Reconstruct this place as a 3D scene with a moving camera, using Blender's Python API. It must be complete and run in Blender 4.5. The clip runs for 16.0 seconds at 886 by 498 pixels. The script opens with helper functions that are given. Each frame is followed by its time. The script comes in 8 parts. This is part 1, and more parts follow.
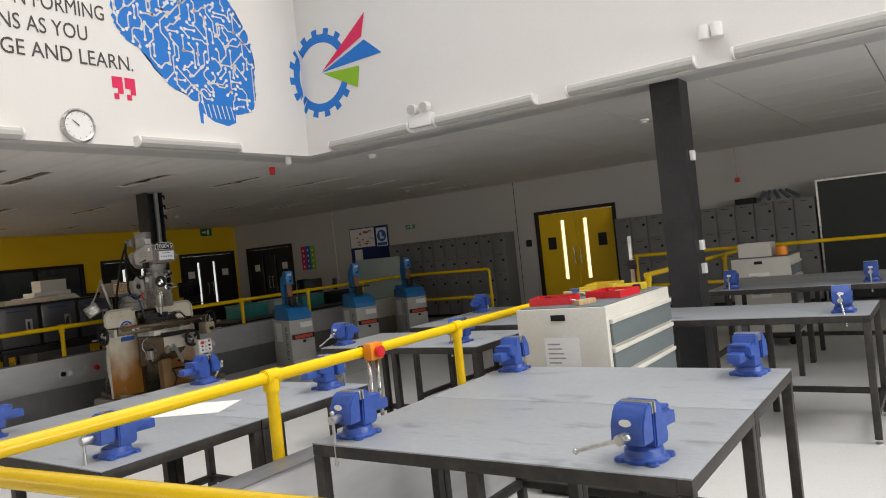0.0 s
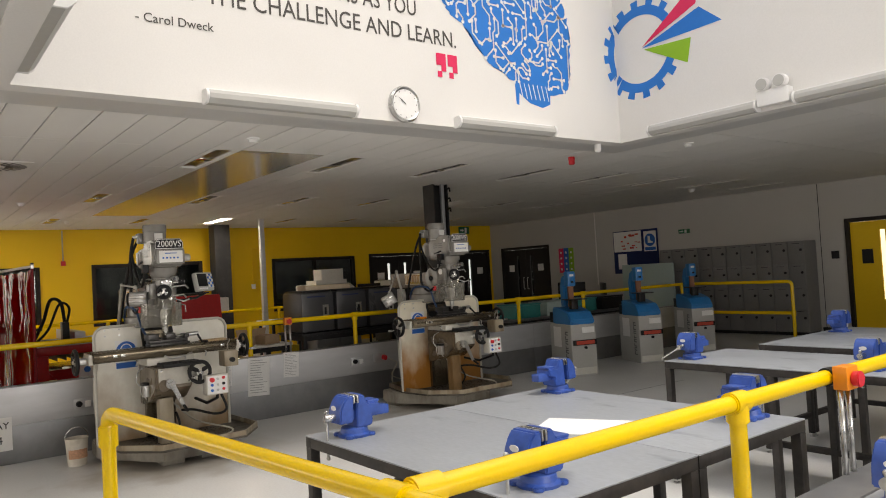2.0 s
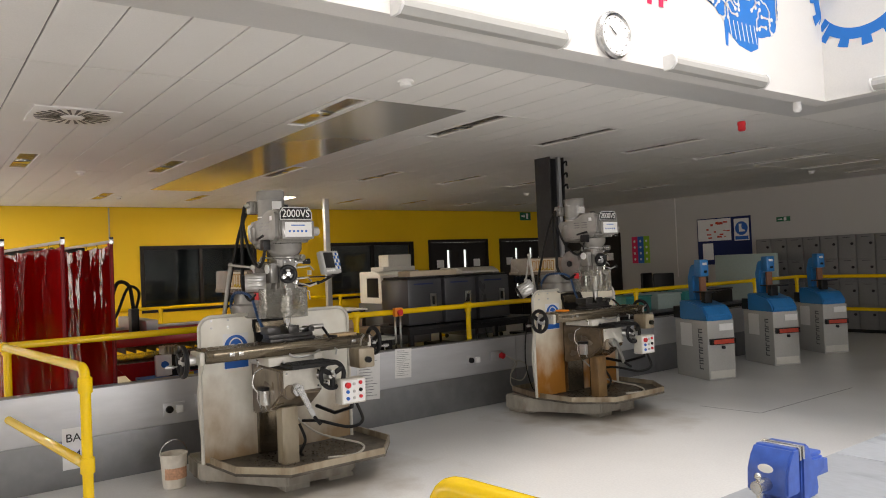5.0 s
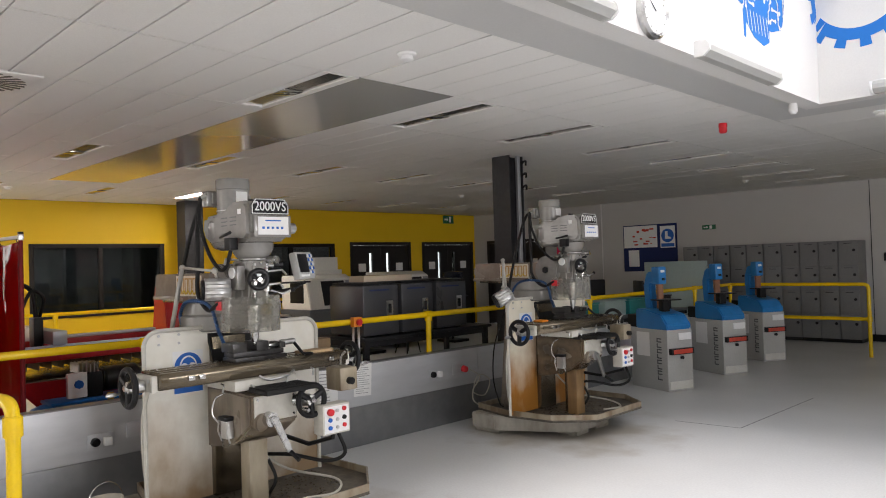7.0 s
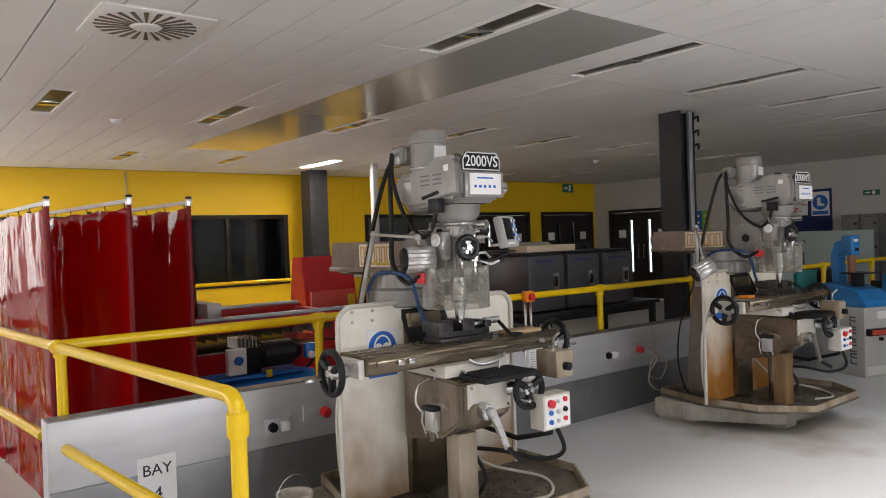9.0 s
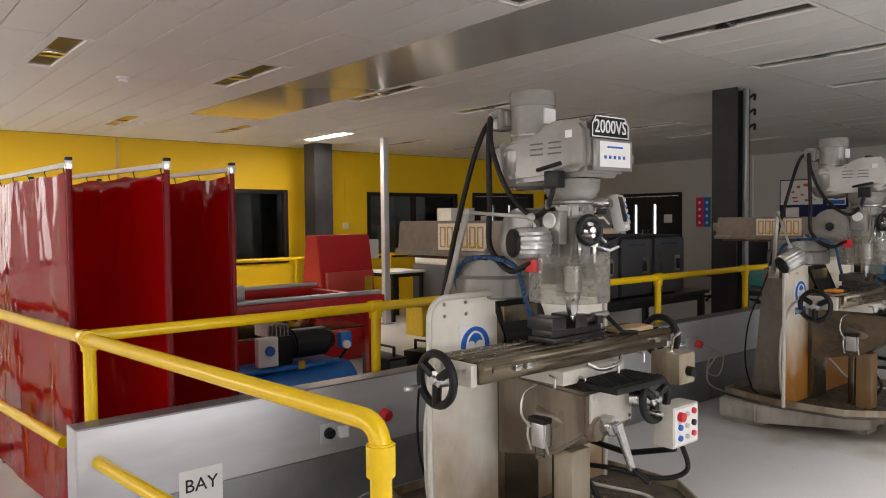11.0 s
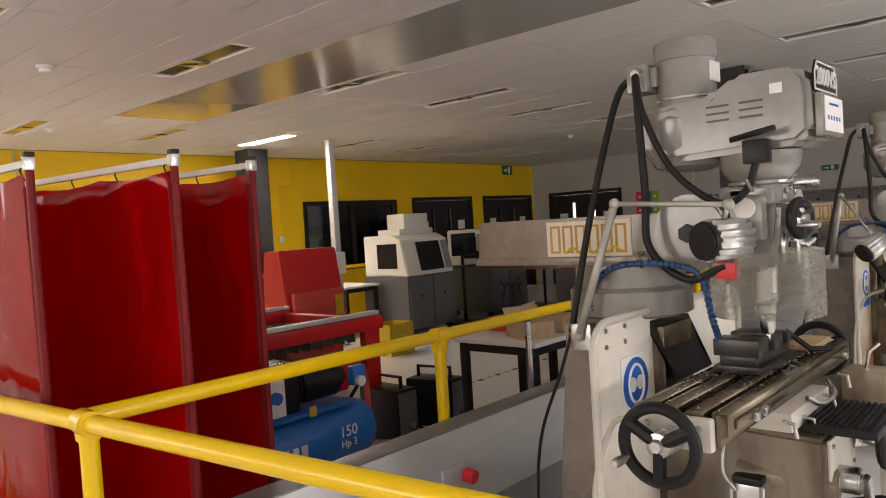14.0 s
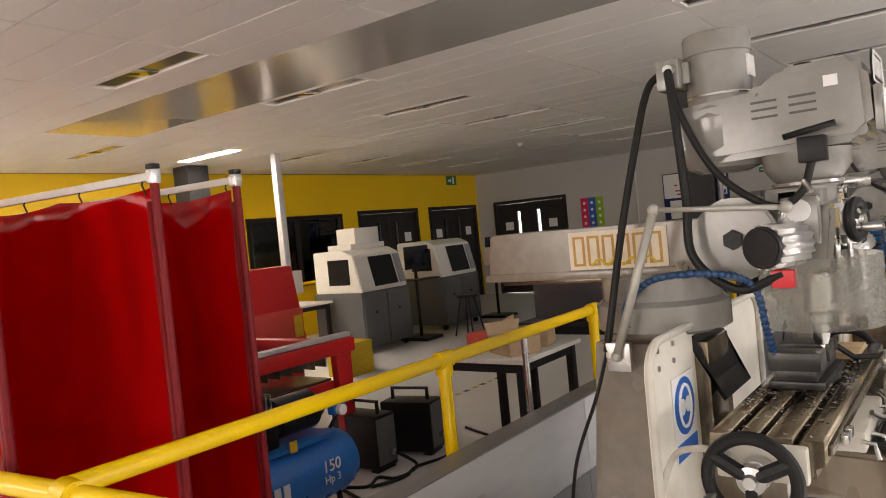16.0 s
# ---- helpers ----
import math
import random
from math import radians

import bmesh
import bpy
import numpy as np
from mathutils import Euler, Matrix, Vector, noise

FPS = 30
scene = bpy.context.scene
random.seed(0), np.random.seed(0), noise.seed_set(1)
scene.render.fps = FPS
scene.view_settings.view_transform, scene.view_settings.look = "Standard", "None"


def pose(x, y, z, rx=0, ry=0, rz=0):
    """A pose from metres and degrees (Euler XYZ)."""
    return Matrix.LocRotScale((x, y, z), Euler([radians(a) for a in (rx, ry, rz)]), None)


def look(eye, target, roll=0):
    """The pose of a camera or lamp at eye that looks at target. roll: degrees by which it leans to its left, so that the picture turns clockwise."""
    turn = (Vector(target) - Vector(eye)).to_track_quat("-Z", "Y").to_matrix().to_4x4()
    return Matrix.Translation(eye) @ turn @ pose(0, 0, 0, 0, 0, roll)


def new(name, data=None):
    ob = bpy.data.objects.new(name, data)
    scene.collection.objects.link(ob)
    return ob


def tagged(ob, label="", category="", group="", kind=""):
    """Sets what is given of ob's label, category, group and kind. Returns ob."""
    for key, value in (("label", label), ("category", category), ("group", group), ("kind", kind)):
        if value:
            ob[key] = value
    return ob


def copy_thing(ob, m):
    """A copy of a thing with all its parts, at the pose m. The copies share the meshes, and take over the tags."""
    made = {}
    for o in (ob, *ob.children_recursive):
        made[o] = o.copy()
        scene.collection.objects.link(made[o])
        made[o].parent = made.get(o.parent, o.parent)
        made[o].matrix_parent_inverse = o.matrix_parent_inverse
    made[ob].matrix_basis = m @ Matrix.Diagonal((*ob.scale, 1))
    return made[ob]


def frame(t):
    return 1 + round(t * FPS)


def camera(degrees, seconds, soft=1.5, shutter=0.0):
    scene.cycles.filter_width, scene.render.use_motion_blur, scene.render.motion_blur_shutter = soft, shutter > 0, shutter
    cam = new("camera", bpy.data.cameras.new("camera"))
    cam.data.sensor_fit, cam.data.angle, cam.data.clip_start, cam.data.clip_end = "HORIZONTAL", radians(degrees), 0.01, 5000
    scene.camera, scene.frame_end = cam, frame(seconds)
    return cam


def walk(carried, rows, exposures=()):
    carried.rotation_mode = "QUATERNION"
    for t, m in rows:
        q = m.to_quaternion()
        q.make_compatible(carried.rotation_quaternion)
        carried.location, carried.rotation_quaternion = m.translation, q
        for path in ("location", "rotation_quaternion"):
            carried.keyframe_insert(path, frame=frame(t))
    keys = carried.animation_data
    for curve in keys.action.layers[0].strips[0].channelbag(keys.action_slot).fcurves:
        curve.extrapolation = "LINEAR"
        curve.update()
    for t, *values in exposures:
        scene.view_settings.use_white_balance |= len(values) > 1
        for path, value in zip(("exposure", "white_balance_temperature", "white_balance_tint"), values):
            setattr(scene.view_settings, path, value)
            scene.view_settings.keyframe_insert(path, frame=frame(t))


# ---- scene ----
cam = camera(62.8, 16.0, soft=1.0)
PATH = [
    (0, (-0.226, 0.498, 1.535), (-1.375, 2.135, 1.531), -6.1),
    (0.5, (-0.542, 0.569, 1.501), (-1.762, 2.153, 1.446), -8.0),
    (1, (-0.824, 0.668, 1.518), (-2.098, 2.209, 1.475), -6.8),
    (1.5, (-1.148, 0.551, 1.541), (-2.558, 1.969, 1.574), -2.8),
    (2, (-1.406, 0.496, 1.521), (-2.994, 1.71, 1.585), -3.3),
    (2.5, (-1.707, 0.542, 1.531), (-3.349, 1.682, 1.579), -3.4),
    (3, (-1.993, 0.429, 1.51), (-3.634, 1.572, 1.548), -1.2),
    (3.5, (-2.283, 0.309, 1.52), (-3.933, 1.44, 1.548), -1.4),
    (3.7, (-2.433, 0.31, 1.501), (-4.096, 1.422, 1.516), -1.9),
    (5.8, (-3.593, 0.239, 1.534), (-5.169, 1.47, 1.591), -2.5),
    (6, (-3.694, 0.265, 1.537), (-5.278, 1.485, 1.591), -1.7),
    (6.5, (-3.932, 0.256, 1.529), (-5.418, 1.593, 1.571), -0.7),
    (7, (-4.167, 0.199, 1.547), (-5.584, 1.611, 1.587), -1.8),
    (7.5, (-4.416, 0.205, 1.538), (-5.957, 1.479, 1.585), -3.2),
    (8, (-4.664, 0.256, 1.546), (-6.332, 1.359, 1.578), -3.5),
    (8.5, (-4.86, 0.165, 1.526), (-6.505, 1.302, 1.526), -3.0),
    (8.7, (-4.971, 0.135, 1.529), (-6.583, 1.318, 1.521), -2.7),
    (10.8, (-5.87, 0.059, 1.541), (-7.381, 1.368, 1.48), -0.6),
    (11, (-5.955, 0.013, 1.539), (-7.486, 1.299, 1.458), -0.6),
    (11.5, (-6.215, -0.023, 1.524), (-7.802, 1.188, 1.414), -1.7),
    (12, (-6.452, -0.014, 1.539), (-8.017, 1.225, 1.424), -2.8),
    (12.5, (-6.677, -0.117, 1.544), (-8.158, 1.224, 1.445), -3.0),
    (13, (-6.828, -0.169, 1.551), (-8.24, 1.245, 1.466), -3.3),
    (13.5, (-7.012, -0.125, 1.527), (-8.387, 1.325, 1.444), -3.6),
    (14, (-7.167, 0.015, 1.54), (-8.506, 1.5, 1.471), -3.6),
    (14.5, (-7.353, -0.019, 1.535), (-8.649, 1.503, 1.478), -3.6),
    (15, (-7.527, -0.076, 1.558), (-8.769, 1.491, 1.521), -3.4),
    (15.5, (-7.585, -0.057, 1.546), (-8.739, 1.575, 1.489), -3.8),
    (16, (-7.543, 0.035, 1.573), (-8.74, 1.637, 1.521), -5.6),
]

walk(cam, [(t, look(eye, target, roll)) for t, eye, target, roll in PATH], exposures=[(0, -0.42, 7000, 13), (2, -0.28, 7300, 14), (3.5, -0.12, 7500, 15), (6, 0.3, 6700, 15), (8.5, 0.34, 6550, 16), (11, 0.34, 6800, 17), (13, 0.42, 7000, 18), (14.5, 0.66, 7250, 20), (16, 0.84, 7250, 19)])

# world and light
world = bpy.data.worlds.new("sky")
scene.world = world
world.use_nodes = True
sky = world.node_tree.nodes.new("ShaderNodeTexSky")
sky.sky_type = 'NISHITA'
sky.sun_disc = False
sky.sun_elevation, sky.sun_rotation = radians(61), radians(90)
world.node_tree.links.new(sky.outputs[0], world.node_tree.nodes["Background"].inputs[0])
world.node_tree.nodes["Background"].inputs[1].default_value = 0.12
sun_lamp = new("sun", bpy.data.lights.new("sun", 'SUN'))
sun_lamp.data.energy, sun_lamp.data.angle, sun_lamp.data.color = 1.9, radians(22), (1.0, 0.97, 0.93)
sun_lamp.matrix_world = look((5.6, 4.1, 12), (-1, 3.75, 0))


def area_light(name, m, sx, sy, watts, color):
    ob = new(name, bpy.data.lights.new(name, 'AREA'))
    ob.data.shape, ob.data.size, ob.data.size_y, ob.data.energy, ob.data.color = 'RECTANGLE', sx, sy, watts, color
    ob.matrix_world = m
    return ob


# daylight through the rooflight above the void and through the windows of the south wall
roof_day = area_light("rooflight_daylight", look((-1.0, 3.75, 5.92), (-1.0, 3.76, 0)), 9.0, 4.6, 270, (0.94, 0.97, 1.0))
roof_day.data.spread = radians(150)
for wx, watts in ((-15.0, 48), (-11.0, 50), (-7.0, 30), (-3.0, 30), (1.0, 40)):
    area_light("window_daylight", look((wx, -4.36, 1.75), (wx, 0, 1.5)), 3.0, 1.5, watts, (1.0, 0.97, 0.93))

area_light("window_daylight", look((-16.76, -0.5, 1.75), (-10, -0.5, 1.6)), 1.4, 1.5, 10, (1.0, 0.97, 0.93))
# Added fill from the unseen east side; no window is known there.
for wy, watts in ((2.0, 180), (5.8, 170)):
    area_light("window_daylight", look((5.86, wy, 1.75), (0, wy, 1.6)), 3.0, 1.5, watts, (0.97, 0.98, 1.0))

# ---------------------------------------------------------------- materials


def mat(name, color, rough=0.5, metal=0.0, bump=0.0, scale=30.0, vary=0.12, blotch=0.0, blotch_color=(0.1, 0.09, 0.08), blotch_scale=2.0, clear=0.0, island=0.0, stretch=(1, 1, 1), spec=0.5, rvary=0.09, blotch_from=0.46):
    """Principled material with grain, larger blotches and a fine bump, in object-space metres."""
    m = bpy.data.materials.new(name)
    m.use_nodes = True
    n, l = m.node_tree.nodes, m.node_tree.links
    b = n["Principled BSDF"]
    b.inputs["Metallic"].default_value = metal
    b.inputs["Specular IOR Level"].default_value = spec
    b.inputs["Coat Weight"].default_value = clear
    b.inputs["Coat Roughness"].default_value = rough * 0.6
    geo = n.new("ShaderNodeNewGeometry")
    mp = n.new("ShaderNodeMapping")
    mp.inputs["Scale"].default_value = stretch
    l.new(geo.outputs["Position"], mp.inputs[0])
    n1, n2 = n.new("ShaderNodeTexNoise"), n.new("ShaderNodeTexNoise")
    for k, s, d in ((n1, scale, 4), (n2, blotch_scale, 5)):
        k.inputs["Scale"].default_value, k.inputs["Detail"].default_value = s, d
        l.new(mp.outputs[0], k.inputs["Vector"])
    ramp = n.new("ShaderNodeValToRGB")
    c = Vector(color)
    ramp.color_ramp.elements[0].position, ramp.color_ramp.elements[1].position = 0.3, 0.7
    ramp.color_ramp.elements[0].color = (*(c * (1 - vary)), 1)
    ramp.color_ramp.elements[1].color = (*[min(1, v) for v in c * (1 + vary)], 1)
    l.new(n1.outputs[0], ramp.inputs[0])
    last = ramp.outputs[0]
    if blotch > 0:
        r2 = n.new("ShaderNodeMapRange")
        r2.inputs[1].default_value, r2.inputs[2].default_value, r2.inputs[4].default_value = blotch_from, blotch_from + 0.18, blotch
        l.new(n2.outputs[0], r2.inputs[0])
        mx = n.new("ShaderNodeMix")
        mx.data_type = 'RGBA'
        l.new(r2.outputs[0], mx.inputs[0])
        l.new(last, mx.inputs[6])
        mx.inputs[7].default_value = (*blotch_color, 1)
        last = mx.outputs[2]
    if island > 0:
        inf = n.new("ShaderNodeObjectInfo")
        hs = n.new("ShaderNodeHueSaturation")
        r3 = n.new("ShaderNodeMapRange")
        r3.inputs[3].default_value, r3.inputs[4].default_value = 1 - island, 1 + island
        l.new(inf.outputs["Random"], r3.inputs[0])
        l.new(r3.outputs[0], hs.inputs["Value"])
        l.new(last, hs.inputs["Color"])
        last = hs.outputs[0]
    l.new(last, b.inputs["Base Color"])
    rr = n.new("ShaderNodeMapRange")
    rr.inputs[3].default_value, rr.inputs[4].default_value = max(0.02, rough - rvary), min(1, rough + rvary)
    l.new(n2.outputs[0], rr.inputs[0])
    l.new(rr.outputs[0], b.inputs["Roughness"])
    if bump > 0:
        bp = n.new("ShaderNodeBump")
        bp.inputs["Strength"].default_value, bp.inputs["Distance"].default_value = bump, 0.004
        l.new(n1.outputs[0], bp.inputs["Height"])
        l.new(bp.outputs[0], b.inputs["Normal"])
    return m


def glass(name, color=(0.9, 0.95, 0.95), rough=0.02, alpha=0.25):
    """Thin sheet: part glossy coat, part see-through."""
    m = bpy.data.materials.new(name)
    m.use_nodes = True
    n, l = m.node_tree.nodes, m.node_tree.links
    n.remove(n["Principled BSDF"])
    tr, gl, mx, fr = n.new("ShaderNodeBsdfTransparent"), n.new("ShaderNodeBsdfGlossy"), n.new("ShaderNodeMixShader"), n.new("ShaderNodeFresnel")
    tr.inputs[0].default_value = (*color, 1)
    gl.inputs["Roughness"].default_value = rough
    fr.inputs[0].default_value = 1.0 + 2 * alpha
    l.new(fr.outputs[0], mx.inputs[0])
    l.new(tr.outputs[0], mx.inputs[1])
    l.new(gl.outputs[0], mx.inputs[2])
    l.new(mx.outputs[0], n["Material Output"].inputs[0])
    return m


def glow(name, color, strength):
    m = bpy.data.materials.new(name)
    m.use_nodes = True
    b = m.node_tree.nodes["Principled BSDF"]
    b.inputs["Base Color"].default_value = (*color, 1)
    b.inputs["Emission Color"].default_value = (*color, 1)
    b.inputs["Emission Strength"].default_value = strength
    return m




def floor_material():
    """Grey resin with brown oil film trodden out round the two mills."""
    m = mat("grey_resin_floor", (0.65, 0.655, 0.65), 0.33, vary=0.05, scale=60, blotch=0.2, blotch_color=(0.45, 0.45, 0.44), blotch_scale=0.9, bump=0.03)
    n, l = m.node_tree.nodes, m.node_tree.links
    b = n["Principled BSDF"]
    geo, ns = n.new("ShaderNodeNewGeometry"), n.new("ShaderNodeTexNoise")
    ns.inputs["Scale"].default_value, ns.inputs["Detail"].default_value = 2.6, 7.0
    l.new(geo.outputs["Position"], ns.inputs["Vector"])
    last = b.inputs["Base Color"].links[0].from_socket
    for y in (2.5, 5.65):
        ds, rg, ad, rs, mx = n.new("ShaderNodeVectorMath"), n.new("ShaderNodeMapRange"), n.new("ShaderNodeMath"), n.new("ShaderNodeMapRange"), n.new("ShaderNodeMix")
        ds.operation, ad.operation, mx.data_type = 'DISTANCE', 'ADD', 'RGBA'
        ds.inputs[1].default_value = (-8.1, y, 0)
        l.new(geo.outputs["Position"], ds.inputs[0])
        rg.inputs[1].default_value, rg.inputs[2].default_value, rg.inputs[3].default_value, rg.inputs[4].default_value = 0.4, 1.5, 0.25, -0.45
        l.new(ds.outputs["Value"], rg.inputs[0])
        l.new(rg.outputs[0], ad.inputs[0])
        l.new(ns.outputs[0], ad.inputs[1])
        rs.inputs[1].default_value, rs.inputs[2].default_value, rs.inputs[4].default_value = 0.38, 0.75, 0.7
        l.new(ad.outputs[0], rs.inputs[0])
        l.new(rs.outputs[0], mx.inputs[0])
        l.new(last, mx.inputs[6])
        mx.inputs[7].default_value = (0.30, 0.25, 0.18, 1)
        last = mx.outputs[2]
    l.new(last, b.inputs["Base Color"])
    return m


M_FLOOR = floor_material()
M_WHITE = mat("white_painted_wall", (0.73, 0.72, 0.70), 0.7, vary=0.02, scale=90, bump=0.05, blotch=0.08, blotch_color=(0.65, 0.64, 0.62))
M_YELLOW = mat("yellow_painted_wall", (0.86, 0.55, 0.006), 0.55, vary=0.03, scale=80, bump=0.04, blotch=0.08, blotch_color=(0.6, 0.38, 0.01))
M_TILE = mat("ceiling_tile", (0.80, 0.79, 0.765), 0.8, vary=0.04, scale=160, bump=0.12, blotch=0.1, blotch_color=(0.62, 0.61, 0.58), blotch_scale=1.2)
M_TBAR = mat("ceiling_grid", (0.16, 0.155, 0.15), 0.55, vary=0.03)
M_MARGIN = mat("plasterboard_margin", (0.60, 0.60, 0.59), 0.42, vary=0.02, scale=60)
M_RAIL = mat("yellow_powder_coat", (0.84, 0.56, 0.004), 0.22, vary=0.03, scale=120, bump=0.03, blotch=0.12, blotch_color=(0.6, 0.36, 0.02), blotch_scale=7)
M_BLACK = mat("black_steel", (0.018, 0.018, 0.02), 0.42, vary=0.2, scale=50, bump=0.05, spec=0.25)
M_BLACKP = mat("black_plastic", (0.012, 0.012, 0.013), 0.38, vary=0.2, scale=90, spec=0.25)
M_DARKFRAME = mat("dark_brown_frame", (0.02, 0.016, 0.014), 0.45, vary=0.15, spec=0.25)
M_ALU = mat("aluminium_cladding", (0.46, 0.47, 0.49), 0.36, metal=0.75, vary=0.08, scale=12, bump=0.02, blotch=0.35, blotch_color=(0.30, 0.31, 0.33), blotch_scale=1.6, stretch=(1, 1, 0.2))
M_STEEL = mat("bright_steel", (0.55, 0.55, 0.54), 0.28, metal=1.0, vary=0.12, scale=40, bump=0.04)
M_OILY = mat("oily_machined_steel", (0.22, 0.185, 0.135), 0.22, metal=0.8, vary=0.12, scale=60, blotch=0.7, blotch_color=(0.075, 0.052, 0.03), blotch_scale=7, bump=0.05, stretch=(1, 0.3, 1))
M_MILL = mat("mill_grey_enamel", (0.245, 0.238, 0.222), 0.22, vary=0.05, scale=30, blotch=0.35, blotch_color=(0.15, 0.137, 0.115), blotch_scale=6, bump=0.03, clear=0.6)
M_MILLWARM = mat("oil_yellowed_mill_enamel", (0.225, 0.19, 0.15), 0.26, vary=0.08, scale=26, blotch=0.45, blotch_color=(0.13, 0.10, 0.07), blotch_scale=4, bump=0.04, clear=0.3)
M_MILLDIRTY = mat("grimy_mill_enamel", (0.205, 0.165, 0.118), 0.3, vary=0.1, scale=22, blotch=0.85, blotch_color=(0.06, 0.037, 0.018), blotch_scale=6, stretch=(1, 1, 0.35), bump=0.06, clear=0.25)


def guard_material(name, color, stain, z_low, z_high, amount):
    """Cream enamel with coolant runs that dried towards the foot of the sheet."""
    m = mat(name, color, 0.32, vary=0.03, scale=18, blotch=0.2, blotch_color=(0.55, 0.47, 0.33), blotch_scale=5, bump=0.03)
    n, l = m.node_tree.nodes, m.node_tree.links
    b = n["Principled BSDF"]
    geo, sep, mp, ns = n.new("ShaderNodeNewGeometry"), n.new("ShaderNodeSeparateXYZ"), n.new("ShaderNodeMapping"), n.new("ShaderNodeTexNoise")
    mp.inputs["Scale"].default_value = (1, 1, 0.6)
    ns.inputs["Scale"].default_value, ns.inputs["Detail"].default_value = 3.4, 9.0
    l.new(geo.outputs["Position"], sep.inputs[0])
    l.new(geo.outputs["Position"], mp.inputs[0])
    l.new(mp.outputs[0], ns.inputs["Vector"])
    rz, add, rs = n.new("ShaderNodeMapRange"), n.new("ShaderNodeMath"), n.new("ShaderNodeMapRange")
    rz.inputs[1].default_value, rz.inputs[2].default_value, rz.inputs[3].default_value, rz.inputs[4].default_value = z_low, z_high, 0.42, -0.3
    l.new(sep.outputs[2], rz.inputs[0])
    add.operation = 'ADD'
    l.new(rz.outputs[0], add.inputs[0])
    l.new(ns.outputs[0], add.inputs[1])
    rs.inputs[1].default_value, rs.inputs[2].default_value, rs.inputs[4].default_value = 0.45, 0.85, amount
    l.new(add.outputs[0], rs.inputs[0])
    mx = n.new("ShaderNodeMix")
    mx.data_type = 'RGBA'
    l.new(rs.outputs[0], mx.inputs[0])
    l.new(b.inputs["Base Color"].links[0].from_socket, mx.inputs[6])
    mx.inputs[7].default_value = (*stain, 1)
    l.new(mx.outputs[2], b.inputs["Base Color"])
    return m


M_SPLASH = guard_material("cream_splash_guard", (0.82, 0.80, 0.72), (0.26, 0.155, 0.06), 0.2, 0.9, 0.9)
M_SPLASHRUST = guard_material("rust_stained_guard", (0.80, 0.75, 0.62), (0.36, 0.15, 0.025), 0.35, 1.15, 1.0)
M_LAMPALU = mat("cast_aluminium_lamp", (0.60, 0.60, 0.59), 0.3, metal=0.85, vary=0.06, scale=40)
M_ARM = mat("grey_lamp_arm", (0.40, 0.39, 0.355), 0.35, metal=0.2, vary=0.06, scale=40, blotch=0.25, blotch_color=(0.25, 0.23, 0.19), blotch_scale=14)
M_DARKMETAL = mat("dark_oiled_steel", (0.045, 0.043, 0.042), 0.32, metal=0.5, vary=0.2, scale=30, bump=0.06)
M_TRAY = mat("oily_chip_tray", (0.10, 0.085, 0.065), 0.5, vary=0.3, scale=40, blotch=0.7, blotch_color=(0.04, 0.033, 0.025), blotch_scale=8, bump=0.2)
M_CASTBASE = mat("grimy_cast_base", (0.40, 0.375, 0.32), 0.5, vary=0.12, scale=20, blotch=0.6, blotch_color=(0.20, 0.165, 0.12), blotch_scale=6, bump=0.12, stretch=(1, 1, 0.5))
M_SAWBLUE = mat("saw_blue_enamel", (0.012, 0.19, 0.50), 0.35, vary=0.06, scale=40, blotch=0.2, blotch_color=(0.01, 0.1, 0.25), blotch_scale=6)
M_SAWGREY = mat("saw_cabinet_grey", (0.46, 0.46, 0.44), 0.5, vary=0.05, scale=60, blotch=0.15, blotch_color=(0.3, 0.3, 0.28))
M_VISE = mat("vise_blue_enamel", (0.03, 0.085, 0.36), 0.35, vary=0.15, scale=40, bump=0.12, blotch=0.25, blotch_color=(0.02, 0.04, 0.17), blotch_scale=14)
M_BENCH = mat("scuffed_steel_plate", (0.345, 0.37, 0.40), 0.44, metal=0.2, vary=0.06, scale=40, bump=0.04, blotch=0.85, blotch_color=(0.09, 0.105, 0.125), blotch_scale=4.2, stretch=(0.7, 1.7, 1), blotch_from=0.585)
M_PAPER = mat("white_paper", (0.80, 0.80, 0.79), 0.8, vary=0.02)
M_INK = mat("black_ink", (0.02, 0.02, 0.022), 0.7, vary=0.1)
M_LOCKER = mat("locker_grey", (0.18, 0.18, 0.18), 0.5, vary=0.06, scale=50, island=0.06, blotch=0.15, blotch_color=(0.14, 0.14, 0.14))
M_CABWHITE = mat("cabinet_light_grey", (0.62, 0.61, 0.56), 0.45, vary=0.04, scale=50, blotch=0.2, blotch_color=(0.45, 0.43, 0.38), blotch_scale=5)
M_DRAWER = mat("drawer_slate_grey", (0.13, 0.16, 0.17), 0.45, vary=0.06, scale=60)
M_RED = mat("red_plastic", (0.62, 0.02, 0.03), 0.35, vary=0.1, scale=40)
M_MACHRED = mat("machine_red_enamel", (0.52, 0.012, 0.014), 0.33, vary=0.08, scale=40, blotch=0.15, blotch_color=(0.3, 0.02, 0.02))
M_ORANGE = mat("orange_plastic", (0.8, 0.25, 0.01), 0.4, vary=0.05)
M_BLUEP = mat("blue_enamel_tank", (0.01, 0.16, 0.55), 0.3, vary=0.06, scale=40)
M_MURALBLUE = mat("mural_blue", (0.005, 0.17, 0.58), 0.65, vary=0.02)
M_MURALPINK = mat("mural_pink", (0.72, 0.02, 0.10), 0.65, vary=0.02)
M_MURALGREEN = mat("mural_green", (0.25, 0.48, 0.02), 0.65, vary=0.02)
M_SIGNBLUE = mat("sign_blue", (0.01, 0.12, 0.48), 0.5, vary=0.03)
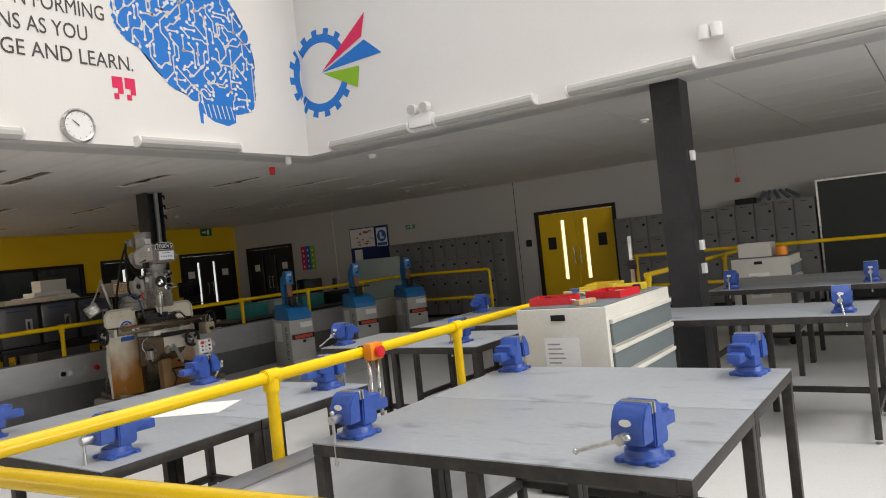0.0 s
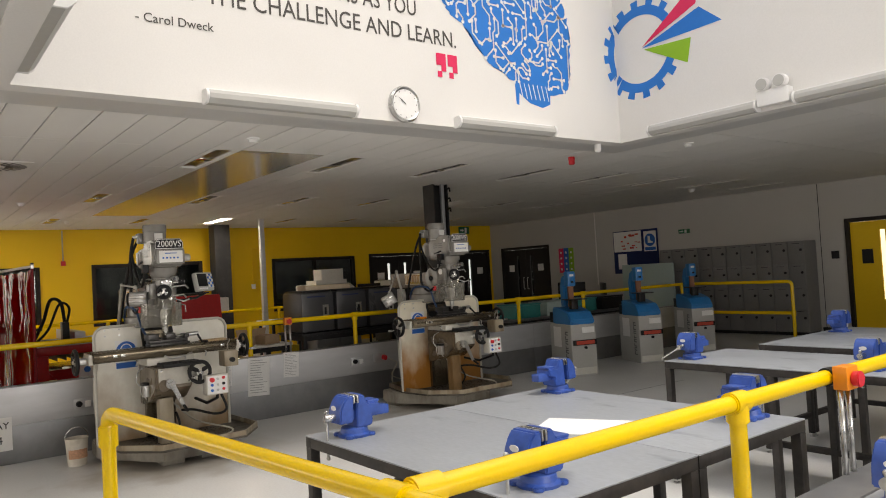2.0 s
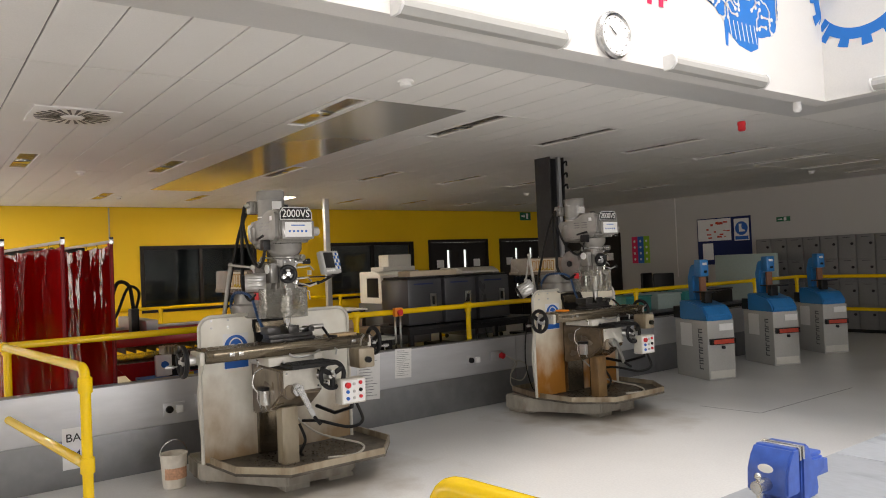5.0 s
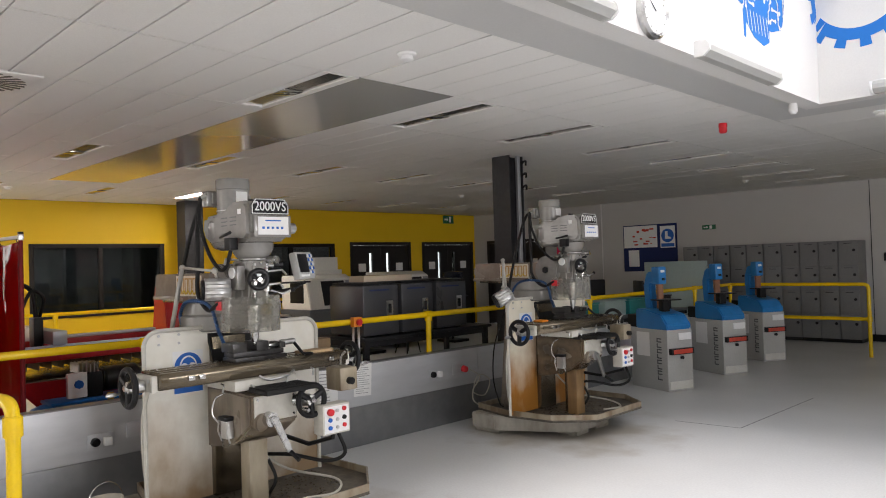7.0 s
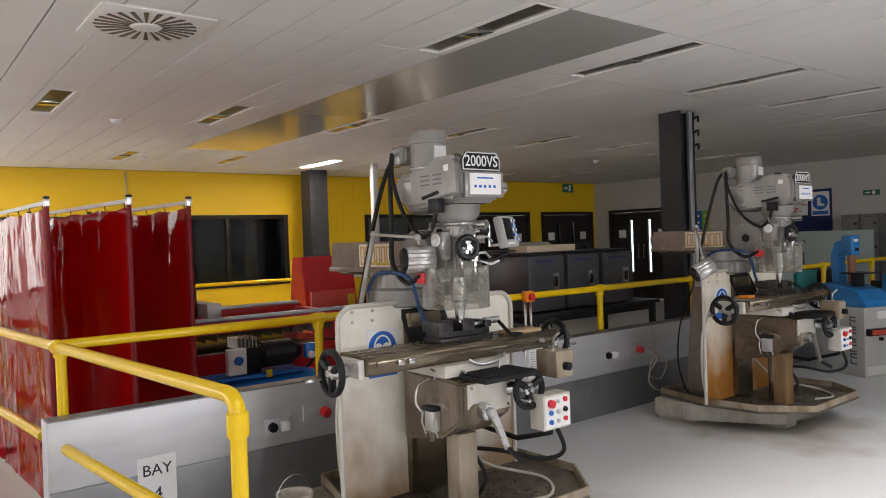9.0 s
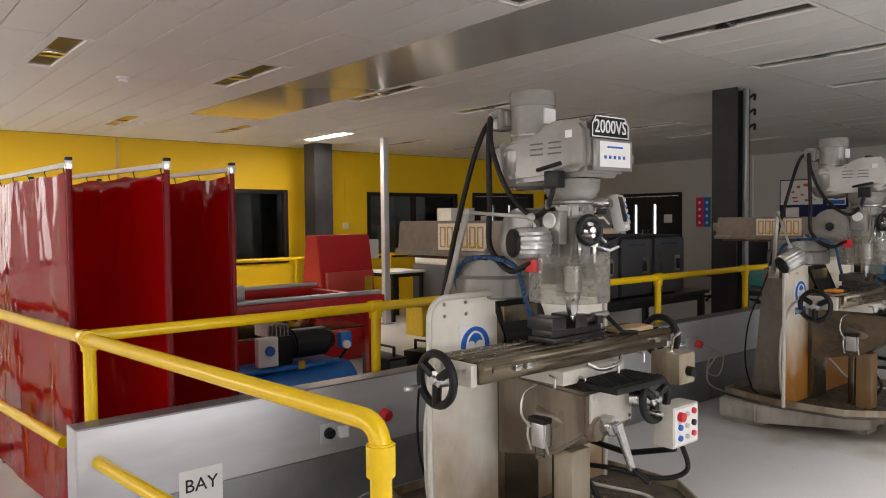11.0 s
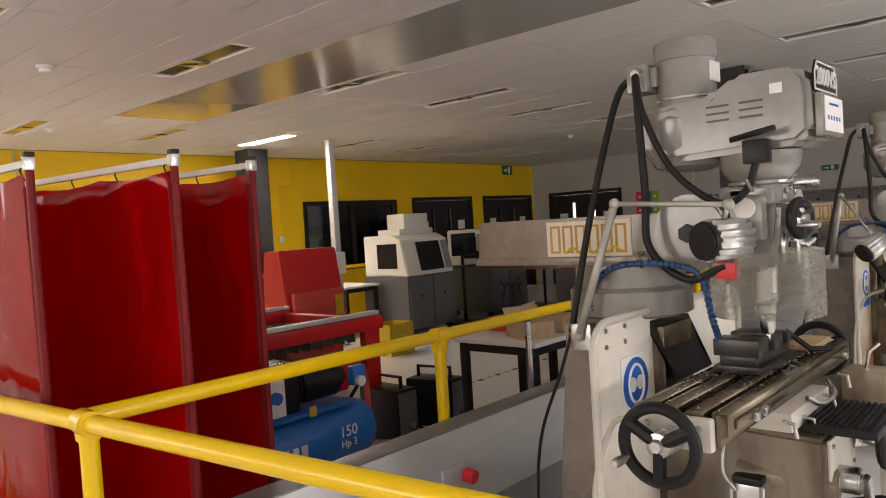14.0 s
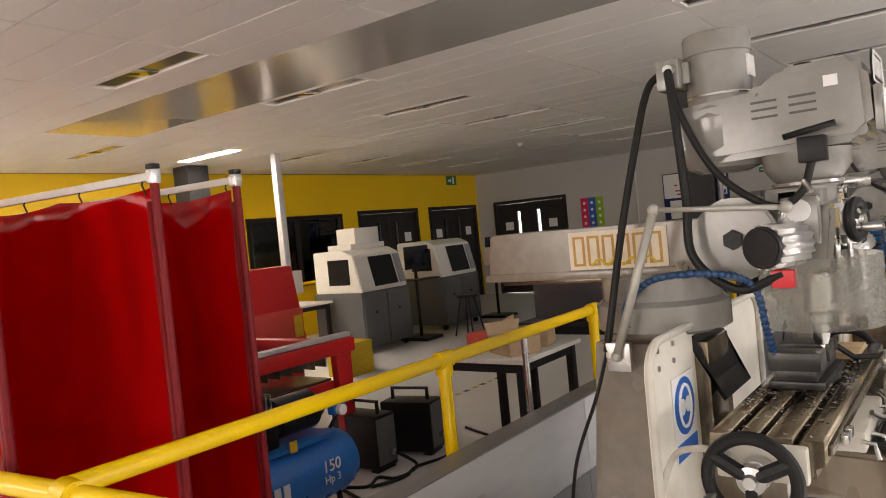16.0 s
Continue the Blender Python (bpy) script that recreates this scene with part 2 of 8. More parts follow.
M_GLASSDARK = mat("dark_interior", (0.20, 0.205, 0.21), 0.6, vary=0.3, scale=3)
M_WIN = glass("window_glass", (0.75, 0.8, 0.8), 0.02, 0.3)
M_ACRYL = glass("smeared_acrylic", (0.86, 0.86, 0.83), 0.15, 0.17)
M_LAMP = glow("lit_tube", (1.0, 0.93, 0.8), 60.0)
M_WOOD = mat("pale_plywood", (0.46, 0.32, 0.18), 0.6, vary=0.2, scale=12, stretch=(1, 8, 1))
M_CARD = mat("cardboard", (0.40, 0.28, 0.17), 0.75, vary=0.08, scale=20)
M_CNC = mat("cnc_off_white", (0.76, 0.75, 0.70), 0.42, vary=0.04, scale=30)
M_CNCDARK = mat("cnc_dark_grey", (0.11, 0.115, 0.12), 0.45, vary=0.06, scale=40)
M_TEAL = mat("teal_plastic", (0.03, 0.26, 0.25), 0.4, vary=0.08)
M_PALEGREEN = mat("pale_green_panel", (0.36, 0.46, 0.44), 0.4, vary=0.05)
M_DIFF = mat("frosted_diffuser", (0.46, 0.46, 0.44), 0.4, vary=0.02)
M_VENT = mat("vent_dark", (0.05, 0.05, 0.05), 0.35, vary=0.1)
M_REFLECTOR = mat("satin_reflector", (0.50, 0.49, 0.46), 0.2, metal=1.0, vary=0.05)
M_VENTMIRROR = mat("polished_louvre", (0.7, 0.7, 0.68), 0.08, metal=1.0, vary=0.02)
M_CABLE = mat("black_rubber_cable", (0.012, 0.012, 0.012), 0.5, vary=0.1, spec=0.25)
M_CABLEW = mat("grey_white_cable", (0.5, 0.48, 0.42), 0.55, vary=0.08)
M_STRIP = mat("satin_ceiling_strip", (0.74, 0.73, 0.70), 0.17, metal=0.45, spec=1.0, vary=0.01, scale=40, rvary=0.04, clear=0.3)
M_COLUMN = mat("dark_grey_column", (0.028, 0.028, 0.030), 0.45, vary=0.12, scale=30, blotch=0.15, blotch_color=(0.08, 0.08, 0.08), blotch_scale=6, spec=0.25)
M_DARKDOOR = mat("dark_door_leaf", (0.025, 0.022, 0.021), 0.45, vary=0.1, spec=0.25)
M_BRIGHTPANE = glass("clear_strip", (0.95, 0.97, 0.97), 0.02, 0.2)
# Emissive stand-in for the light of the corridor beyond the doors.
M_BRIGHTBACK = glow("corridor_glow", (0.85, 0.9, 0.88), 1.3)
M_CLEAR = glass("clear_pane", (0.97, 0.98, 0.98), 0.02, 0.25)
M_ALUP = mat("brushed_aluminium_panel", (0.60, 0.61, 0.63), 0.46, metal=0.5, vary=0.05, scale=10, bump=0.02, blotch=0.3, blotch_color=(0.45, 0.46, 0.48), blotch_scale=1.4, stretch=(1, 0.4, 2))
# Darker aluminium for the top and lower panels of the low walls.
M_ALUD = mat("darker_aluminium_panel", (0.25, 0.255, 0.265), 0.4, metal=0.6, vary=0.08, scale=10, bump=0.02, blotch=0.3, blotch_color=(0.18, 0.185, 0.19), blotch_scale=2)
M_DARKPRINT = mat("dark_print", (0.09, 0.09, 0.095), 0.6, vary=0.1)
M_GREYINK = mat("grey_print", (0.3, 0.3, 0.31), 0.8, vary=0.1)
M_BENCHFRAME = mat("dark_bench_frame", (0.035, 0.033, 0.032), 0.45, vary=0.2, scale=40, bump=0.05, blotch=0.2, blotch_color=(0.12, 0.10, 0.09), blotch_scale=9, spec=0.25)
M_PLATE = mat("cream_brand_plate", (0.66, 0.58, 0.45), 0.5, vary=0.05)
M_PLATEINK = mat("orange_block_ink", (0.45, 0.24, 0.05), 0.55, vary=0.05)
M_CREAM = mat("cream_enamel", (0.58, 0.56, 0.50), 0.4, vary=0.05, scale=40, blotch=0.2, blotch_color=(0.42, 0.38, 0.3), blotch_scale=8)
M_CREAMDIRTY = mat("stained_cream_enamel", (0.33, 0.28, 0.20), 0.36, vary=0.08, scale=30, blotch=0.75, blotch_color=(0.13, 0.075, 0.03), blotch_scale=7, stretch=(1, 1, 0.35), clear=0.2)
M_PILLARRUST = mat("rust_brown_enamel", (0.25, 0.15, 0.065), 0.34, vary=0.1, scale=30, blotch=0.8, blotch_color=(0.09, 0.045, 0.015), blotch_scale=6, stretch=(1, 1, 0.3), clear=0.25)
M_KNEEDARK = mat("oil_black_enamel", (0.12, 0.085, 0.05), 0.26, vary=0.15, scale=22, blotch=0.85, blotch_color=(0.03, 0.02, 0.011), blotch_scale=5, bump=0.06, clear=0.35)
M_BLUEHOSE = mat("dark_blue_hose", (0.015, 0.06, 0.16), 0.4, vary=0.1)
M_REDLABEL = mat("red_label", (0.55, 0.06, 0.03), 0.5, vary=0.1)
M_BELT = mat("abrasive_brown", (0.25, 0.12, 0.07), 0.8, vary=0.15, scale=200)
M_BUCKET = mat("stained_white_plastic", (0.66, 0.62, 0.54), 0.5, vary=0.05, blotch=0.35, blotch_color=(0.4, 0.33, 0.25), blotch_scale=12)
M_BUCKETLABEL = mat("faded_orange_label", (0.55, 0.3, 0.18), 0.6, vary=0.2, scale=60)
M_TAPE = mat("hazard_tape_yellow", (0.6, 0.42, 0.02), 0.6, vary=0.1)

M_BOARD = mat("dark_green_board", (0.012, 0.018, 0.017), 0.4, vary=0.15, scale=6)
M_ROLL = mat("blue_grey_plastic", (0.10, 0.13, 0.17), 0.45, vary=0.15)
M_NAVY = mat("navy_felt", (0.008, 0.02, 0.10), 0.8, vary=0.1)
M_EXITGREEN = mat("exit_green", (0.01, 0.14, 0.06), 0.5, vary=0.05)
M_POLE = mat("red_sleeved_pole", (0.17, 0.008, 0.012), 0.5, vary=0.1, spec=0.2)
M_HEM = mat("red_hem", (0.20, 0.007, 0.009), 0.5, vary=0.1, spec=0.2)
M_REDFADE = mat("faded_red_panel", (0.58, 0.06, 0.04), 0.4, vary=0.05)
M_SCREEN = mat("dark_screen", (0.008, 0.01, 0.018), 0.12, vary=0.05)
M_CASE = mat("charcoal_case", (0.05, 0.052, 0.058), 0.3, vary=0.08, scale=50)
M_CARD2 = mat("pale_carton", (0.55, 0.45, 0.33), 0.7, vary=0.05)
# White wall paint darkened, so the north wall's shade sits in the colour.
M_SHADEDWHITE = mat("shaded_white_wall", (0.50, 0.49, 0.47), 0.65, vary=0.02, scale=90, bump=0.05, blotch=0.08, blotch_color=(0.43, 0.42, 0.40))


def curtain_material():
    m = bpy.data.materials.new("red_pvc_sheet")
    m.use_nodes = True
    n, l = m.node_tree.nodes, m.node_tree.links
    n.remove(n["Principled BSDF"])
    dif, trl, gls, tsp = n.new("ShaderNodeBsdfDiffuse"), n.new("ShaderNodeBsdfTranslucent"), n.new("ShaderNodeBsdfGlossy"), n.new("ShaderNodeBsdfTransparent")
    ns, rp = n.new("ShaderNodeTexNoise"), n.new("ShaderNodeValToRGB")
    ns.inputs["Scale"].default_value = 3.0
    rp.color_ramp.elements[0].color, rp.color_ramp.elements[1].color = (0.56, 0.006, 0.007, 1), (0.66, 0.008, 0.009, 1)
    l.new(ns.outputs[0], rp.inputs[0])
    l.new(rp.outputs[0], dif.inputs[0])
    trl.inputs[0].default_value = (0.88, 0.014, 0.010, 1)
    tsp.inputs[0].default_value = (0.80, 0.022, 0.015, 1)
    gls.inputs["Roughness"].default_value = 0.05
    fr = n.new("ShaderNodeFresnel")
    fr.inputs[0].default_value = 1.25
    a, b, c = n.new("ShaderNodeMixShader"), n.new("ShaderNodeMixShader"), n.new("ShaderNodeMixShader")
    a.inputs[0].default_value, b.inputs[0].default_value = 0.5, 0.34
    geo, wn, bp, mp = n.new("ShaderNodeNewGeometry"), n.new("ShaderNodeTexNoise"), n.new("ShaderNodeBump"), n.new("ShaderNodeMapping")
    mp.inputs["Scale"].default_value = (1, 1, 0.55)
    wn.inputs["Scale"].default_value, wn.inputs["Detail"].default_value = 5.0, 2.0
    bp.inputs["Strength"].default_value, bp.inputs["Distance"].default_value = 0.22, 0.05
    l.new(geo.outputs["Position"], mp.inputs[0])
    l.new(mp.outputs[0], wn.inputs["Vector"])
    l.new(wn.outputs[0], bp.inputs["Height"])
    l.new(bp.outputs[0], gls.inputs["Normal"])
    l.new(bp.outputs[0], fr.inputs["Normal"])
    l.new(dif.outputs[0], a.inputs[1])
    l.new(trl.outputs[0], a.inputs[2])
    l.new(a.outputs[0], b.inputs[1])
    l.new(tsp.outputs[0], b.inputs[2])
    l.new(fr.outputs[0], c.inputs[0])
    l.new(b.outputs[0], c.inputs[1])
    l.new(gls.outputs[0], c.inputs[2])
    l.new(c.outputs[0], n["Material Output"].inputs[0])
    return m


M_CURTAIN = curtain_material()


def hazy_material():
    m = glass("hazy_acrylic", (0.92, 0.92, 0.9), 0.12, 0.2)
    n, l = m.node_tree.nodes, m.node_tree.links
    out = n["Material Output"]
    dif, mx = n.new("ShaderNodeBsdfTranslucent"), n.new("ShaderNodeMixShader")
    ns, rg = n.new("ShaderNodeTexNoise"), n.new("ShaderNodeMapRange")
    ns.inputs["Scale"].default_value = 14
    rg.inputs[3].default_value, rg.inputs[4].default_value = 0.14, 0.36
    dif.inputs[0].default_value = (0.8, 0.79, 0.74, 1)
    l.new(ns.outputs[0], rg.inputs[0])
    l.new(rg.outputs[0], mx.inputs[0])
    l.new(out.inputs[0].links[0].from_socket, mx.inputs[1])
    l.new(dif.outputs[0], mx.inputs[2])
    l.new(mx.outputs[0], out.inputs[0])
    return m


M_HAZY = hazy_material()

# ---------------------------------------------------------------- mesh helpers


def bm_box(x0, y0, z0, x1, y1, z1, bev=0.0, bm=None):
    bm = bm or bmesh.new()
    r = bmesh.ops.create_cube(bm, size=1.0, matrix=Matrix.LocRotScale(((x0 + x1) / 2, (y0 + y1) / 2, (z0 + z1) / 2), None, (abs(x1 - x0), abs(y1 - y0), abs(z1 - z0))))
    if bev > 0:
        es = {e for v in r["verts"] for e in v.link_edges}
        bmesh.ops.bevel(bm, geom=list(es), offset=bev, segments=2, profile=0.6, affect='EDGES')
    return bm


def bm_cyl(p0, p1, r0, r1=None, seg=20, bm=None, bev=0.0, caps=True):
    bm = bm or bmesh.new()
    p0, p1 = Vector(p0), Vector(p1)
    d = p1 - p0
    m = Matrix.Translation((p0 + p1) / 2) @ d.to_track_quat('Z', 'Y').to_matrix().to_4x4()
    r = bmesh.ops.create_cone(bm, cap_ends=caps, segments=seg, radius1=r0, radius2=r0 if r1 is None else r1, depth=d.length, matrix=m)
    if bev > 0:
        es = {e for v in r["verts"] for e in v.link_edges if any(len(f.verts) > 4 for f in e.link_faces)}
        bmesh.ops.bevel(bm, geom=list(es), offset=bev, segments=2, affect='EDGES')
    return bm


def bm_tube(pts, r, seg=12, bm=None):
    """A round bar along a polyline, mitred at the corners."""
    bm = bm or bmesh.new()
    pts = [Vector(p) for p in pts]
    rings, side = [], None
    for i, p in enumerate(pts):
        a = (pts[i] - pts[i - 1]).normalized() if i else (pts[1] - pts[0]).normalized()
        b = (pts[i + 1] - pts[i]).normalized() if i + 1 < len(pts) else a
        t = (a + b).normalized() if (a + b).length > 1e-6 else a
        if side is None:
            side = t.orthogonal().normalized()
        side = (side - t * side.dot(t)).normalized()
        up = t.cross(side)
        rings.append([bm.verts.new(p + (side * math.cos(2 * math.pi * j / seg) + up * math.sin(2 * math.pi * j / seg)) * r) for j in range(seg)])
    for q, w in zip(rings, rings[1:]):
        for j in range(seg):
            bm.faces.new((q[j], q[(j + 1) % seg], w[(j + 1) % seg], w[j]))
    bm.faces.new(rings[0][::-1])
    bm.faces.new(rings[-1])
    return bm


def smooth_path(pts, n=8):
    """Catmull-Rom through the given points."""
    p = [Vector(q) for q in pts]
    p = [p[0] * 2 - p[1]] + p + [p[-1] * 2 - p[-2]]
    out = []
    for i in range(1, len(p) - 2):
        for k in range(n):
            t = k / n
            a, b, c, d = p[i - 1:i + 3]
            out.append(0.5 * ((2 * b) + (c - a) * t + (2 * a - 5 * b + 4 * c - d) * t * t + (3 * b - a - 3 * c + d) * t ** 3))
    return out + [p[-2]]


def bm_prism(poly, axis, lo, hi, bm=None, bev=0.0):
    """Extrudes a polygon. axis 'x': poly in (y, z); 'y': (x, z); 'z': (x, y)."""
    bm = bm or bmesh.new()

    def at(u, v, w):
        return {'x': (w, u, v), 'y': (u, w, v), 'z': (u, v, w)}[axis]
    lo_v = [bm.verts.new(at(u, v, lo)) for u, v in poly]
    hi_v = [bm.verts.new(at(u, v, hi)) for u, v in poly]
    fs = [bm.faces.new(lo_v), bm.faces.new(hi_v[::-1])]
    k = len(poly)
    fs += [bm.faces.new((lo_v[i], hi_v[i], hi_v[(i + 1) % k], lo_v[(i + 1) % k])) for i in range(k)]
    bmesh.ops.recalc_face_normals(bm, faces=fs)
    if bev > 0:
        bmesh.ops.bevel(bm, geom=list({e for f in fs for e in f.edges}), offset=bev, segments=2, affect='EDGES')
    return bm


def bm_lathe(prof, seg=24, m=None, bm=None):
    """Turns a profile of (radius, height) about z, then moves it by m."""
    bm = bm or bmesh.new()
    m = m or Matrix()
    rings = [[bm.verts.new(m @ Vector((r * math.cos(2 * math.pi * j / seg), r * math.sin(2 * math.pi * j / seg), z))) for j in range(seg)] for r, z in prof]
    for q, w in zip(rings, rings[1:]):
        for j in range(seg):
            bm.faces.new((q[j], q[(j + 1) % seg], w[(j + 1) % seg], w[j]))
    bm.faces.new(rings[0][::-1])
    bm.faces.new(rings[-1])
    return bm


def mesh_of(name, bm, material, smooth=True):
    me = bpy.data.meshes.new(name)
    bmesh.ops.recalc_face_normals(bm, faces=bm.faces[:])
    if smooth:
        for f in bm.faces:
            f.smooth = len(f.verts) <= 4
        for e in bm.edges:
            e.smooth = len(e.link_faces) == 2 and e.calc_face_angle(3) < radians(35)
    bm.to_mesh(me)
    bm.free()
    me.materials.append(material)
    return me


def part(name, bm, material, parent, label="", m=None):
    ob = new(name, mesh_of(name, bm, material))
    ob.parent = parent
    if m:
        ob.matrix_basis = m
    return tagged(ob, label)


def thing(name, label, category, m=None, group="", kind=""):
    ob = new(name)
    ob.empty_display_size = 0.1
    ob.matrix_basis = m or Matrix()
    return tagged(ob, label, category, group, kind)


def solid(name, bm, material, label="", category="", group="", kind="", m=None):
    ob = new(name, mesh_of(name, bm, material))
    if m:
        ob.matrix_basis = m
    return tagged(ob, label, category, group, kind)


def text_mesh(body, size, thick=0.002, align='CENTER'):
    cu = bpy.data.curves.new("txt", 'FONT')
    cu.body, cu.size, cu.extrude, cu.align_x, cu.align_y = body, size, thick, align, 'CENTER'
    cu.resolution_u = 3
    ob = bpy.data.objects.new("txt", cu)
    scene.collection.objects.link(ob)
    dg = bpy.context.evaluated_depsgraph_get()
    me = bpy.data.meshes.new_from_object(ob.evaluated_get(dg))
    bpy.data.objects.remove(ob)
    bpy.data.curves.remove(cu)
    return me


def text_part(name, body, size, material, parent, m, width=None, align='CENTER', label=""):
    me = text_mesh(body, size, align=align)
    if width:
        xs = [v.co.x for v in me.vertices]
        k = width / (max(xs) - min(xs))
        for v in me.vertices:
            v.co.x *= k
    me.materials.clear()
    me.materials.append(material)
    ob = new(name, me)
    ob.parent = parent
    ob.matrix_basis = m
    return tagged(ob, label)


FACE_E = Matrix.Rotation(radians(90), 4, 'Z') @ Matrix.Rotation(radians(90), 4, 'X')   # sheet's face looks to +x
FACE_S = Matrix.Rotation(radians(90), 4, 'X')                                          # sheet's face looks to -y


# ---------------------------------------------------------------- structure
XW, YN, YS, XE, CEIL = -16.9, 14.05, -4.5, 6.0, 2.76
VX0, VX1, VY0, VY1, VTOP = -6.12, 4.2, 1.07, 6.46, 6.0

solid("floor", bm_box(XW - 0.3, YS - 0.3, -0.2, XE + 0.3, YN + 0.3, 0.0), M_FLOOR, "smooth light grey resin workshop floor", "floor", kind="structure")


def wall_with_holes(name, axis, face, thick, a0, a1, z0, z1, holes, material, label):
    """Wall in the plane axis=face; holes are (a0, a1, z0, z1) along the wall."""
    bm = bmesh.new()
    cuts = sorted({a0, a1, *[h[0] for h in holes], *[h[1] for h in holes]})
    for lo, hi in zip(cuts, cuts[1:]):
        mid = (lo + hi) / 2
        spans, z = [], z0
        for h in sorted([h for h in holes if h[0] < mid < h[1]], key=lambda h: h[2]):
            spans.append((z, h[2]))
            z = h[3]
        spans.append((z, z1))
        for b, t in spans:
            if t - b > 0.001:
                if axis == 'x':
                    bm_box(face, lo, b, face + thick, hi, t, bm=bm)
                else:
                    bm_box(lo, face, b, hi, face + thick, t, bm=bm)
    bmesh.ops.remove_doubles(bm, verts=bm.verts[:], dist=0.0005)
    return solid(name, bm, material, label, "wall", kind="structure")


WEST_HOLES = [(0.6, 2.75, 0.85, 2.05), (3.65, 5.83, 0.85, 2.06), (7.42, 9.58, 0.85, 2.05), (10.0, 11.79, 0.0, 2.08), (12.17, 13.95, 0.0, 2.08)]
NORTH_HOLES = [(-16.45, -14.63, 0.0, 2.08), (-7.32, -5.55, 0.0, 2.06)]
wall_with_holes("wall_west_end", 'x', XW, -0.2, YS, 0.45, 0, CEIL + 0.2, [(-1.25, 0.25, 0.9, 2.6)], M_WHITE, "white painted wall at the end of the walkway")
wall_with_holes("wall_west", 'x', XW, -0.2, 0.45, YN, 0, CEIL + 0.2, WEST_HOLES, M_YELLOW, "yellow painted wall with dark windows and doors")
wall_with_holes("wall_north", 'y', YN, 0.2, XW - 0.2, XE + 0.2, 0, CEIL + 0.2, NORTH_HOLES, M_SHADEDWHITE, "white painted workshop wall")
SOUTH_HOLES = [(x - 1.6, x + 1.6, 0.9, 2.6) for x in (-15.0, -11.0, -7.0, -3.0, 1.0)]
wall_with_holes("wall_south", 'y', YS, -0.2, XW - 0.2, XE + 0.2, 0, CEIL + 0.2, SOUTH_HOLES, M_WHITE, "white painted wall out of view, with assumed wide windows")
# Assumed openings in the unseen east wall, made for the added lamps.
EAST_HOLES = [(y - 1.6, y + 1.6, 0.9, 2.6) for y in (2.0, 5.8)]
wall_with_holes("wall_east", 'x', XE, 0.2, YS, YN, 0, CEIL + 0.2, EAST_HOLES, M_WHITE, "white painted wall out of view, with assumed wide windows")

# void walls
solid("void_wall_west", bm_box(VX0 - 0.15, VY0 - 0.15, CEIL - 0.03, VX0, VY1 + 0.15, VTOP), M_WHITE, "white upper wall of the rooflight void with a painted quote", "wall", kind="structure")
solid("void_wall_north", bm_box(VX0, VY1, CEIL - 0.03, VX1 + 0.15, VY1 + 0.15, VTOP), M_WHITE, "white upper wall of the rooflight void", "wall", kind="structure")
solid("void_wall_south", bm_box(VX0, VY0 - 0.15, CEIL - 0.03, VX1 + 0.15, VY0, VTOP), M_WHITE, "white upper wall of the rooflight void", "wall", kind="structure")
solid("void_wall_east", bm_box(VX1, VY0, CEIL - 0.03, VX1 + 0.15, VY1, VTOP), M_WHITE, "white upper wall of the rooflight void", "wall", kind="structure")
roof = bm_box(VX0 - 0.15, VY0 - 0.15, VTOP, VX1 + 0.15, VY0 + 0.3, VTOP + 0.2)
bm_box(VX0 - 0.15, VY1 - 0.3, VTOP, VX1 + 0.15, VY1 + 0.15, VTOP + 0.2, bm=roof)
bm_box(VX0 - 0.15, VY0 + 0.3, VTOP, VX0 + 0.3, VY1 - 0.3, VTOP + 0.2, bm=roof)
bm_box(VX1 - 0.3, VY0 + 0.3, VTOP, VX1 + 0.15, VY1 - 0.3, VTOP + 0.2, bm=roof)
solid("roof_kerb", roof, M_WHITE, "white kerb round the rooflight", "roof", kind="structure")
rl = solid("rooflight_glass", bm_box(VX0 + 0.3, VY0 + 0.3, VTOP + 0.1, VX1 - 0.3, VY1 - 0.3, VTOP + 0.12), M_WIN, "glass rooflight over the void", "window", kind="structure")
rl.visible_shadow = False

# suspended ceiling round the void: dark grid above, planks below, a plain margin along the void
slab = bmesh.new()
for x0, y0, x1, y1 in ((XW, YS, VX0 - 0.15, YN), (VX0 - 0.15, YS, VX1 + 0.15, VY0 - 0.15), (VX0 - 0.15, VY1 + 0.15, VX1 + 0.15, YN), (VX1 + 0.15, YS, XE, YN)):
    bm_box(x0, y0, CEIL, x1, y1, CEIL + 0.15, bm=slab)
solid("ceiling_grid", slab, M_TBAR, "grey metal grid behind the ceiling planks", "ceiling", kind="structure")

GX, GY = 1.12, 0.284
X_LINES = [-6.66 - GX * k for k in range(10)]
FITTINGS = [(-8.90, 1.40 + GY * k, False) for k in (5, 10, 15, 20, 25, 30, 35, 40)] + \
           [(-12.26, 1.40 + GY * k, False) for k in (-6, -1, 4, 9, 14, 19, 24, 29, 34)] + \
           [(-15.62, 1.40 + GY * k, k in (-2, 14)) for k in (-2, 4, 9, 14, 19, 24, 29, 34)]
taken = {(round(x, 2), round(y, 2)) for x, y, lit in FITTINGS}
STRIP_Y = (1.40 + GY * 6, 1.40 + GY * 9)


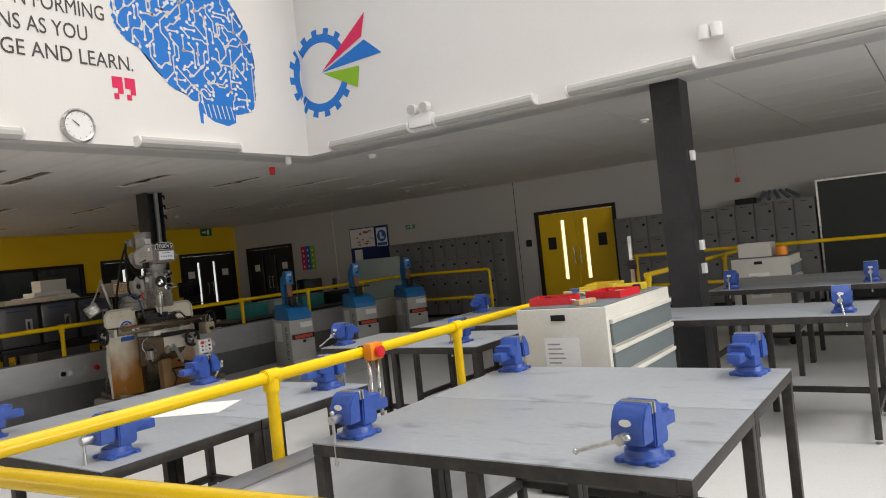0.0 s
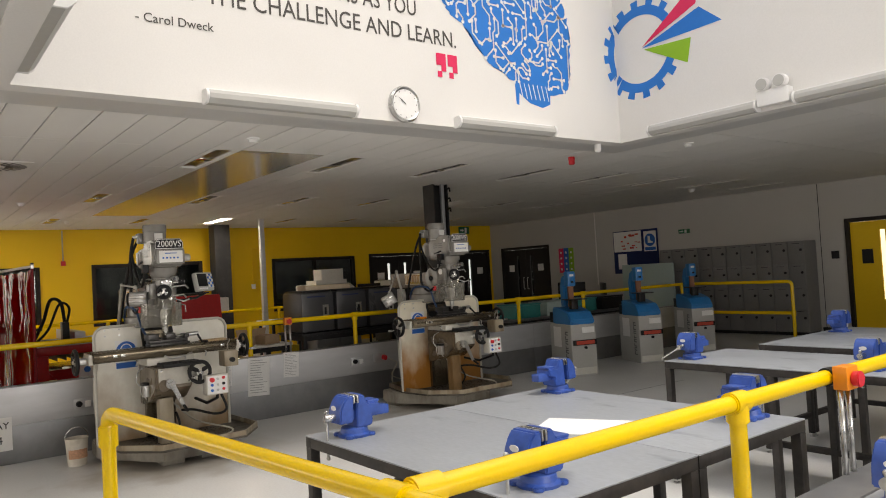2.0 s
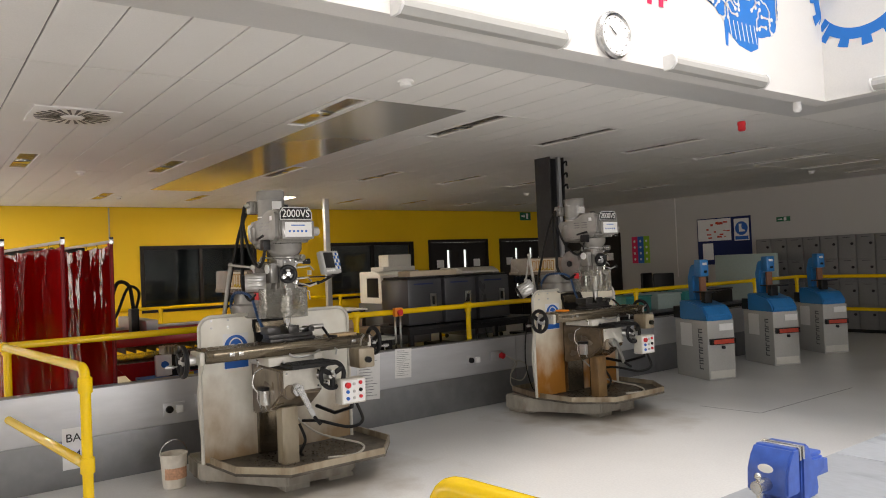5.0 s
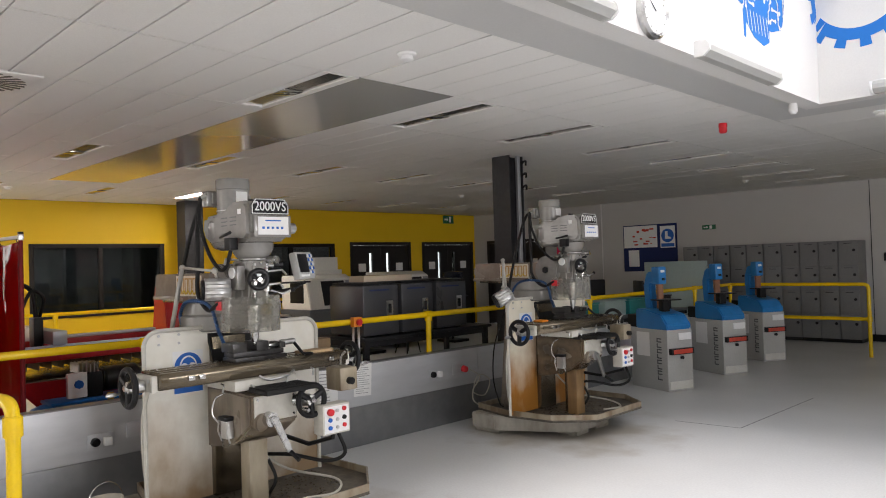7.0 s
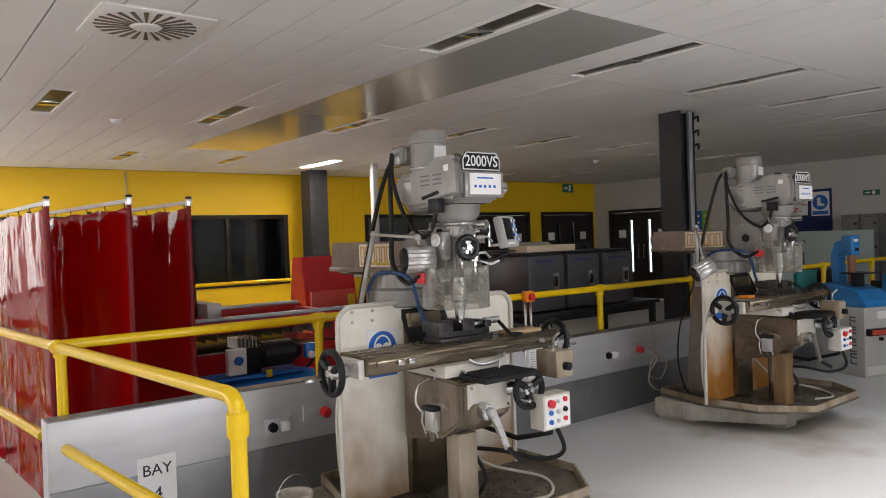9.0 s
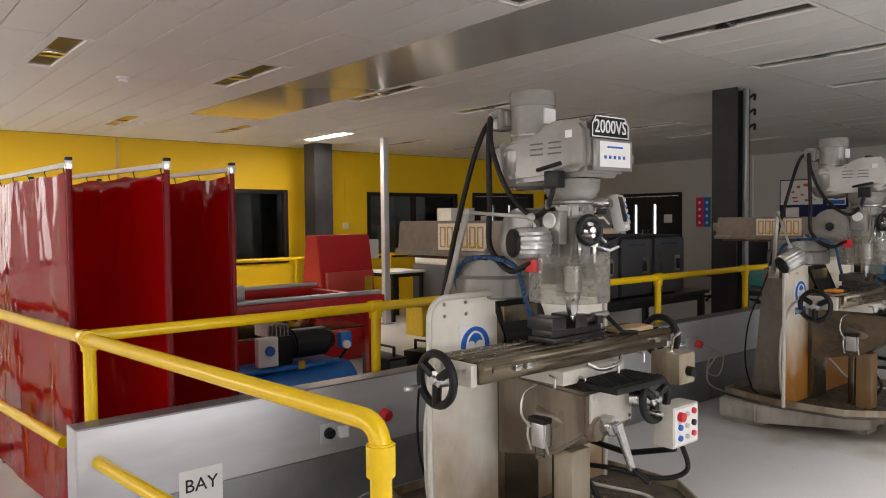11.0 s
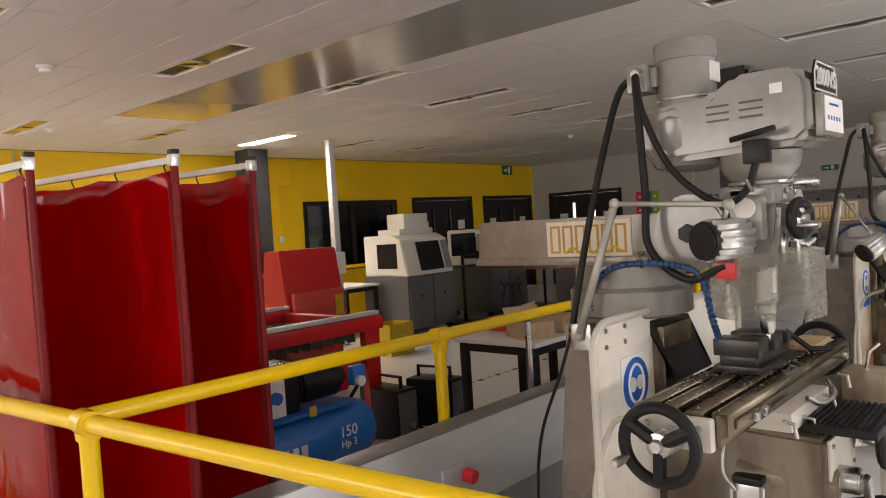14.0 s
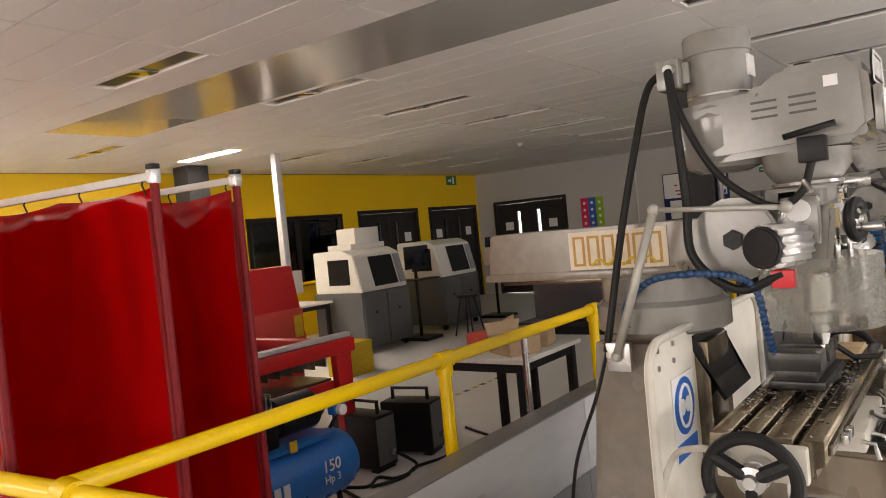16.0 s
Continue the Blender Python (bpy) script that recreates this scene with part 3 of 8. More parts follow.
def plank_mesh(cells, gap=0.009, drop=0.012):
    vs, fs = [], []
    rnd = random.Random(4)
    for x0, y0, x1, y1 in cells:
        b = len(vs)
        d = drop + rnd.uniform(-0.0012, 0.0012)
        for z, g in ((CEIL + 0.0, gap / 2), (CEIL - d + 0.001, gap / 2), (CEIL - d, gap / 2 + 0.001)):
            vs += [(x0 + g, y0 + g, z), (x1 - g, y0 + g, z), (x1 - g, y1 - g, z), (x0 + g, y1 - g, z)]
        for r in (0, 4):
            for j in range(4):
                k = (j + 1) % 4
                fs.append((b + r + j, b + r + k, b + r + 4 + k, b + r + 4 + j))
        fs.append((b + 11, b + 10, b + 9, b + 8))
    me = bpy.data.meshes.new("ceiling")
    me.from_pydata(vs, [], fs)
    me.materials.append(M_TILE)
    return me


cells = []
for x0 in X_LINES[1:]:
    y = 1.40 - GY * 20
    while y < YN - 0.02:
        lo, hi = max(y, YS), min(y + GY, YN)
        in_strip = STRIP_Y[0] - 0.01 < y < STRIP_Y[1] - 0.01 and -14.0 < x0 < -8.0
        if hi > YS + 0.02 and (round(x0, 2), round(y, 2)) not in taken and not in_strip:
            cells.append((x0, lo, x0 + GX, hi))
        y += GY
for (a0, b0, a1, b1) in ((-6.66, VY1 + 0.55, XE, YN), (-6.66, YS, XE, VY0 - 0.55), (VX1 + 0.55, VY0 - 0.55, XE, VY1 + 0.55)):
    x = a0
    while x < a1 - 0.05:
        y = b0
        while y < b1 - 0.05:
            cells.append((x, y, min(x + 1.2, a1), min(y + 0.6, b1)))
            y += 0.6
        x += 1.2
ceiling = new("ceiling", plank_mesh(cells))
tagged(ceiling, "off-white suspended ceiling of narrow planks, some gaps open", "ceiling", kind="structure")

margin = bmesh.new()
for x0, y0, x1, y1 in ((-6.66, VY0 - 0.55, VX0 - 0.15, VY1 + 0.55), (VX0 - 0.15, VY0 - 0.55, VX1 + 0.55, VY0 - 0.15), (VX0 - 0.15, VY1 + 0.15, VX1 + 0.55, VY1 + 0.55), (VX1 + 0.15, VY0 - 0.15, VX1 + 0.55, VY1 + 0.15)):
    bm_box(x0, y0, CEIL - 0.014, x1, y1, CEIL - 0.001, bm=margin)
solid("ceiling_margin", margin, M_MARGIN, "plain grey plasterboard margin round the void", "ceiling", kind="structure")
solid("ceiling_strip", bm_box(-14.0, STRIP_Y[0], CEIL - 0.013, X_LINES[1], STRIP_Y[1], CEIL - 0.001), M_STRIP, "plain satin ceiling strip without joints", "ceiling", kind="structure")


def ceiling_fitting(x, y, lit):
    t = thing("ceiling_light", "lit recessed ceiling light with bright tube" if lit else "unlit recessed ceiling light with dark louvres", "ceiling light", pose(x + GX / 2, y + GY / 2, CEIL), group="recessed ceiling lights")
    hx, hy = GX / 2 - 0.01, 0.085
    fr = bmesh.new()
    for a in ((-hx, -GY / 2 + 0.004, hx, -hy), (-hx, hy, hx, GY / 2 - 0.004), (-hx, -hy, -hx + 0.02, hy), (hx - 0.02, -hy, hx, hy)):
        bm_box(a[0], a[1], -0.014, a[2], a[3], -0.001, bm=fr)
    part("frame", fr, M_TILE, t)
    part("backing", bm_box(-hx + 0.02, -hy, -0.004, hx - 0.02, hy, -0.0015), M_LAMP if lit else M_REFLECTOR, t)
    if not lit:
        part("louvre", bm_box(-0.16, -hy + 0.01, -0.012, 0.02, hy - 0.01, -0.006, 0.002), M_VENTMIRROR, t)
    return t


for x, y, lit in FITTINGS:
    ceiling_fitting(x, y, lit)

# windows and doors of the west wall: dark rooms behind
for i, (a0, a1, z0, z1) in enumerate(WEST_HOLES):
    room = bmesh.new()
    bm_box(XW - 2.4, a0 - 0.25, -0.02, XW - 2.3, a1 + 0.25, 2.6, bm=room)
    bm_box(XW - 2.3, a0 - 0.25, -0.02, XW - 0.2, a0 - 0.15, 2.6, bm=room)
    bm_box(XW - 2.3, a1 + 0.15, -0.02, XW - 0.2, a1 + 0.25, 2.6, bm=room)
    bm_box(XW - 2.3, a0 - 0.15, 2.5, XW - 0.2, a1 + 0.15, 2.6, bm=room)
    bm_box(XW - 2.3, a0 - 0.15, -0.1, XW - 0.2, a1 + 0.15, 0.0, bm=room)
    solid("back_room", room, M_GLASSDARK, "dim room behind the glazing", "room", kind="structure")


def glazed_frame(name, a0, a1, z0, z1, label, panes=2):
    w = thing(name, label, "window", kind="structure")
    f = 0.07
    fr = bmesh.new()
    bm_box(XW - 0.08, a0, z0, XW + 0.025, a0 + f, z1, 0.004, fr)
    bm_box(XW - 0.08, a1 - f, z0, XW + 0.025, a1, z1, 0.004, fr)
    bm_box(XW - 0.08, a0 + f, z1 - f, XW + 0.023, a1 - f, z1, 0.004, fr)
    bm_box(XW - 0.08, a0 + f, z0, XW + 0.023, a1 - f, z0 + f, 0.004, fr)
    part("window_frame", fr, M_DARKFRAME, w)
    step = (a1 - a0 - 2 * f) / panes
    for k in range(panes):
        lo = a0 + f + step * k
        if k:
            part("mullion", bm_box(XW - 0.07, lo - 0.03, z0 + f, XW + 0.015, lo + 0.03, z1 - f, 0.003), M_DARKFRAME, w)
        part("pane", bm_box(XW - 0.04, lo + (0.03 if k else 0), z0 + f, XW - 0.034, lo + step - (0.03 if k < panes - 1 else 0), z1 - f), M_WIN, w)
    return w


for k, h in enumerate(WEST_HOLES[:3]):
    glazed_frame("window_%d" % (k + 1), *h, "dark-framed internal window in the yellow wall")


def double_door(name, m, width, height, leaf_mat, frame_mat, label, bright=True, plate=False):
    """Local: width along x, front face to -y, standing on z = 0, centred."""
    d = thing(name, label, "door", m, kind="structure")
    f, hw = 0.07, width / 2
    fr = bmesh.new()
    bm_box(-hw, -0.03, 0, -hw + f, 0.12, height, 0.004, fr)
    bm_box(hw - f, -0.03, 0, hw, 0.12, height, 0.004, fr)
    bm_box(-hw + f, -0.028, height - f, hw - f, 0.12, height, 0.004, fr)
    part("door_frame", fr, frame_mat, d)
    for s in (-1, 1):
        x0, x1 = (-hw + f + 0.004, -0.003) if s < 0 else (0.003, hw - f - 0.004)
        sx0, sx1 = (-0.34, -0.25) if s < 0 else (0.16, 0.25)
        leaf = bmesh.new()
        for a, b, c, e in ((x0, sx0, 0.01, height - f - 0.004), (sx1, x1, 0.01, height - f - 0.004), (sx0, sx1, 0.01, 0.62), (sx0, sx1, 1.83, height - f - 0.004)):
            bm_box(a, 0.02, c, b, 0.065, e, bm=leaf)
        lf = part("door_leaf", leaf, leaf_mat, d)
        part("vision_panel", bm_box(sx0, 0.038, 0.62, sx1, 0.046, 1.83), M_BRIGHTPANE if bright else M_WIN, lf)
        hd = bmesh.new()
        bm_tube([(s * 0.07, 0.02, 0.95), (s * 0.07, -0.03, 0.95), (s * 0.07, -0.03, 1.25), (s * 0.07, 0.02, 1.25)], 0.01, 8, hd)
        part("door_handle", hd, M_STEEL, lf)
        if plate:
            part("sign_plate", bm_box(s * 0.55 - 0.09, 0.012, 1.25, s * 0.55 + 0.09, 0.0195, 1.5), M_BLACKP, lf)
        else:
            part("sign_plate", bm_box(s * 0.55 - 0.1, 0.012, 1.42, s * 0.55 + 0.1, 0.0195, 1.6), M_PAPER, lf)
    # Sheet that glows by itself behind the strips, in place of a lit corridor.
    part("backing", bm_box(-hw, 0.16, 0, hw, 0.19, height), M_BRIGHTBACK if bright else M_GLASSDARK, d, "glowing sheet standing in for the lit corridor")
    return d


for k, h in enumerate(WEST_HOLES[3:]):
    double_door("door_%d" % (k + 1), pose(XW, (h[0] + h[1]) / 2, 0, 0, 0, 90), h[1] - h[0], h[3], M_DARKDOOR, M_DARKFRAME, "dark double door with narrow bright glass strips")
double_door("door_3", pose(-15.54, YN, 0), 1.82, 2.08, M_DARKDOOR, M_DARKFRAME, "dark double door with narrow bright glass strips")
double_door("door_4", pose(-6.435, YN, 0), 1.77, 2.06, M_YELLOW, M_DARKFRAME, "closed yellow double door with narrow glass strips", plate=True)

for k, h in enumerate(SOUTH_HOLES):
    w = thing("window_%d" % (k + 4), "wide daylight window assumed in the white wall, out of view", "window", kind="structure")
    fr = bmesh.new()
    for a in ((h[0], h[2], h[0] + 0.06, h[3]), (h[1] - 0.06, h[2], h[1], h[3]), (h[0] + 0.06, h[2], h[1] - 0.06, h[2] + 0.06), (h[0] + 0.06, h[3] - 0.06, h[1] - 0.06, h[3]), ((h[0] + h[1]) / 2 - 0.03, h[2] + 0.06, (h[0] + h[1]) / 2 + 0.03, h[3] - 0.06)):
        bm_box(a[0], YS - 0.13, a[1], a[2], YS - 0.06, a[3], bm=fr)
    part("window_frame", fr, M_DARKFRAME, w)
    for s in (0, 1):
        lo = h[0] + 0.06 if s == 0 else (h[0] + h[1]) / 2 + 0.03
        pn = part("pane", bm_box(lo, YS - 0.1, h[2] + 0.06, lo + 1.51, YS - 0.094, h[3] - 0.06), M_CLEAR, w)
        pn.visible_shadow = False

wd = thing("window_9", "wide daylight window at the end of the walkway", "window", kind="structure")
fr = bmesh.new()
for a in ((-1.25, 0.9, -1.19, 2.6), (0.19, 0.9, 0.25, 2.6), (-1.19, 0.9, 0.19, 0.96), (-1.19, 2.54, 0.19, 2.6), (-0.53, 0.96, -0.47, 2.54)):
    bm_box(XW - 0.13, a[0], a[1], XW - 0.06, a[2], a[3], bm=fr)
part("window_frame", fr, M_DARKFRAME, wd)
for lo, hi in ((-1.19, -0.53), (-0.47, 0.19)):
    pn = part("pane", bm_box(XW - 0.1, lo, 0.96, XW - 0.094, hi, 2.54), M_CLEAR, wd)
    pn.visible_shadow = False

for k, (a0, a1, z0, z1) in enumerate(EAST_HOLES):
    we = thing("window_%d" % (k + 10), "wide daylight window assumed in the white wall, out of view", "window", kind="structure")
    mid = (a0 + a1) / 2
    fr = bmesh.new()
    for y0, y1, b, t in ((a0, a0 + 0.06, z0, z1), (a1 - 0.06, a1, z0, z1), (a0 + 0.06, a1 - 0.06, z0, z0 + 0.06), (a0 + 0.06, a1 - 0.06, z1 - 0.06, z1), (mid - 0.03, mid + 0.03, z0 + 0.06, z1 - 0.06)):
        bm_box(XE + 0.06, y0, b, XE + 0.13, y1, t, bm=fr)
    part("window_frame", fr, M_DARKFRAME, we)
    for lo in (a0 + 0.06, mid + 0.03):
        pn = part("pane", bm_box(XE + 0.094, lo, z0 + 0.06, XE + 0.1, lo + 1.51, z1 - 0.06), M_CLEAR, we)
        pn.visible_shadow = False

solid("baseboard", bm_box(-7.82, YN - 0.02, 0, -7.33, YN - 0.001, 0.12, 0.003), M_BLACKP, "black skirting board along the white wall", "skirting", kind="structure")
solid("baseboard", bm_box(-5.54, YN - 0.02, 0, 3.0, YN - 0.001, 0.12, 0.003), M_BLACKP, "black skirting board along the white wall", "skirting", kind="structure")

# columns
for x, y, s in ((-2.13, 6.85, 0.25), (-9.52, 6.62, 0.25), (-16.0, 5.9, 0.32)):
    c = thing("column", "dark grey steel column with flanges, floor to ceiling", "column", pose(x, y, 0), kind="structure")
    h = s / 2
    cb = bmesh.new()
    bm_box(-h, -h, 0, h, -h + 0.02, CEIL - 0.015, bm=cb)
    bm_box(-h, h - 0.02, 0, h, h, CEIL - 0.015, bm=cb)
    bm_box(-0.01, -h + 0.02, 0, 0.01, h - 0.02, CEIL - 0.015, bm=cb)
    if x > -3 or x < -15:
        bm_box(h - 0.012, -h + 0.02, 0, h, h - 0.02, CEIL - 0.015, bm=cb)
    part("steel_section", cb, M_COLUMN, c)
    part("base_plate", bm_box(-h - 0.04, -h - 0.04, 0, h + 0.04, h + 0.04, 0.02, 0.004), M_COLUMN, c)
    if -10 < x < -9:
        part("trunking", bm_box(h + 0.002, -0.02, 0.3, h + 0.04, 0.03, CEIL - 0.02, 0.003), M_ALU, c, "bare aluminium cable trunking")
        for z in (2.66, 2.52, 2.38):
            part("pipe_clip", bm_tube(smooth_path([(h, 0.09, z), (h + 0.05, 0.11, z + 0.03), (h + 0.04, 0.13, z - 0.02)]), 0.012, 8), M_BLACKP, c)
    if -3 < x:
        for z in (2.05, 1.28, 1.08):
            part("socket_box", bm_box(h + 0.002, -0.03, z, h + 0.035, 0.04, z + 0.085, 0.004), M_PAPER, c, "small white plastic box")

# ---------------------------------------------------------------- void walls: lamps, clock, murals
def wall_batten(m, length):
    """Tube light against a wall: local x along the wall, front to -y, bottom at z = 0."""
    t = thing("wall_light", "white batten wall light with frosted ribbed cover", "wall light", m, group="batten lights of the void")
    prof = [(0, 0.0), (-0.055, 0.0), (-0.09, 0.03), (-0.09, 0.062), (-0.07, 0.088), (0, 0.088)]
    cv = part("cover", bm_prism(prof, 'x', 0.021, length - 0.021), M_DIFF, t)
    for f in cv.data.polygons:
        f.use_smooth = False
    part("gear_tray", bm_box(0.021, -0.05, 0.0885, length - 0.021, -0.001, 0.102, 0.002), M_PAPER, t)
    for a in (0.0, length - 0.02):
        part("end_cap", bm_prism([(y * 1.06, z * 1.06 - 0.002) for y, z in prof], 'x', a, a + 0.02), M_PAPER, t)
    return t


for y in (2.17, 4.29):
    wall_batten(pose(VX0, y, 2.72, 0, 0, 90), 1.15)
for x in (-5.74, -4.31, -2.88, -1.49, -0.08, 1.3):
    wall_batten(pose(x, VY1, 2.735, 0, 0, 0), 1.12)
for x in (-4.75, -3.3, -1.9):
    wall_batten(pose(x, VY0, 2.735, 0, 0, 180), 1.12)

clock = thing("wall_clock", "round wall clock with silver rim and white face", "clock", pose(VX0, 3.785, 2.87) @ FACE_E)
part("rim", bm_lathe([(0.10, 0.0), (0.143, 0.0), (0.146, 0.03), (0.132, 0.045), (0.122, 0.035), (0.10, 0.03)], 40), M_STEEL, clock)
part("dial", bm_cyl((0, 0, 0.02), (0, 0, 0.034), 0.125, seg=40), M_PAPER, clock)
ticks = bmesh.new()
for k in range(12):
    a = 2 * math.pi * k / 12
    bm_cyl((0.105 * math.sin(a), 0.105 * math.cos(a), 0.034), (0.105 * math.sin(a), 0.105 * math.cos(a), 0.036), 0.004, seg=8, bm=ticks)
part("hour_marks", ticks, M_INK, clock)
part("hour_hand", bm_tube([(0, 0, 0.038), (-0.04, 0.035, 0.038)], 0.0025, 6), M_INK, clock)
part("minute_hand", bm_tube([(0, 0, 0.041), (-0.06, 0.045, 0.041)], 0.002, 6), M_INK, clock)

quote = thing("wall_quote", "dark grey painted quotation lettering on the white wall", "mural", pose(VX0 + 0.003, 0, 0))
M_TEXT = mat("quote_grey", (0.07, 0.065, 0.06), 0.7, vary=0.03)


def wall_line(body, y_end, y_start, z, size):
    me = text_mesh(body, size, 0.001, 'LEFT')
    xs = [v.co.x for v in me.vertices]
    ob = new("lettering", me)
    k = (y_end - y_start) / (max(xs) - min(xs))
    for v in me.vertices:
        v.co.x = (v.co.x - min(xs)) * k
    me.materials.clear()
    me.materials.append(M_TEXT)
    ob.parent = quote
    ob.matrix_basis = pose(0, y_start, z) @ FACE_E


wall_line("ET THE CHALLENGE AND LEARN.", 4.36, 2.02, 3.465, 0.185)
wall_line("IONS AS YOU", 3.96, 3.09, 3.672, 0.185)
wall_line("N FORMING", 4.13, 3.38, 3.878, 0.185)
wall_line("- Carol Dweck", 2.27, 1.77, 3.245, 0.085)

marks = thing("quotation_mark", "pair of blocky pink quotation marks on the wall", "mural", pose(VX0 + 0.003, 4.25, 3.24) @ FACE_E)
for s in (-0.06, 0.06):
    q = bmesh.new()
    bm_prism([(s - 0.05, 0.0), (s + 0.05, 0.0), (s + 0.05, 0.1), (s - 0.05, 0.1)], 'z', 0, 0.002, q)
    bm_prism([(s, -0.05), (s + 0.05, -0.05), (s + 0.05, 0.0), (s, 0.0)], 'z', 0, 0.002, q)
    bm_prism([(s - 0.04, -0.1), (s + 0.005, -0.1), (s + 0.005, -0.05), (s - 0.04, -0.05)], 'z', 0, 0.002, q)
    part("mark", q, M_MURALPINK, marks)

# brain mural with circuit tracks
BRAIN = smooth_path([Vector((y, z, 0)) for y, z in ((4.2, 4.05), (4.22, 3.83), (4.30, 3.72), (4.47, 3.60), (4.60, 3.45), (4.72, 3.34), (4.90, 3.25), (5.05, 3.20), (5.45, 3.13), (5.62, 3.14), (5.74, 3.26), (5.76, 3.47), (5.78, 3.7), (5.74, 3.93), (5.62, 4.15), (5.48, 4.33), (5.2, 4.5), (4.85, 4.54), (4.5, 4.45), (4.28, 4.25), (4.2, 4.07))], 6)
BRAIN = [(p.x + 0.012 * math.sin(9 * i), p.y + 0.012 * math.cos(7 * i)) for i, p in enumerate(BRAIN[:-2])]


def inside(px, py, poly):
    r = False
    for (ax, ay), (bx, by) in zip(poly, poly[1:] + poly[:1]):
        if (ay > py) != (by > py) and px < (bx - ax) * (py - ay) / (by - ay) + ax:
            r = not r
    return r


brain = thing("brain_mural", "blue brain painted on the wall with white circuit tracks", "mural", pose(VX0 + 0.003, 0, 0))
bb = bmesh.new()
bmesh.ops.triangulate(bb, faces=[bb.faces.new([bb.verts.new((0, a, b)) for a, b in BRAIN])])
part("brain_shape", bb, M_MURALBLUE, brain)
STEM = [(5.02, 3.22), (5.03, 3.0), (5.06, 2.99), (5.07, 3.10), (5.2, 3.02), (5.36, 2.99), (5.46, 3.03), (5.47, 3.14), (5.3, 3.22)]
sb = bm_prism(STEM, 'x', -0.0022, -0.0006)
part("brain_stem", sb, M_MURALBLUE, brain)


def ribbon(bm, pts, w, x):
    for (ay, az), (by, bz) in zip(pts, pts[1:]):
        d = Vector((by - ay, bz - az))
        if d.length < 1e-5:
            continue
        d.normalize()
        n = Vector((-d.y, d.x)) * w / 2
        e = d * w * 0.35
        bm.faces.new([bm.verts.new((x, u, v)) for u, v in ((ay - e.x + n.x, az - e.y + n.y), (by + e.x + n.x, bz + e.y + n.y), (by + e.x - n.x, bz + e.y - n.y), (ay - e.x - n.x, az - e.y - n.y))])


tr, nd = bmesh.new(), bmesh.new()
rnd = random.Random(11)
DIRS = [(math.cos(math.pi / 4 * k), math.sin(math.pi / 4 * k)) for k in range(8)]
used = set()
for trial in range(900):
    py, pz = rnd.uniform(4.2, 5.78), rnd.uniform(3.15, 4.5)
    d = rnd.randrange(8)
    pts, ok = [(py, pz)], True
    for step in range(rnd.randint(3, 7)):
        for sub in range(rnd.randint(1, 3)):
            qy, qz = py + DIRS[d][0] * 0.035, pz + DIRS[d][1] * 0.035
            cell = (round(qy / 0.036), round(qz / 0.036))
            if cell in used or not inside(qy, qz, BRAIN):
                ok = False
                break
            py, pz = qy, qz
            used.add(cell)
            pts.append((py, pz))
        if not ok:
            break
        d = (d + rnd.choice((-1, 1, 0))) % 8
    if len(pts) > 3:
        ribbon(tr, pts, 0.0155, 0.0015)
        for ey, ez in (pts[0], pts[-1]):
            nd.faces.new([nd.verts.new((0.002, ey + 0.017 * math.cos(2 * math.pi * j / 12), ez + 0.017 * math.sin(2 * math.pi * j / 12))) for j in range(12)])
for k in range(7):
    ribbon(tr, [(5.08 + 0.055 * k, 3.19), (5.11 + 0.055 * k, 3.06)], 0.010, 0.0015)
tagged(part("circuit_track", tr, M_WHITE, brain, "white circuit-board tracks"), kind="stuff")
tagged(part("circuit_node", nd, M_WHITE, brain), kind="stuff")

# gear and arrowheads round the corner of the void
gear = thing("gear_mural", "blue gear outline with pink, blue and green arrowheads", "mural")
GCX, GCZ, GR0, GR1, GTOP = -5.81, 3.61, 0.335, 0.425, 0.49


def gear_point(u, z, off=0.003):
    """u runs along the north wall from the corner; negative u turns on to the west wall."""
    return (VX0 + u, VY1 - off, z) if u >= 0 else (VX0 + off, VY1 + u, z)


gb_n, gb_w = bmesh.new(), bmesh.new()
N = 288
for k in range(N):
    a0, a1 = 2 * math.pi * k / N, 2 * math.pi * (k + 1) / N
    am = math.degrees((a0 + a1) / 2)
    if am < 28 or am > 352:
        continue
    outer = GTOP if (k % 18) < 8 else GR1
    cu = GCX - VX0
    quad = [(cu + r * math.cos(a), GCZ + r * math.sin(a)) for r, a in ((GR0, a0), (outer, a0), (outer, a1), (GR0, a1))]
    side = sum(q[0] for q in quad) / 4 >= 0
    quad = [(max(u, 0.0) if side else min(u, -0.0001), z) for u, z in quad]
    bmb = gb_n if side else gb_w
    bmb.faces.new([bmb.verts.new(gear_point(u, z)) for u, z in quad])
part("gear_north", gb_n, M_MURALBLUE, gear)
part("gear_west", gb_w, M_MURALBLUE, gear)
for name, pts, mm in (("pink_arrow", ((-5.79, 3.62), (-5.17, 3.86), (-5.10, 4.10)), M_MURALPINK), ("blue_arrow", ((-5.79, 3.61), (-4.92, 3.63), (-5.14, 3.82)), M_MURALBLUE), ("green_arrow", ((-5.77, 3.595), (-5.29, 3.34), (-5.24, 3.565)), M_MURALGREEN)):
    tb = bmesh.new()
    tb.faces.new([tb.verts.new((x, VY1 - 0.0045, z)) for x, z in pts])
    part(name, tb, mm, gear)

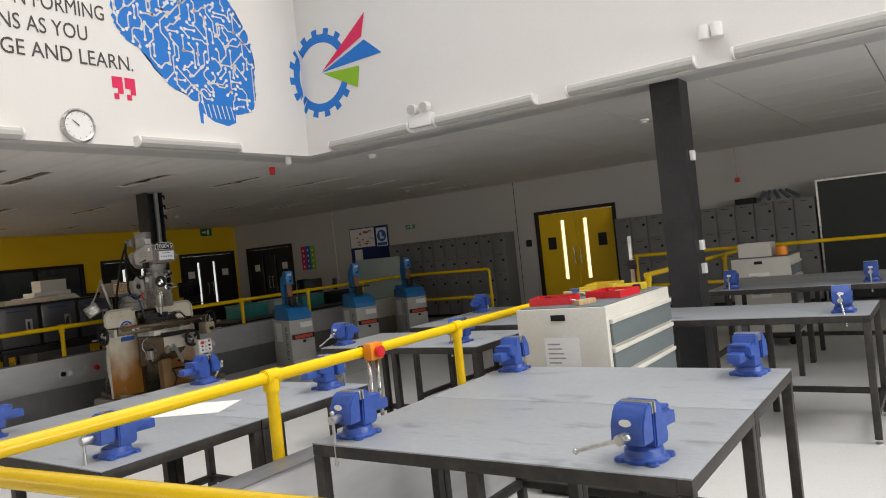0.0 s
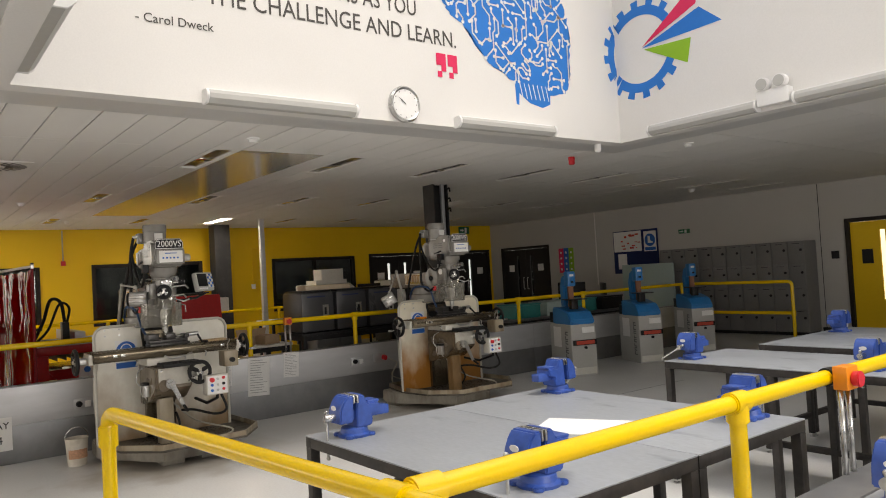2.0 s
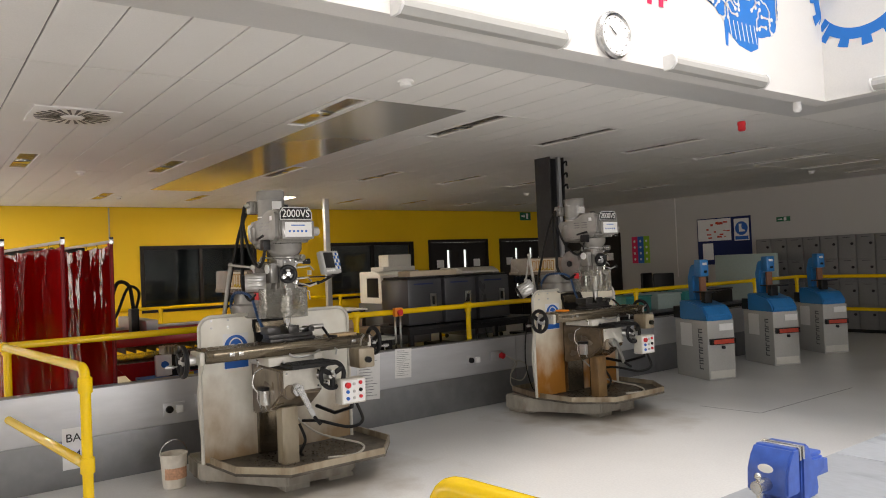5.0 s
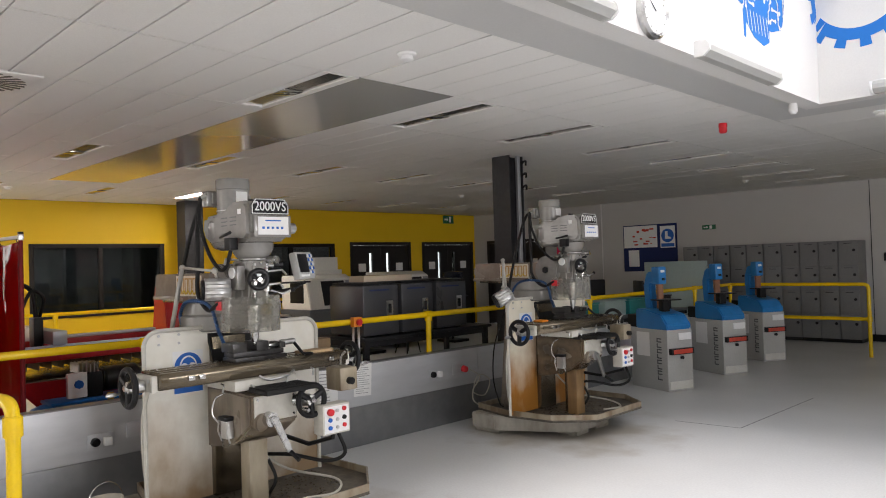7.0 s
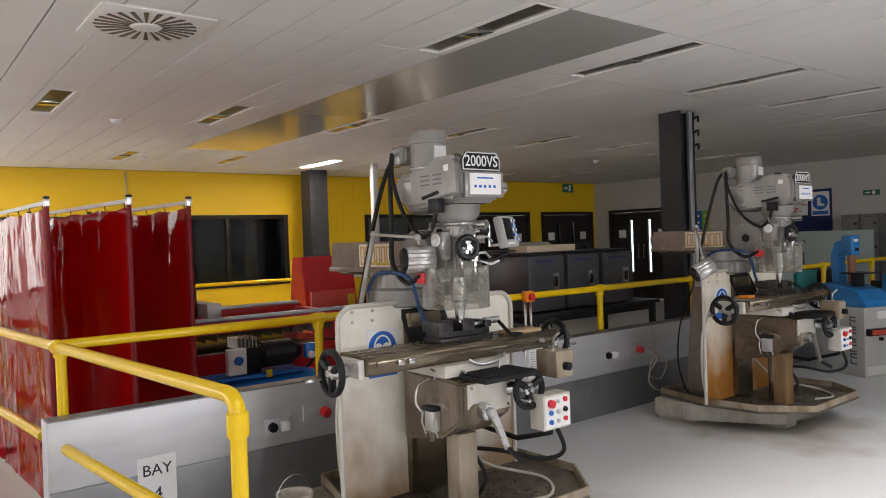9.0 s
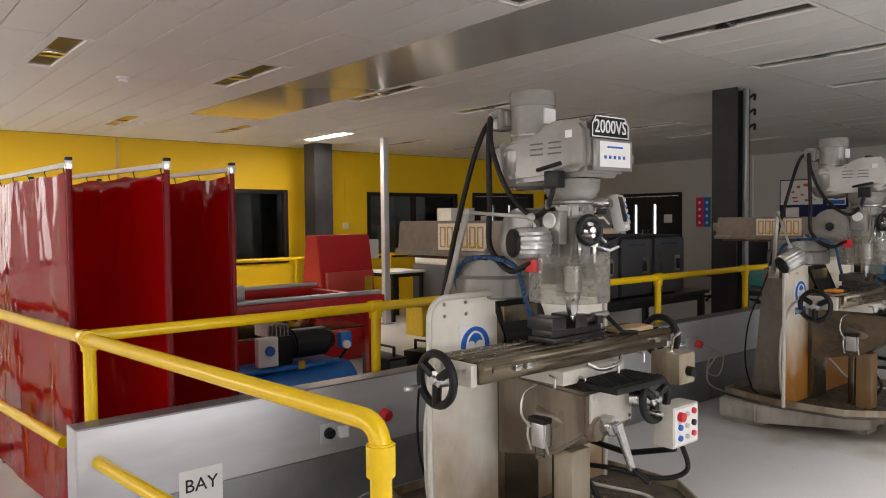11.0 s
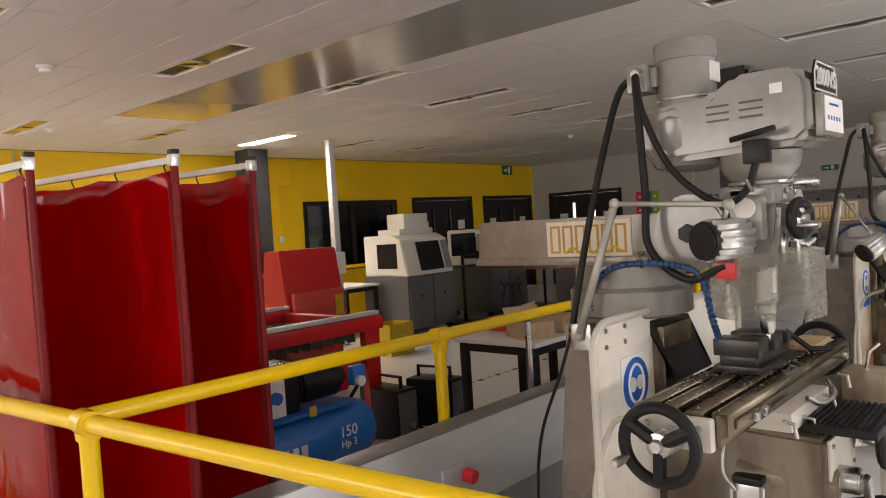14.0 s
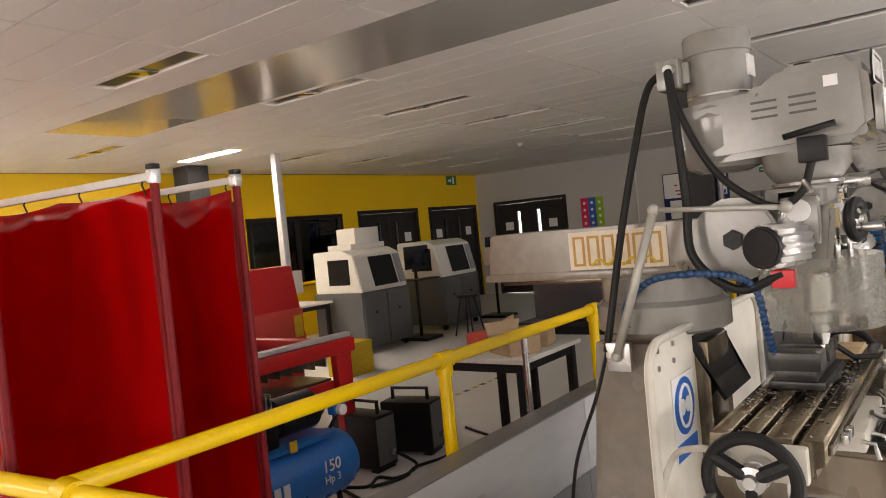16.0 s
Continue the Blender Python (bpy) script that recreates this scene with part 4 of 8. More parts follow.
el = thing("emergency_light", "white twin-spot emergency light fixed to the wall", "emergency light", pose(-4.47, VY1, 2.76))
part("body", bm_box(-0.14, -0.09, 0.0, 0.14, -0.001, 0.13, 0.012), M_PAPER, el)
for s in (-0.075, 0.075):
    sp = part("spotlight", bm_cyl((s, -0.03, 0.19), (s, -0.11, 0.18), 0.05, 0.058, 24, bev=0.006), M_PAPER, el)
    part("lens", bm_cyl((s, -0.1125, 0.18), (s, -0.116, 0.18), 0.048, seg=24), M_DIFF, sp)
ws = thing("wall_sounder", "white twin cylinder sensor high on the wall", "sensor", pose(-1.63, VY1, 2.98))
for s in (-0.05, 0.05):
    part("cylinder", bm_cyl((s, -0.06, -0.05), (s, -0.06, 0.06), 0.045, seg=20, bev=0.006), M_PAPER, ws)
part("bracket", bm_box(-0.08, -0.03, -0.04, 0.08, -0.001, 0.04, 0.005), M_PAPER, ws)

for x, y in ((-7.19, 2.97), (-9.0, 12.0), (-3.0, 8.7), (-15.0, 2.9), (-13.0, 9.5), (-12.3, 1.9), (-5.9, 7.3)):
    sd = thing("smoke_detector", "small white round smoke detector on the ceiling", "smoke detector", pose(x, y, CEIL - 0.014), group="smoke detectors")
    part("base", bm_lathe([(0.055, 0.0), (0.055, -0.012), (0.04, -0.018)], 20), M_PAPER, sd)
    part("chamber", bm_lathe([(0.035, -0.018), (0.038, -0.038), (0.02, -0.045)], 20), M_PAPER, sd)
rs = thing("fire_sounder", "red fire alarm sounder hanging from the ceiling", "alarm", pose(-7.02, 6.7, CEIL - 0.014))
part("base", bm_lathe([(0.035, 0), (0.038, -0.02), (0.038, -0.035)], 20), M_RED, rs)
part("horn", bm_lathe([(0.034, -0.035), (0.036, -0.075), (0.025, -0.09)], 20), M_RED, rs)
cs = thing("ceiling_sensor", "small white cylindrical sensor under the void edge", "sensor", pose(-6.25, 6.25, CEIL - 0.014))
part("body", bm_lathe([(0.03, 0), (0.035, -0.08), (0.02, -0.1)], 16), M_PAPER, cs)

# swirl diffuser
sw = thing("air_diffuser", "square white swirl air diffuser with radial dark slots", "vent", pose(-9.2, 1.3, CEIL - 0.012))
part("plate", bm_box(-0.29, -0.29, -0.012, 0.29, 0.29, -0.001, 0.004), M_TILE, sw)
for k in range(24):
    a = 2 * math.pi * k / 24
    sl = bm_prism([(0.085, -0.004), (0.255, -0.014), (0.262, 0.012), (0.085, 0.006)], 'z', -0.0155, -0.0125)
    bmesh.ops.rotate(sl, verts=sl.verts[:], matrix=Matrix.Rotation(a, 3, 'Z'))
    part("slot", sl, M_VENT, sw)
part("hub", bm_lathe([(0.075, -0.012), (0.07, -0.022), (0.03, -0.026)], 24), M_TILE, sw)

# ---------------------------------------------------------------- yellow handrails
RR = 0.027


def fitting(bm, p, d, r=0.036, l=0.085):
    d = Vector(d).normalized()
    p = Vector(p)
    bm_cyl(p - d * l / 2, p + d * l / 2, r, seg=18, bm=bm, bev=0.005)


def rail_thing(label, bars, posts, joints=(), base=0.0):
    t = thing("handrail", label, "handrail")
    for b in bars:
        part("rail_bar", bm_tube(b, RR, 16), M_RAIL, t)
    for x, y, z0, z1 in posts:
        p = part("post", bm_tube([(x, y, z0), (x, y, z1)], RR, 16), M_RAIL, t)
        fb = bmesh.new()
        fitting(fb, (x, y, z1 - 0.03), (0, 0, 1), l=0.07)
        part("tee_fitting", fb, M_RAIL, p)
        part("foot_flange", bm_lathe([(0.055, z0), (0.055, z0 + 0.008), (0.036, z0 + 0.012), (0.036, z0 + 0.05)], 20, Matrix.Translation((x, y, 0))), M_RAIL, p)
    for p, d in joints:
        fb = bmesh.new()
        fitting(fb, p, d)
        part("joint_fitting", fb, M_RAIL, t)
    return t


RZ = 1.055


def elbow(a, c, b, r=0.07):
    a, c, b = Vector(a), Vector(c), Vector(b)
    p, q = c + (a - c).normalized() * r, c + (b - c).normalized() * r
    return [a] + [p * (1 - t) ** 2 + c * 2 * t * (1 - t) + q * t * t for t in [k / 6 for k in range(7)]] + [b]


rail_thing("yellow tubular handrail with bends, on a low wall", [[(-2.7, 1.325, RZ), (-2.7, 5.7, RZ)]], [(-2.7, 2.62, 0.0, RZ), (-2.7, 4.07, 0.0, RZ), (-2.7, 5.5, 0.0, RZ)], [((-2.7, 1.40, RZ), (0, 1, 0)), ((-2.7, 2.62, RZ), (0, 1, 0)), ((-2.7, 4.07, RZ), (0, 1, 0))])
rail_thing("yellow tubular handrail ending in a rounded elbow", [elbow((-4.45, 1.15, 0.0), (-4.45, 1.15, RZ), (1.6, 1.76, RZ))], [(-2.7, 1.325, 0.0, RZ), (-0.6, 1.535, 0.0, RZ), (1.5, 1.745, 0.0, RZ)], [((-2.7, 1.325, RZ), (1, 0.1, 0)), ((-4.45, 1.15, RZ - 0.09), (0, 0, 1)), ((-4.45, 1.15, 0.03), (0, 0, 1))])
WR = -9.31
rail_thing("yellow tubular handrail along the top of the low metal wall", [[(WR, 0.84, RZ), (WR, 11.95, RZ)]], [(WR, y, 0.0, RZ) for y in (0.84, 2.33, 3.72, 5.09, 6.5, 7.88, 9.3, 10.7)], [((WR, y, RZ), (0, 1, 0)) for y in (2.33, 3.72, 5.09, 6.5, 7.88, 9.3, 10.7)])
rail_thing("yellow tubular handrail with mid rail beside the saws", [elbow((WR, 11.95, RZ), (-7.28, 11.95, RZ), (-7.28, 11.95, 0.0)), [(WR, 11.95, 0.55), (-7.28, 11.95, 0.55)]], [(WR, 11.95, 0, RZ)], [((-7.28, 11.95, 0.55), (0, 0, 1))])


def ly(x):
    return 1.0 + (x + 7.37) * 0.1


rail_thing("yellow two-bar handrail with a rounded elbow end", [elbow((-7.37, 1.0, 0.0), (-7.37, 1.0, RZ), (-13.2, ly(-13.2), RZ)), [(-7.37, 1.0, 0.55), (-9.16, ly(-9.16), 0.55)], [(-9.55, ly(-9.55), 0.55), (-13.2, ly(-13.2), 0.55)]], [(x, ly(x), 0, RZ) for x in (-11.0, -12.12, -13.15)], [((-7.37, 1.0, RZ - 0.09), (0, 0, 1)), ((-7.37, 1.0, 0.55), (0, 0, 1)), ((-9.25, ly(-9.25), RZ), (1, -0.1, 0)), ((-11.0, ly(-11.0), 0.55), (0, 0, 1))])
rail_thing("yellow handrail before the far window", [[(-15.5, 2.2, 0.99), (-15.5, 9.4, 0.99)]], [(-15.5, y, 0, 0.99) for y in (2.3, 3.6, 5.2, 6.9, 8.3, 9.3)])
rail_thing("yellow handrail with mid rail before the lockers", [[(-4.6, 12.2, RZ), (2.5, 12.2, RZ)], [(-4.6, 12.2, 0.55), (2.5, 12.2, 0.55)]], [(x, 12.2, 0, RZ) for x in (-4.55, -2.3, 0.0, 2.4)])
rail_thing("yellow handrail beside the far benches", [[(-2.7, 7.4, RZ), (-2.7, 12.2, RZ)]], [(-2.7, y, 0, RZ) for y in (7.45, 8.9, 10.4)])

# ---------------------------------------------------------------- low metal walls
kw = thing("low_wall", "low brushed aluminium partition wall with sloping end", "low wall", kind="structure")
part("core", bm_prism([(-9.16, 0.0), (-9.16, 0.69), (-9.255, 0.69), (-9.255, 0.0)], 'y', 0.76, 11.9), M_ALU, kw)
for k, (y0, y1) in enumerate(((0.74, 3.2), (3.204, 5.6), (5.604, 8.0), (8.004, 10.4), (10.404, 11.92))):
    part("upper_panel", bm_box(-9.158, y0, 0.345, -9.148, y1, 0.692, 0.002), M_ALUP, kw)
    part("lower_panel", bm_box(-9.158, y0, 0.0, -9.152, y1, 0.34, 0.002), M_ALUD, kw)
    part("top_panel", bm_box(-9.265, y0, 0.692, -9.148, y1, 0.70, 0.002), M_ALUD, kw)
part("end_panel", bm_prism([(-9.145, 0.0), (-9.145, 0.70), (-9.265, 0.70), (-9.30, 0.0)], 'y', 0.732, 0.739), M_ALUP, kw)
kw2 = thing("low_wall", "low grey metal partition wall between work bays", "low wall", kind="structure")
part("core", bm_box(-2.645, 1.6, 0, -2.53, 5.3, 0.70), M_ALU, kw2)
part("top_panel", bm_box(-2.655, 1.58, 0.702, -2.51, 5.32, 0.712, 0.003), M_ALUD, kw2)
part("side_panel", bm_box(-2.527, 1.6, 0.0, -2.519, 5.3, 0.70, 0.002), M_ALUP, kw2)


def face_plate(name, y0, y1, z0, z1, material, label, category, thick=0.004):
    return solid(name, bm_box(-9.147, y0, z0, -9.147 + thick, y1, z1, 0.001), material, label, category)


bay = thing("bay_sign", "white paper sign reading BAY 4 on the low wall", "sign", pose(-9.1465, 1.25, 0.28) @ FACE_E)
part("sheet", bm_box(-0.1, -0.15, 0, 0.1, 0.15, 0.002), M_PAPER, bay)
text_part("lettering", "BAY", 0.085, M_INK, bay, pose(0, 0.075, 0.0032))
text_part("lettering", "4", 0.10, M_INK, bay, pose(0.0, -0.055, 0.0032))


def notice(m, w, h, lines, label, mat_sheet=None, group=""):
    t = thing("notice", label, "notice", m, group=group)
    part("sheet", bm_box(-w / 2, -h / 2, 0, w / 2, h / 2, 0.0015), mat_sheet or M_PAPER, t)
    rnd = random.Random(int(w * 1000))
    tx = bmesh.new()
    for k in range(lines):
        y = h / 2 - h * (k + 1.2) / (lines + 1.5)
        bm_box(-w * 0.4, y, 0.0015, -w * 0.4 + w * rnd.uniform(0.45, 0.8), y + h * 0.22 / (lines + 1), 0.0022, bm=tx)
    part("text_bars", tx, M_GREYINK, t)
    return t


for y, z, w, h in ((3.37, 0.56, 0.12, 0.27), (3.735, 0.48, 0.25, 0.42), (4.13, 0.565, 0.19, 0.28)):
    n = notice(pose(-9.146, y, z) @ FACE_E @ pose(0, 0, 0, 0, 0, -3), w, h, 14, "white printed instruction sheet taped to the low wall", group="instruction sheets")


def socket(m, red=False):
    t = thing("power_socket", "industrial red power socket on a grey plate" if red else "white double power socket plate", "socket", m)
    part("plate", bm_box(-0.085, -0.05, 0, 0.085, 0.05, 0.012, 0.003), M_ALUP, t)
    if red:
        part("connector", bm_cyl((0.05, 0, 0.012), (0.055, -0.01, 0.06), 0.032, 0.03, 20, bev=0.004), M_RED, t)
    else:
        part("outlet", bm_cyl((-0.04, 0, 0.012), (-0.04, 0, 0.04), 0.03, 0.027, 18, bev=0.003), M_BLACKP, t)
        part("plug", bm_box(0.01, -0.03, 0.012, 0.06, 0.025, 0.05, 0.006), M_PAPER if not red else M_BLACKP, t)
    return t


socket(pose(-9.146, 1.95, 0.46) @ FACE_E)
socket(pose(-9.146, 2.2, 0.5) @ FACE_E, True)
socket(pose(-9.146, 5.0, 0.5) @ FACE_E)
socket(pose(-9.146, 5.32, 0.51) @ FACE_E, True)
socket(pose(-9.146, 7.1, 0.5) @ FACE_E)
solid("power_cable", bm_tube(smooth_path([(-9.06, 5.40, 0.5), (-9.03, 5.5, 0.42), (-9.08, 5.45, 0.28), (-9.08, 5.62, 0.22), (-9.08, 5.7, 0.36), (-9.1, 5.55, 0.42), (-9.08, 5.45, 0.2), (-9.0, 5.6, 0.1), (-8.92, 5.75, 0.08), (-8.85, 5.8, 0.13)]), 0.006, 8), M_CABLEW, "coiled grey cable from the red socket", "cable")

# ---------------------------------------------------------------- steel benches and vises


def bench(x0, x1, y0, y1, split, label):
    t = thing("workbench", label, "workbench", group="steel workbenches")
    H, b = 0.83, 0.045
    ys = [y0, split, y1] if split else [y0, y1]
    for a, c in zip(ys, ys[1:]):
        part("plate", bm_box(x0, a + 0.002, H - 0.006, x1, c - 0.002, H, 0.0015), M_BENCH, t)
        for yy in (a + 0.003, c - b - 0.003):
            part("frame_rail", bm_box(x0 + b, yy, H - 0.006 - b, x1 - b, yy + b, H - 0.0065, 0.003), M_BENCHFRAME, t)
        for xx in (x0, x1 - b):
            part("frame_rail", bm_box(xx, a + 0.003, H - 0.006 - b, xx + b, c - 0.003, H - 0.0065, 0.003), M_BENCHFRAME, t)
            for yy in (a + 0.003, c - b - 0.003):
                lg = part("leg", bm_box(xx + 0.001, yy, 0.03, xx + b - 0.001, yy + b, H - 0.007 - b, 0.003), M_BENCHFRAME, t)
                part("levelling_foot", bm_lathe([(0.024, 0), (0.024, 0.008), (0.008, 0.012), (0.008, 0.032)], 12, Matrix.Translation((xx + b / 2, yy + b / 2, 0))), M_STEEL, lg)
        xm = (x0 + x1) / 2
        for yy in (a + 0.003, c - b - 0.003):
            part("mid_leg", bm_box(xm - b / 2, yy, 0.0, xm + b / 2, yy + b, H - 0.007 - b, 0.003), M_BENCHFRAME, t)
        for xx in (x0 + 0.002, x1 - b - 0.002):
            part("low_stretcher", bm_box(xx, a + b + 0.003, 0.16, xx + b - 0.004, c - b - 0.003, 0.2, 0.002), M_BENCHFRAME, t)
    part("low_stretcher", bm_box(x0 + b, y1 - b, 0.16, x1 - b, y1 - 0.005, 0.2, 0.002), M_BENCHFRAME, t)
    return t


bench(-4.40, -2.93, 1.95, 3.50, 2.735, "steel workbench with scuffed grey plate top and black frame")
bench(-2.34, -0.87, 2.48, 4.02, 3.26, "steel workbench with scuffed grey plate top and black frame")
bench(-4.48, -2.98, 4.69, 5.47, None, "narrow steel workbench with scuffed grey plate top")
bench(-4.42, -2.98, 5.80, 7.25, 6.52, "steel workbench with scuffed grey plate top and black frame")
bench(-2.21, -0.70, 5.75, 6.52, None, "narrow steel workbench with scuffed grey plate top")
bench(-2.25, -0.70, 7.80, 9.20, 8.5, "steel workbench with grey plate top, far bay")
bench(0.4, 1.9, 7.80, 9.20, 8.5, "steel workbench with grey plate top, far bay")


def vise(m, handle=0.0):
    """Engineer's vise: screw handle end to local -y, standing on z = 0."""
    t = thing("bench_vise", "blue cast iron bench vise with steel jaws", "vise", m @ Matrix.Scale(0.88, 4), group="bench vises")
    part("swivel_base", bm_lathe([(0.082, 0.0), (0.085, 0.012), (0.07, 0.02), (0.066, 0.042), (0.06, 0.046)], 28), M_VISE, t)
    for a in (45, 135, 225, 315):
        c, s = math.cos(radians(a)) * 0.085, math.sin(radians(a)) * 0.085
        part("lug", bm_cyl((c, s, 0), (c, s, 0.016), 0.022, seg=14, bev=0.003), M_VISE, t)
    body = bm_prism([(-0.015, 0.046), (0.07, 0.046), (0.08, 0.07), (0.075, 0.10), (0.12, 0.115), (0.12, 0.155), (0.05, 0.158), (0.03, 0.205), (0.0, 0.205), (-0.01, 0.15)], 'x', -0.058, 0.058, bev=0.006)
    part("fixed_jaw", body, M_VISE, t)
    part("anvil", bm_box(-0.045, 0.06, 0.155, 0.045, 0.125, 0.168, 0.004), M_VISE, t)
    mv = bm_prism([(-0.11, 0.075), (-0.035, 0.075), (-0.03, 0.205), (-0.062, 0.205), (-0.085, 0.18), (-0.105, 0.14)], 'x', -0.062, 0.062, bev=0.006)
    part("moving_jaw", mv, M_VISE, t)
    part("slide", bm_box(-0.032, -0.1, 0.085, 0.032, 0.19, 0.13, 0.004), M_VISE, t)
    for y0, y1 in ((-0.031, -0.022), (-0.012, -0.002)):
        part("jaw_plate", bm_box(-0.062, y0, 0.168, 0.062, y1, 0.207, 0.001), M_STEEL, t, "worn steel jaw plate")
    part("badge", bm_lathe([(0.018, 0), (0.018, 0.002)], 18, Matrix.Translation((0.0, -0.109, 0.15)) @ Matrix.Rotation(radians(90), 4, 'X') @ Matrix.Diagonal((1.3, 0.7, 1, 1))), M_PAPER, t)
    sc = part("screw_head", bm_cyl((0, -0.105, 0.105), (0, -0.165, 0.105), 0.019, seg=16, bev=0.003), M_STEEL, t)
    a = radians(handle)
    hx, hz = math.sin(a), math.cos(a)
    hb = bmesh.new()
    bm_tube([(-hx * 0.03, -0.15, 0.105 + hz * 0.03), (hx * 0.19, -0.15, 0.105 - hz * 0.19)], 0.007, 10, hb)
    for e in ((-hx * 0.03, 0.105 + hz * 0.03), (hx * 0.19, 0.105 - hz * 0.19)):
        bmesh.ops.create_uvsphere(hb, u_segments=10, v_segments=6, radius=0.011, matrix=Matrix.Translation((e[0], -0.15, e[1])))
    part("handle_bar", hb, M_STEEL, sc)
    return t


for x, y, rz, hd in ((-4.22, 2.10, 0, 0), (-3.10, 2.12, 0, 0), (-4.24, 3.40, 180, 40), (-3.12, 3.38, 180, 0),
                     (-2.22, 2.62, 0, 0), (-1.05, 2.62, -8, -72), (-2.24, 3.92, 180, 0), (-1.02, 3.90, 172, 0),
                     (-4.38, 4.87, 0, -60), (-3.24, 4.90, 0, 0), (-4.28, 6.85, 180, 0), (-3.2, 6.85, 180, 0), (-0.86, 5.92, 0, 8),
                     (-2.05, 7.98, 0, 0), (-0.85, 7.98, 0, 0), (0.6, 7.98, 0, 0)):
    vise(pose(x, y, 0.83, 0, 0, rz), hd)
pp = solid("paper_sheet", bm_box(-0.19, -0.145, 0.0, 0.19, 0.145, 0.0025), M_PAPER, "loose white paper sheet lying on the workbench", "paper", m=pose(-3.54, 2.82, 0.831, 0, 0, 28))

es = thing("emergency_stop", "orange emergency stop box with red button on the rail", "emergency stop", pose(-2.7, 3.24, RZ))
part("clamp", bm_cyl((0, -0.025, 0), (0, 0.025, 0), 0.034, seg=18), M_BLACKP, es)
part("box", bm_box(0.033, -0.045, -0.04, 0.085, 0.045, 0.045, 0.006), M_ORANGE, es)
part("button", bm_cyl((0.085, 0, 0), (0.115, 0, 0), 0.026, 0.03, 20, bev=0.004), M_RED, es)
for s in (-0.03, 0.03):
    part("conduit", bm_tube([(0.05, s, -0.04), (0.05, s, -0.36)], 0.011, 10), M_STEEL, es)
es2 = copy_thing(es, pose(WR, 4.16, RZ))
tagged(es2, "orange emergency stop box on the low wall rail")

# ---------------------------------------------------------------- turret milling machines


def handwheel(parent, centre, axis, r, name="handwheel"):
    """Black three-spoke handwheel with a steel hub and a crank grip."""
    c = Vector(centre)
    q = Vector(axis).to_track_quat('Z', 'Y').to_matrix().to_4x4()
    m = Matrix.Translation(c) @ q
    bm = bmesh.new()
    seg, ring = 36, 10
    vs = [[bm.verts.new(m @ Vector(((r + 0.016 * math.cos(2 * math.pi * j / ring)) * math.cos(2 * math.pi * i / seg), (r + 0.016 * math.cos(2 * math.pi * j / ring)) * math.sin(2 * math.pi * i / seg), 0.016 * math.sin(2 * math.pi * j / ring)))) for j in range(ring)] for i in range(seg)]
    for i in range(seg):
        for j in range(ring):
            bm.faces.new((vs[i][j], vs[(i + 1) % seg][j], vs[(i + 1) % seg][(j + 1) % ring], vs[i][(j + 1) % ring]))
    for k in range(3):
        a = 2 * math.pi * k / 3 + 0.5
        bm_tube([m @ Vector((0, 0, -0.004)), m @ Vector((r * math.cos(a), r * math.sin(a), 0))], 0.018, 8, bm)
    w = part(name, bm, M_BLACKP, parent)
    part("hub", bm_lathe([(0.032, -0.03), (0.032, 0.008), (0.018, 0.012), (0.014, 0.024)], 18, m), M_STEEL, w)
    part("crank_grip", bm_lathe([(0.006, 0.0), (0.006, 0.02), (0.011, 0.025), (0.013, 0.06), (0.009, 0.075)], 12, m @ Matrix.Translation((-r * 0.86, -r * 0.4, 0.008))), M_STEEL, w)
    return w


def hose(parent, pts, r, material, name="hose", label=""):
    return part(name, bm_tube(smooth_path(pts), r, 10), material, parent, label)


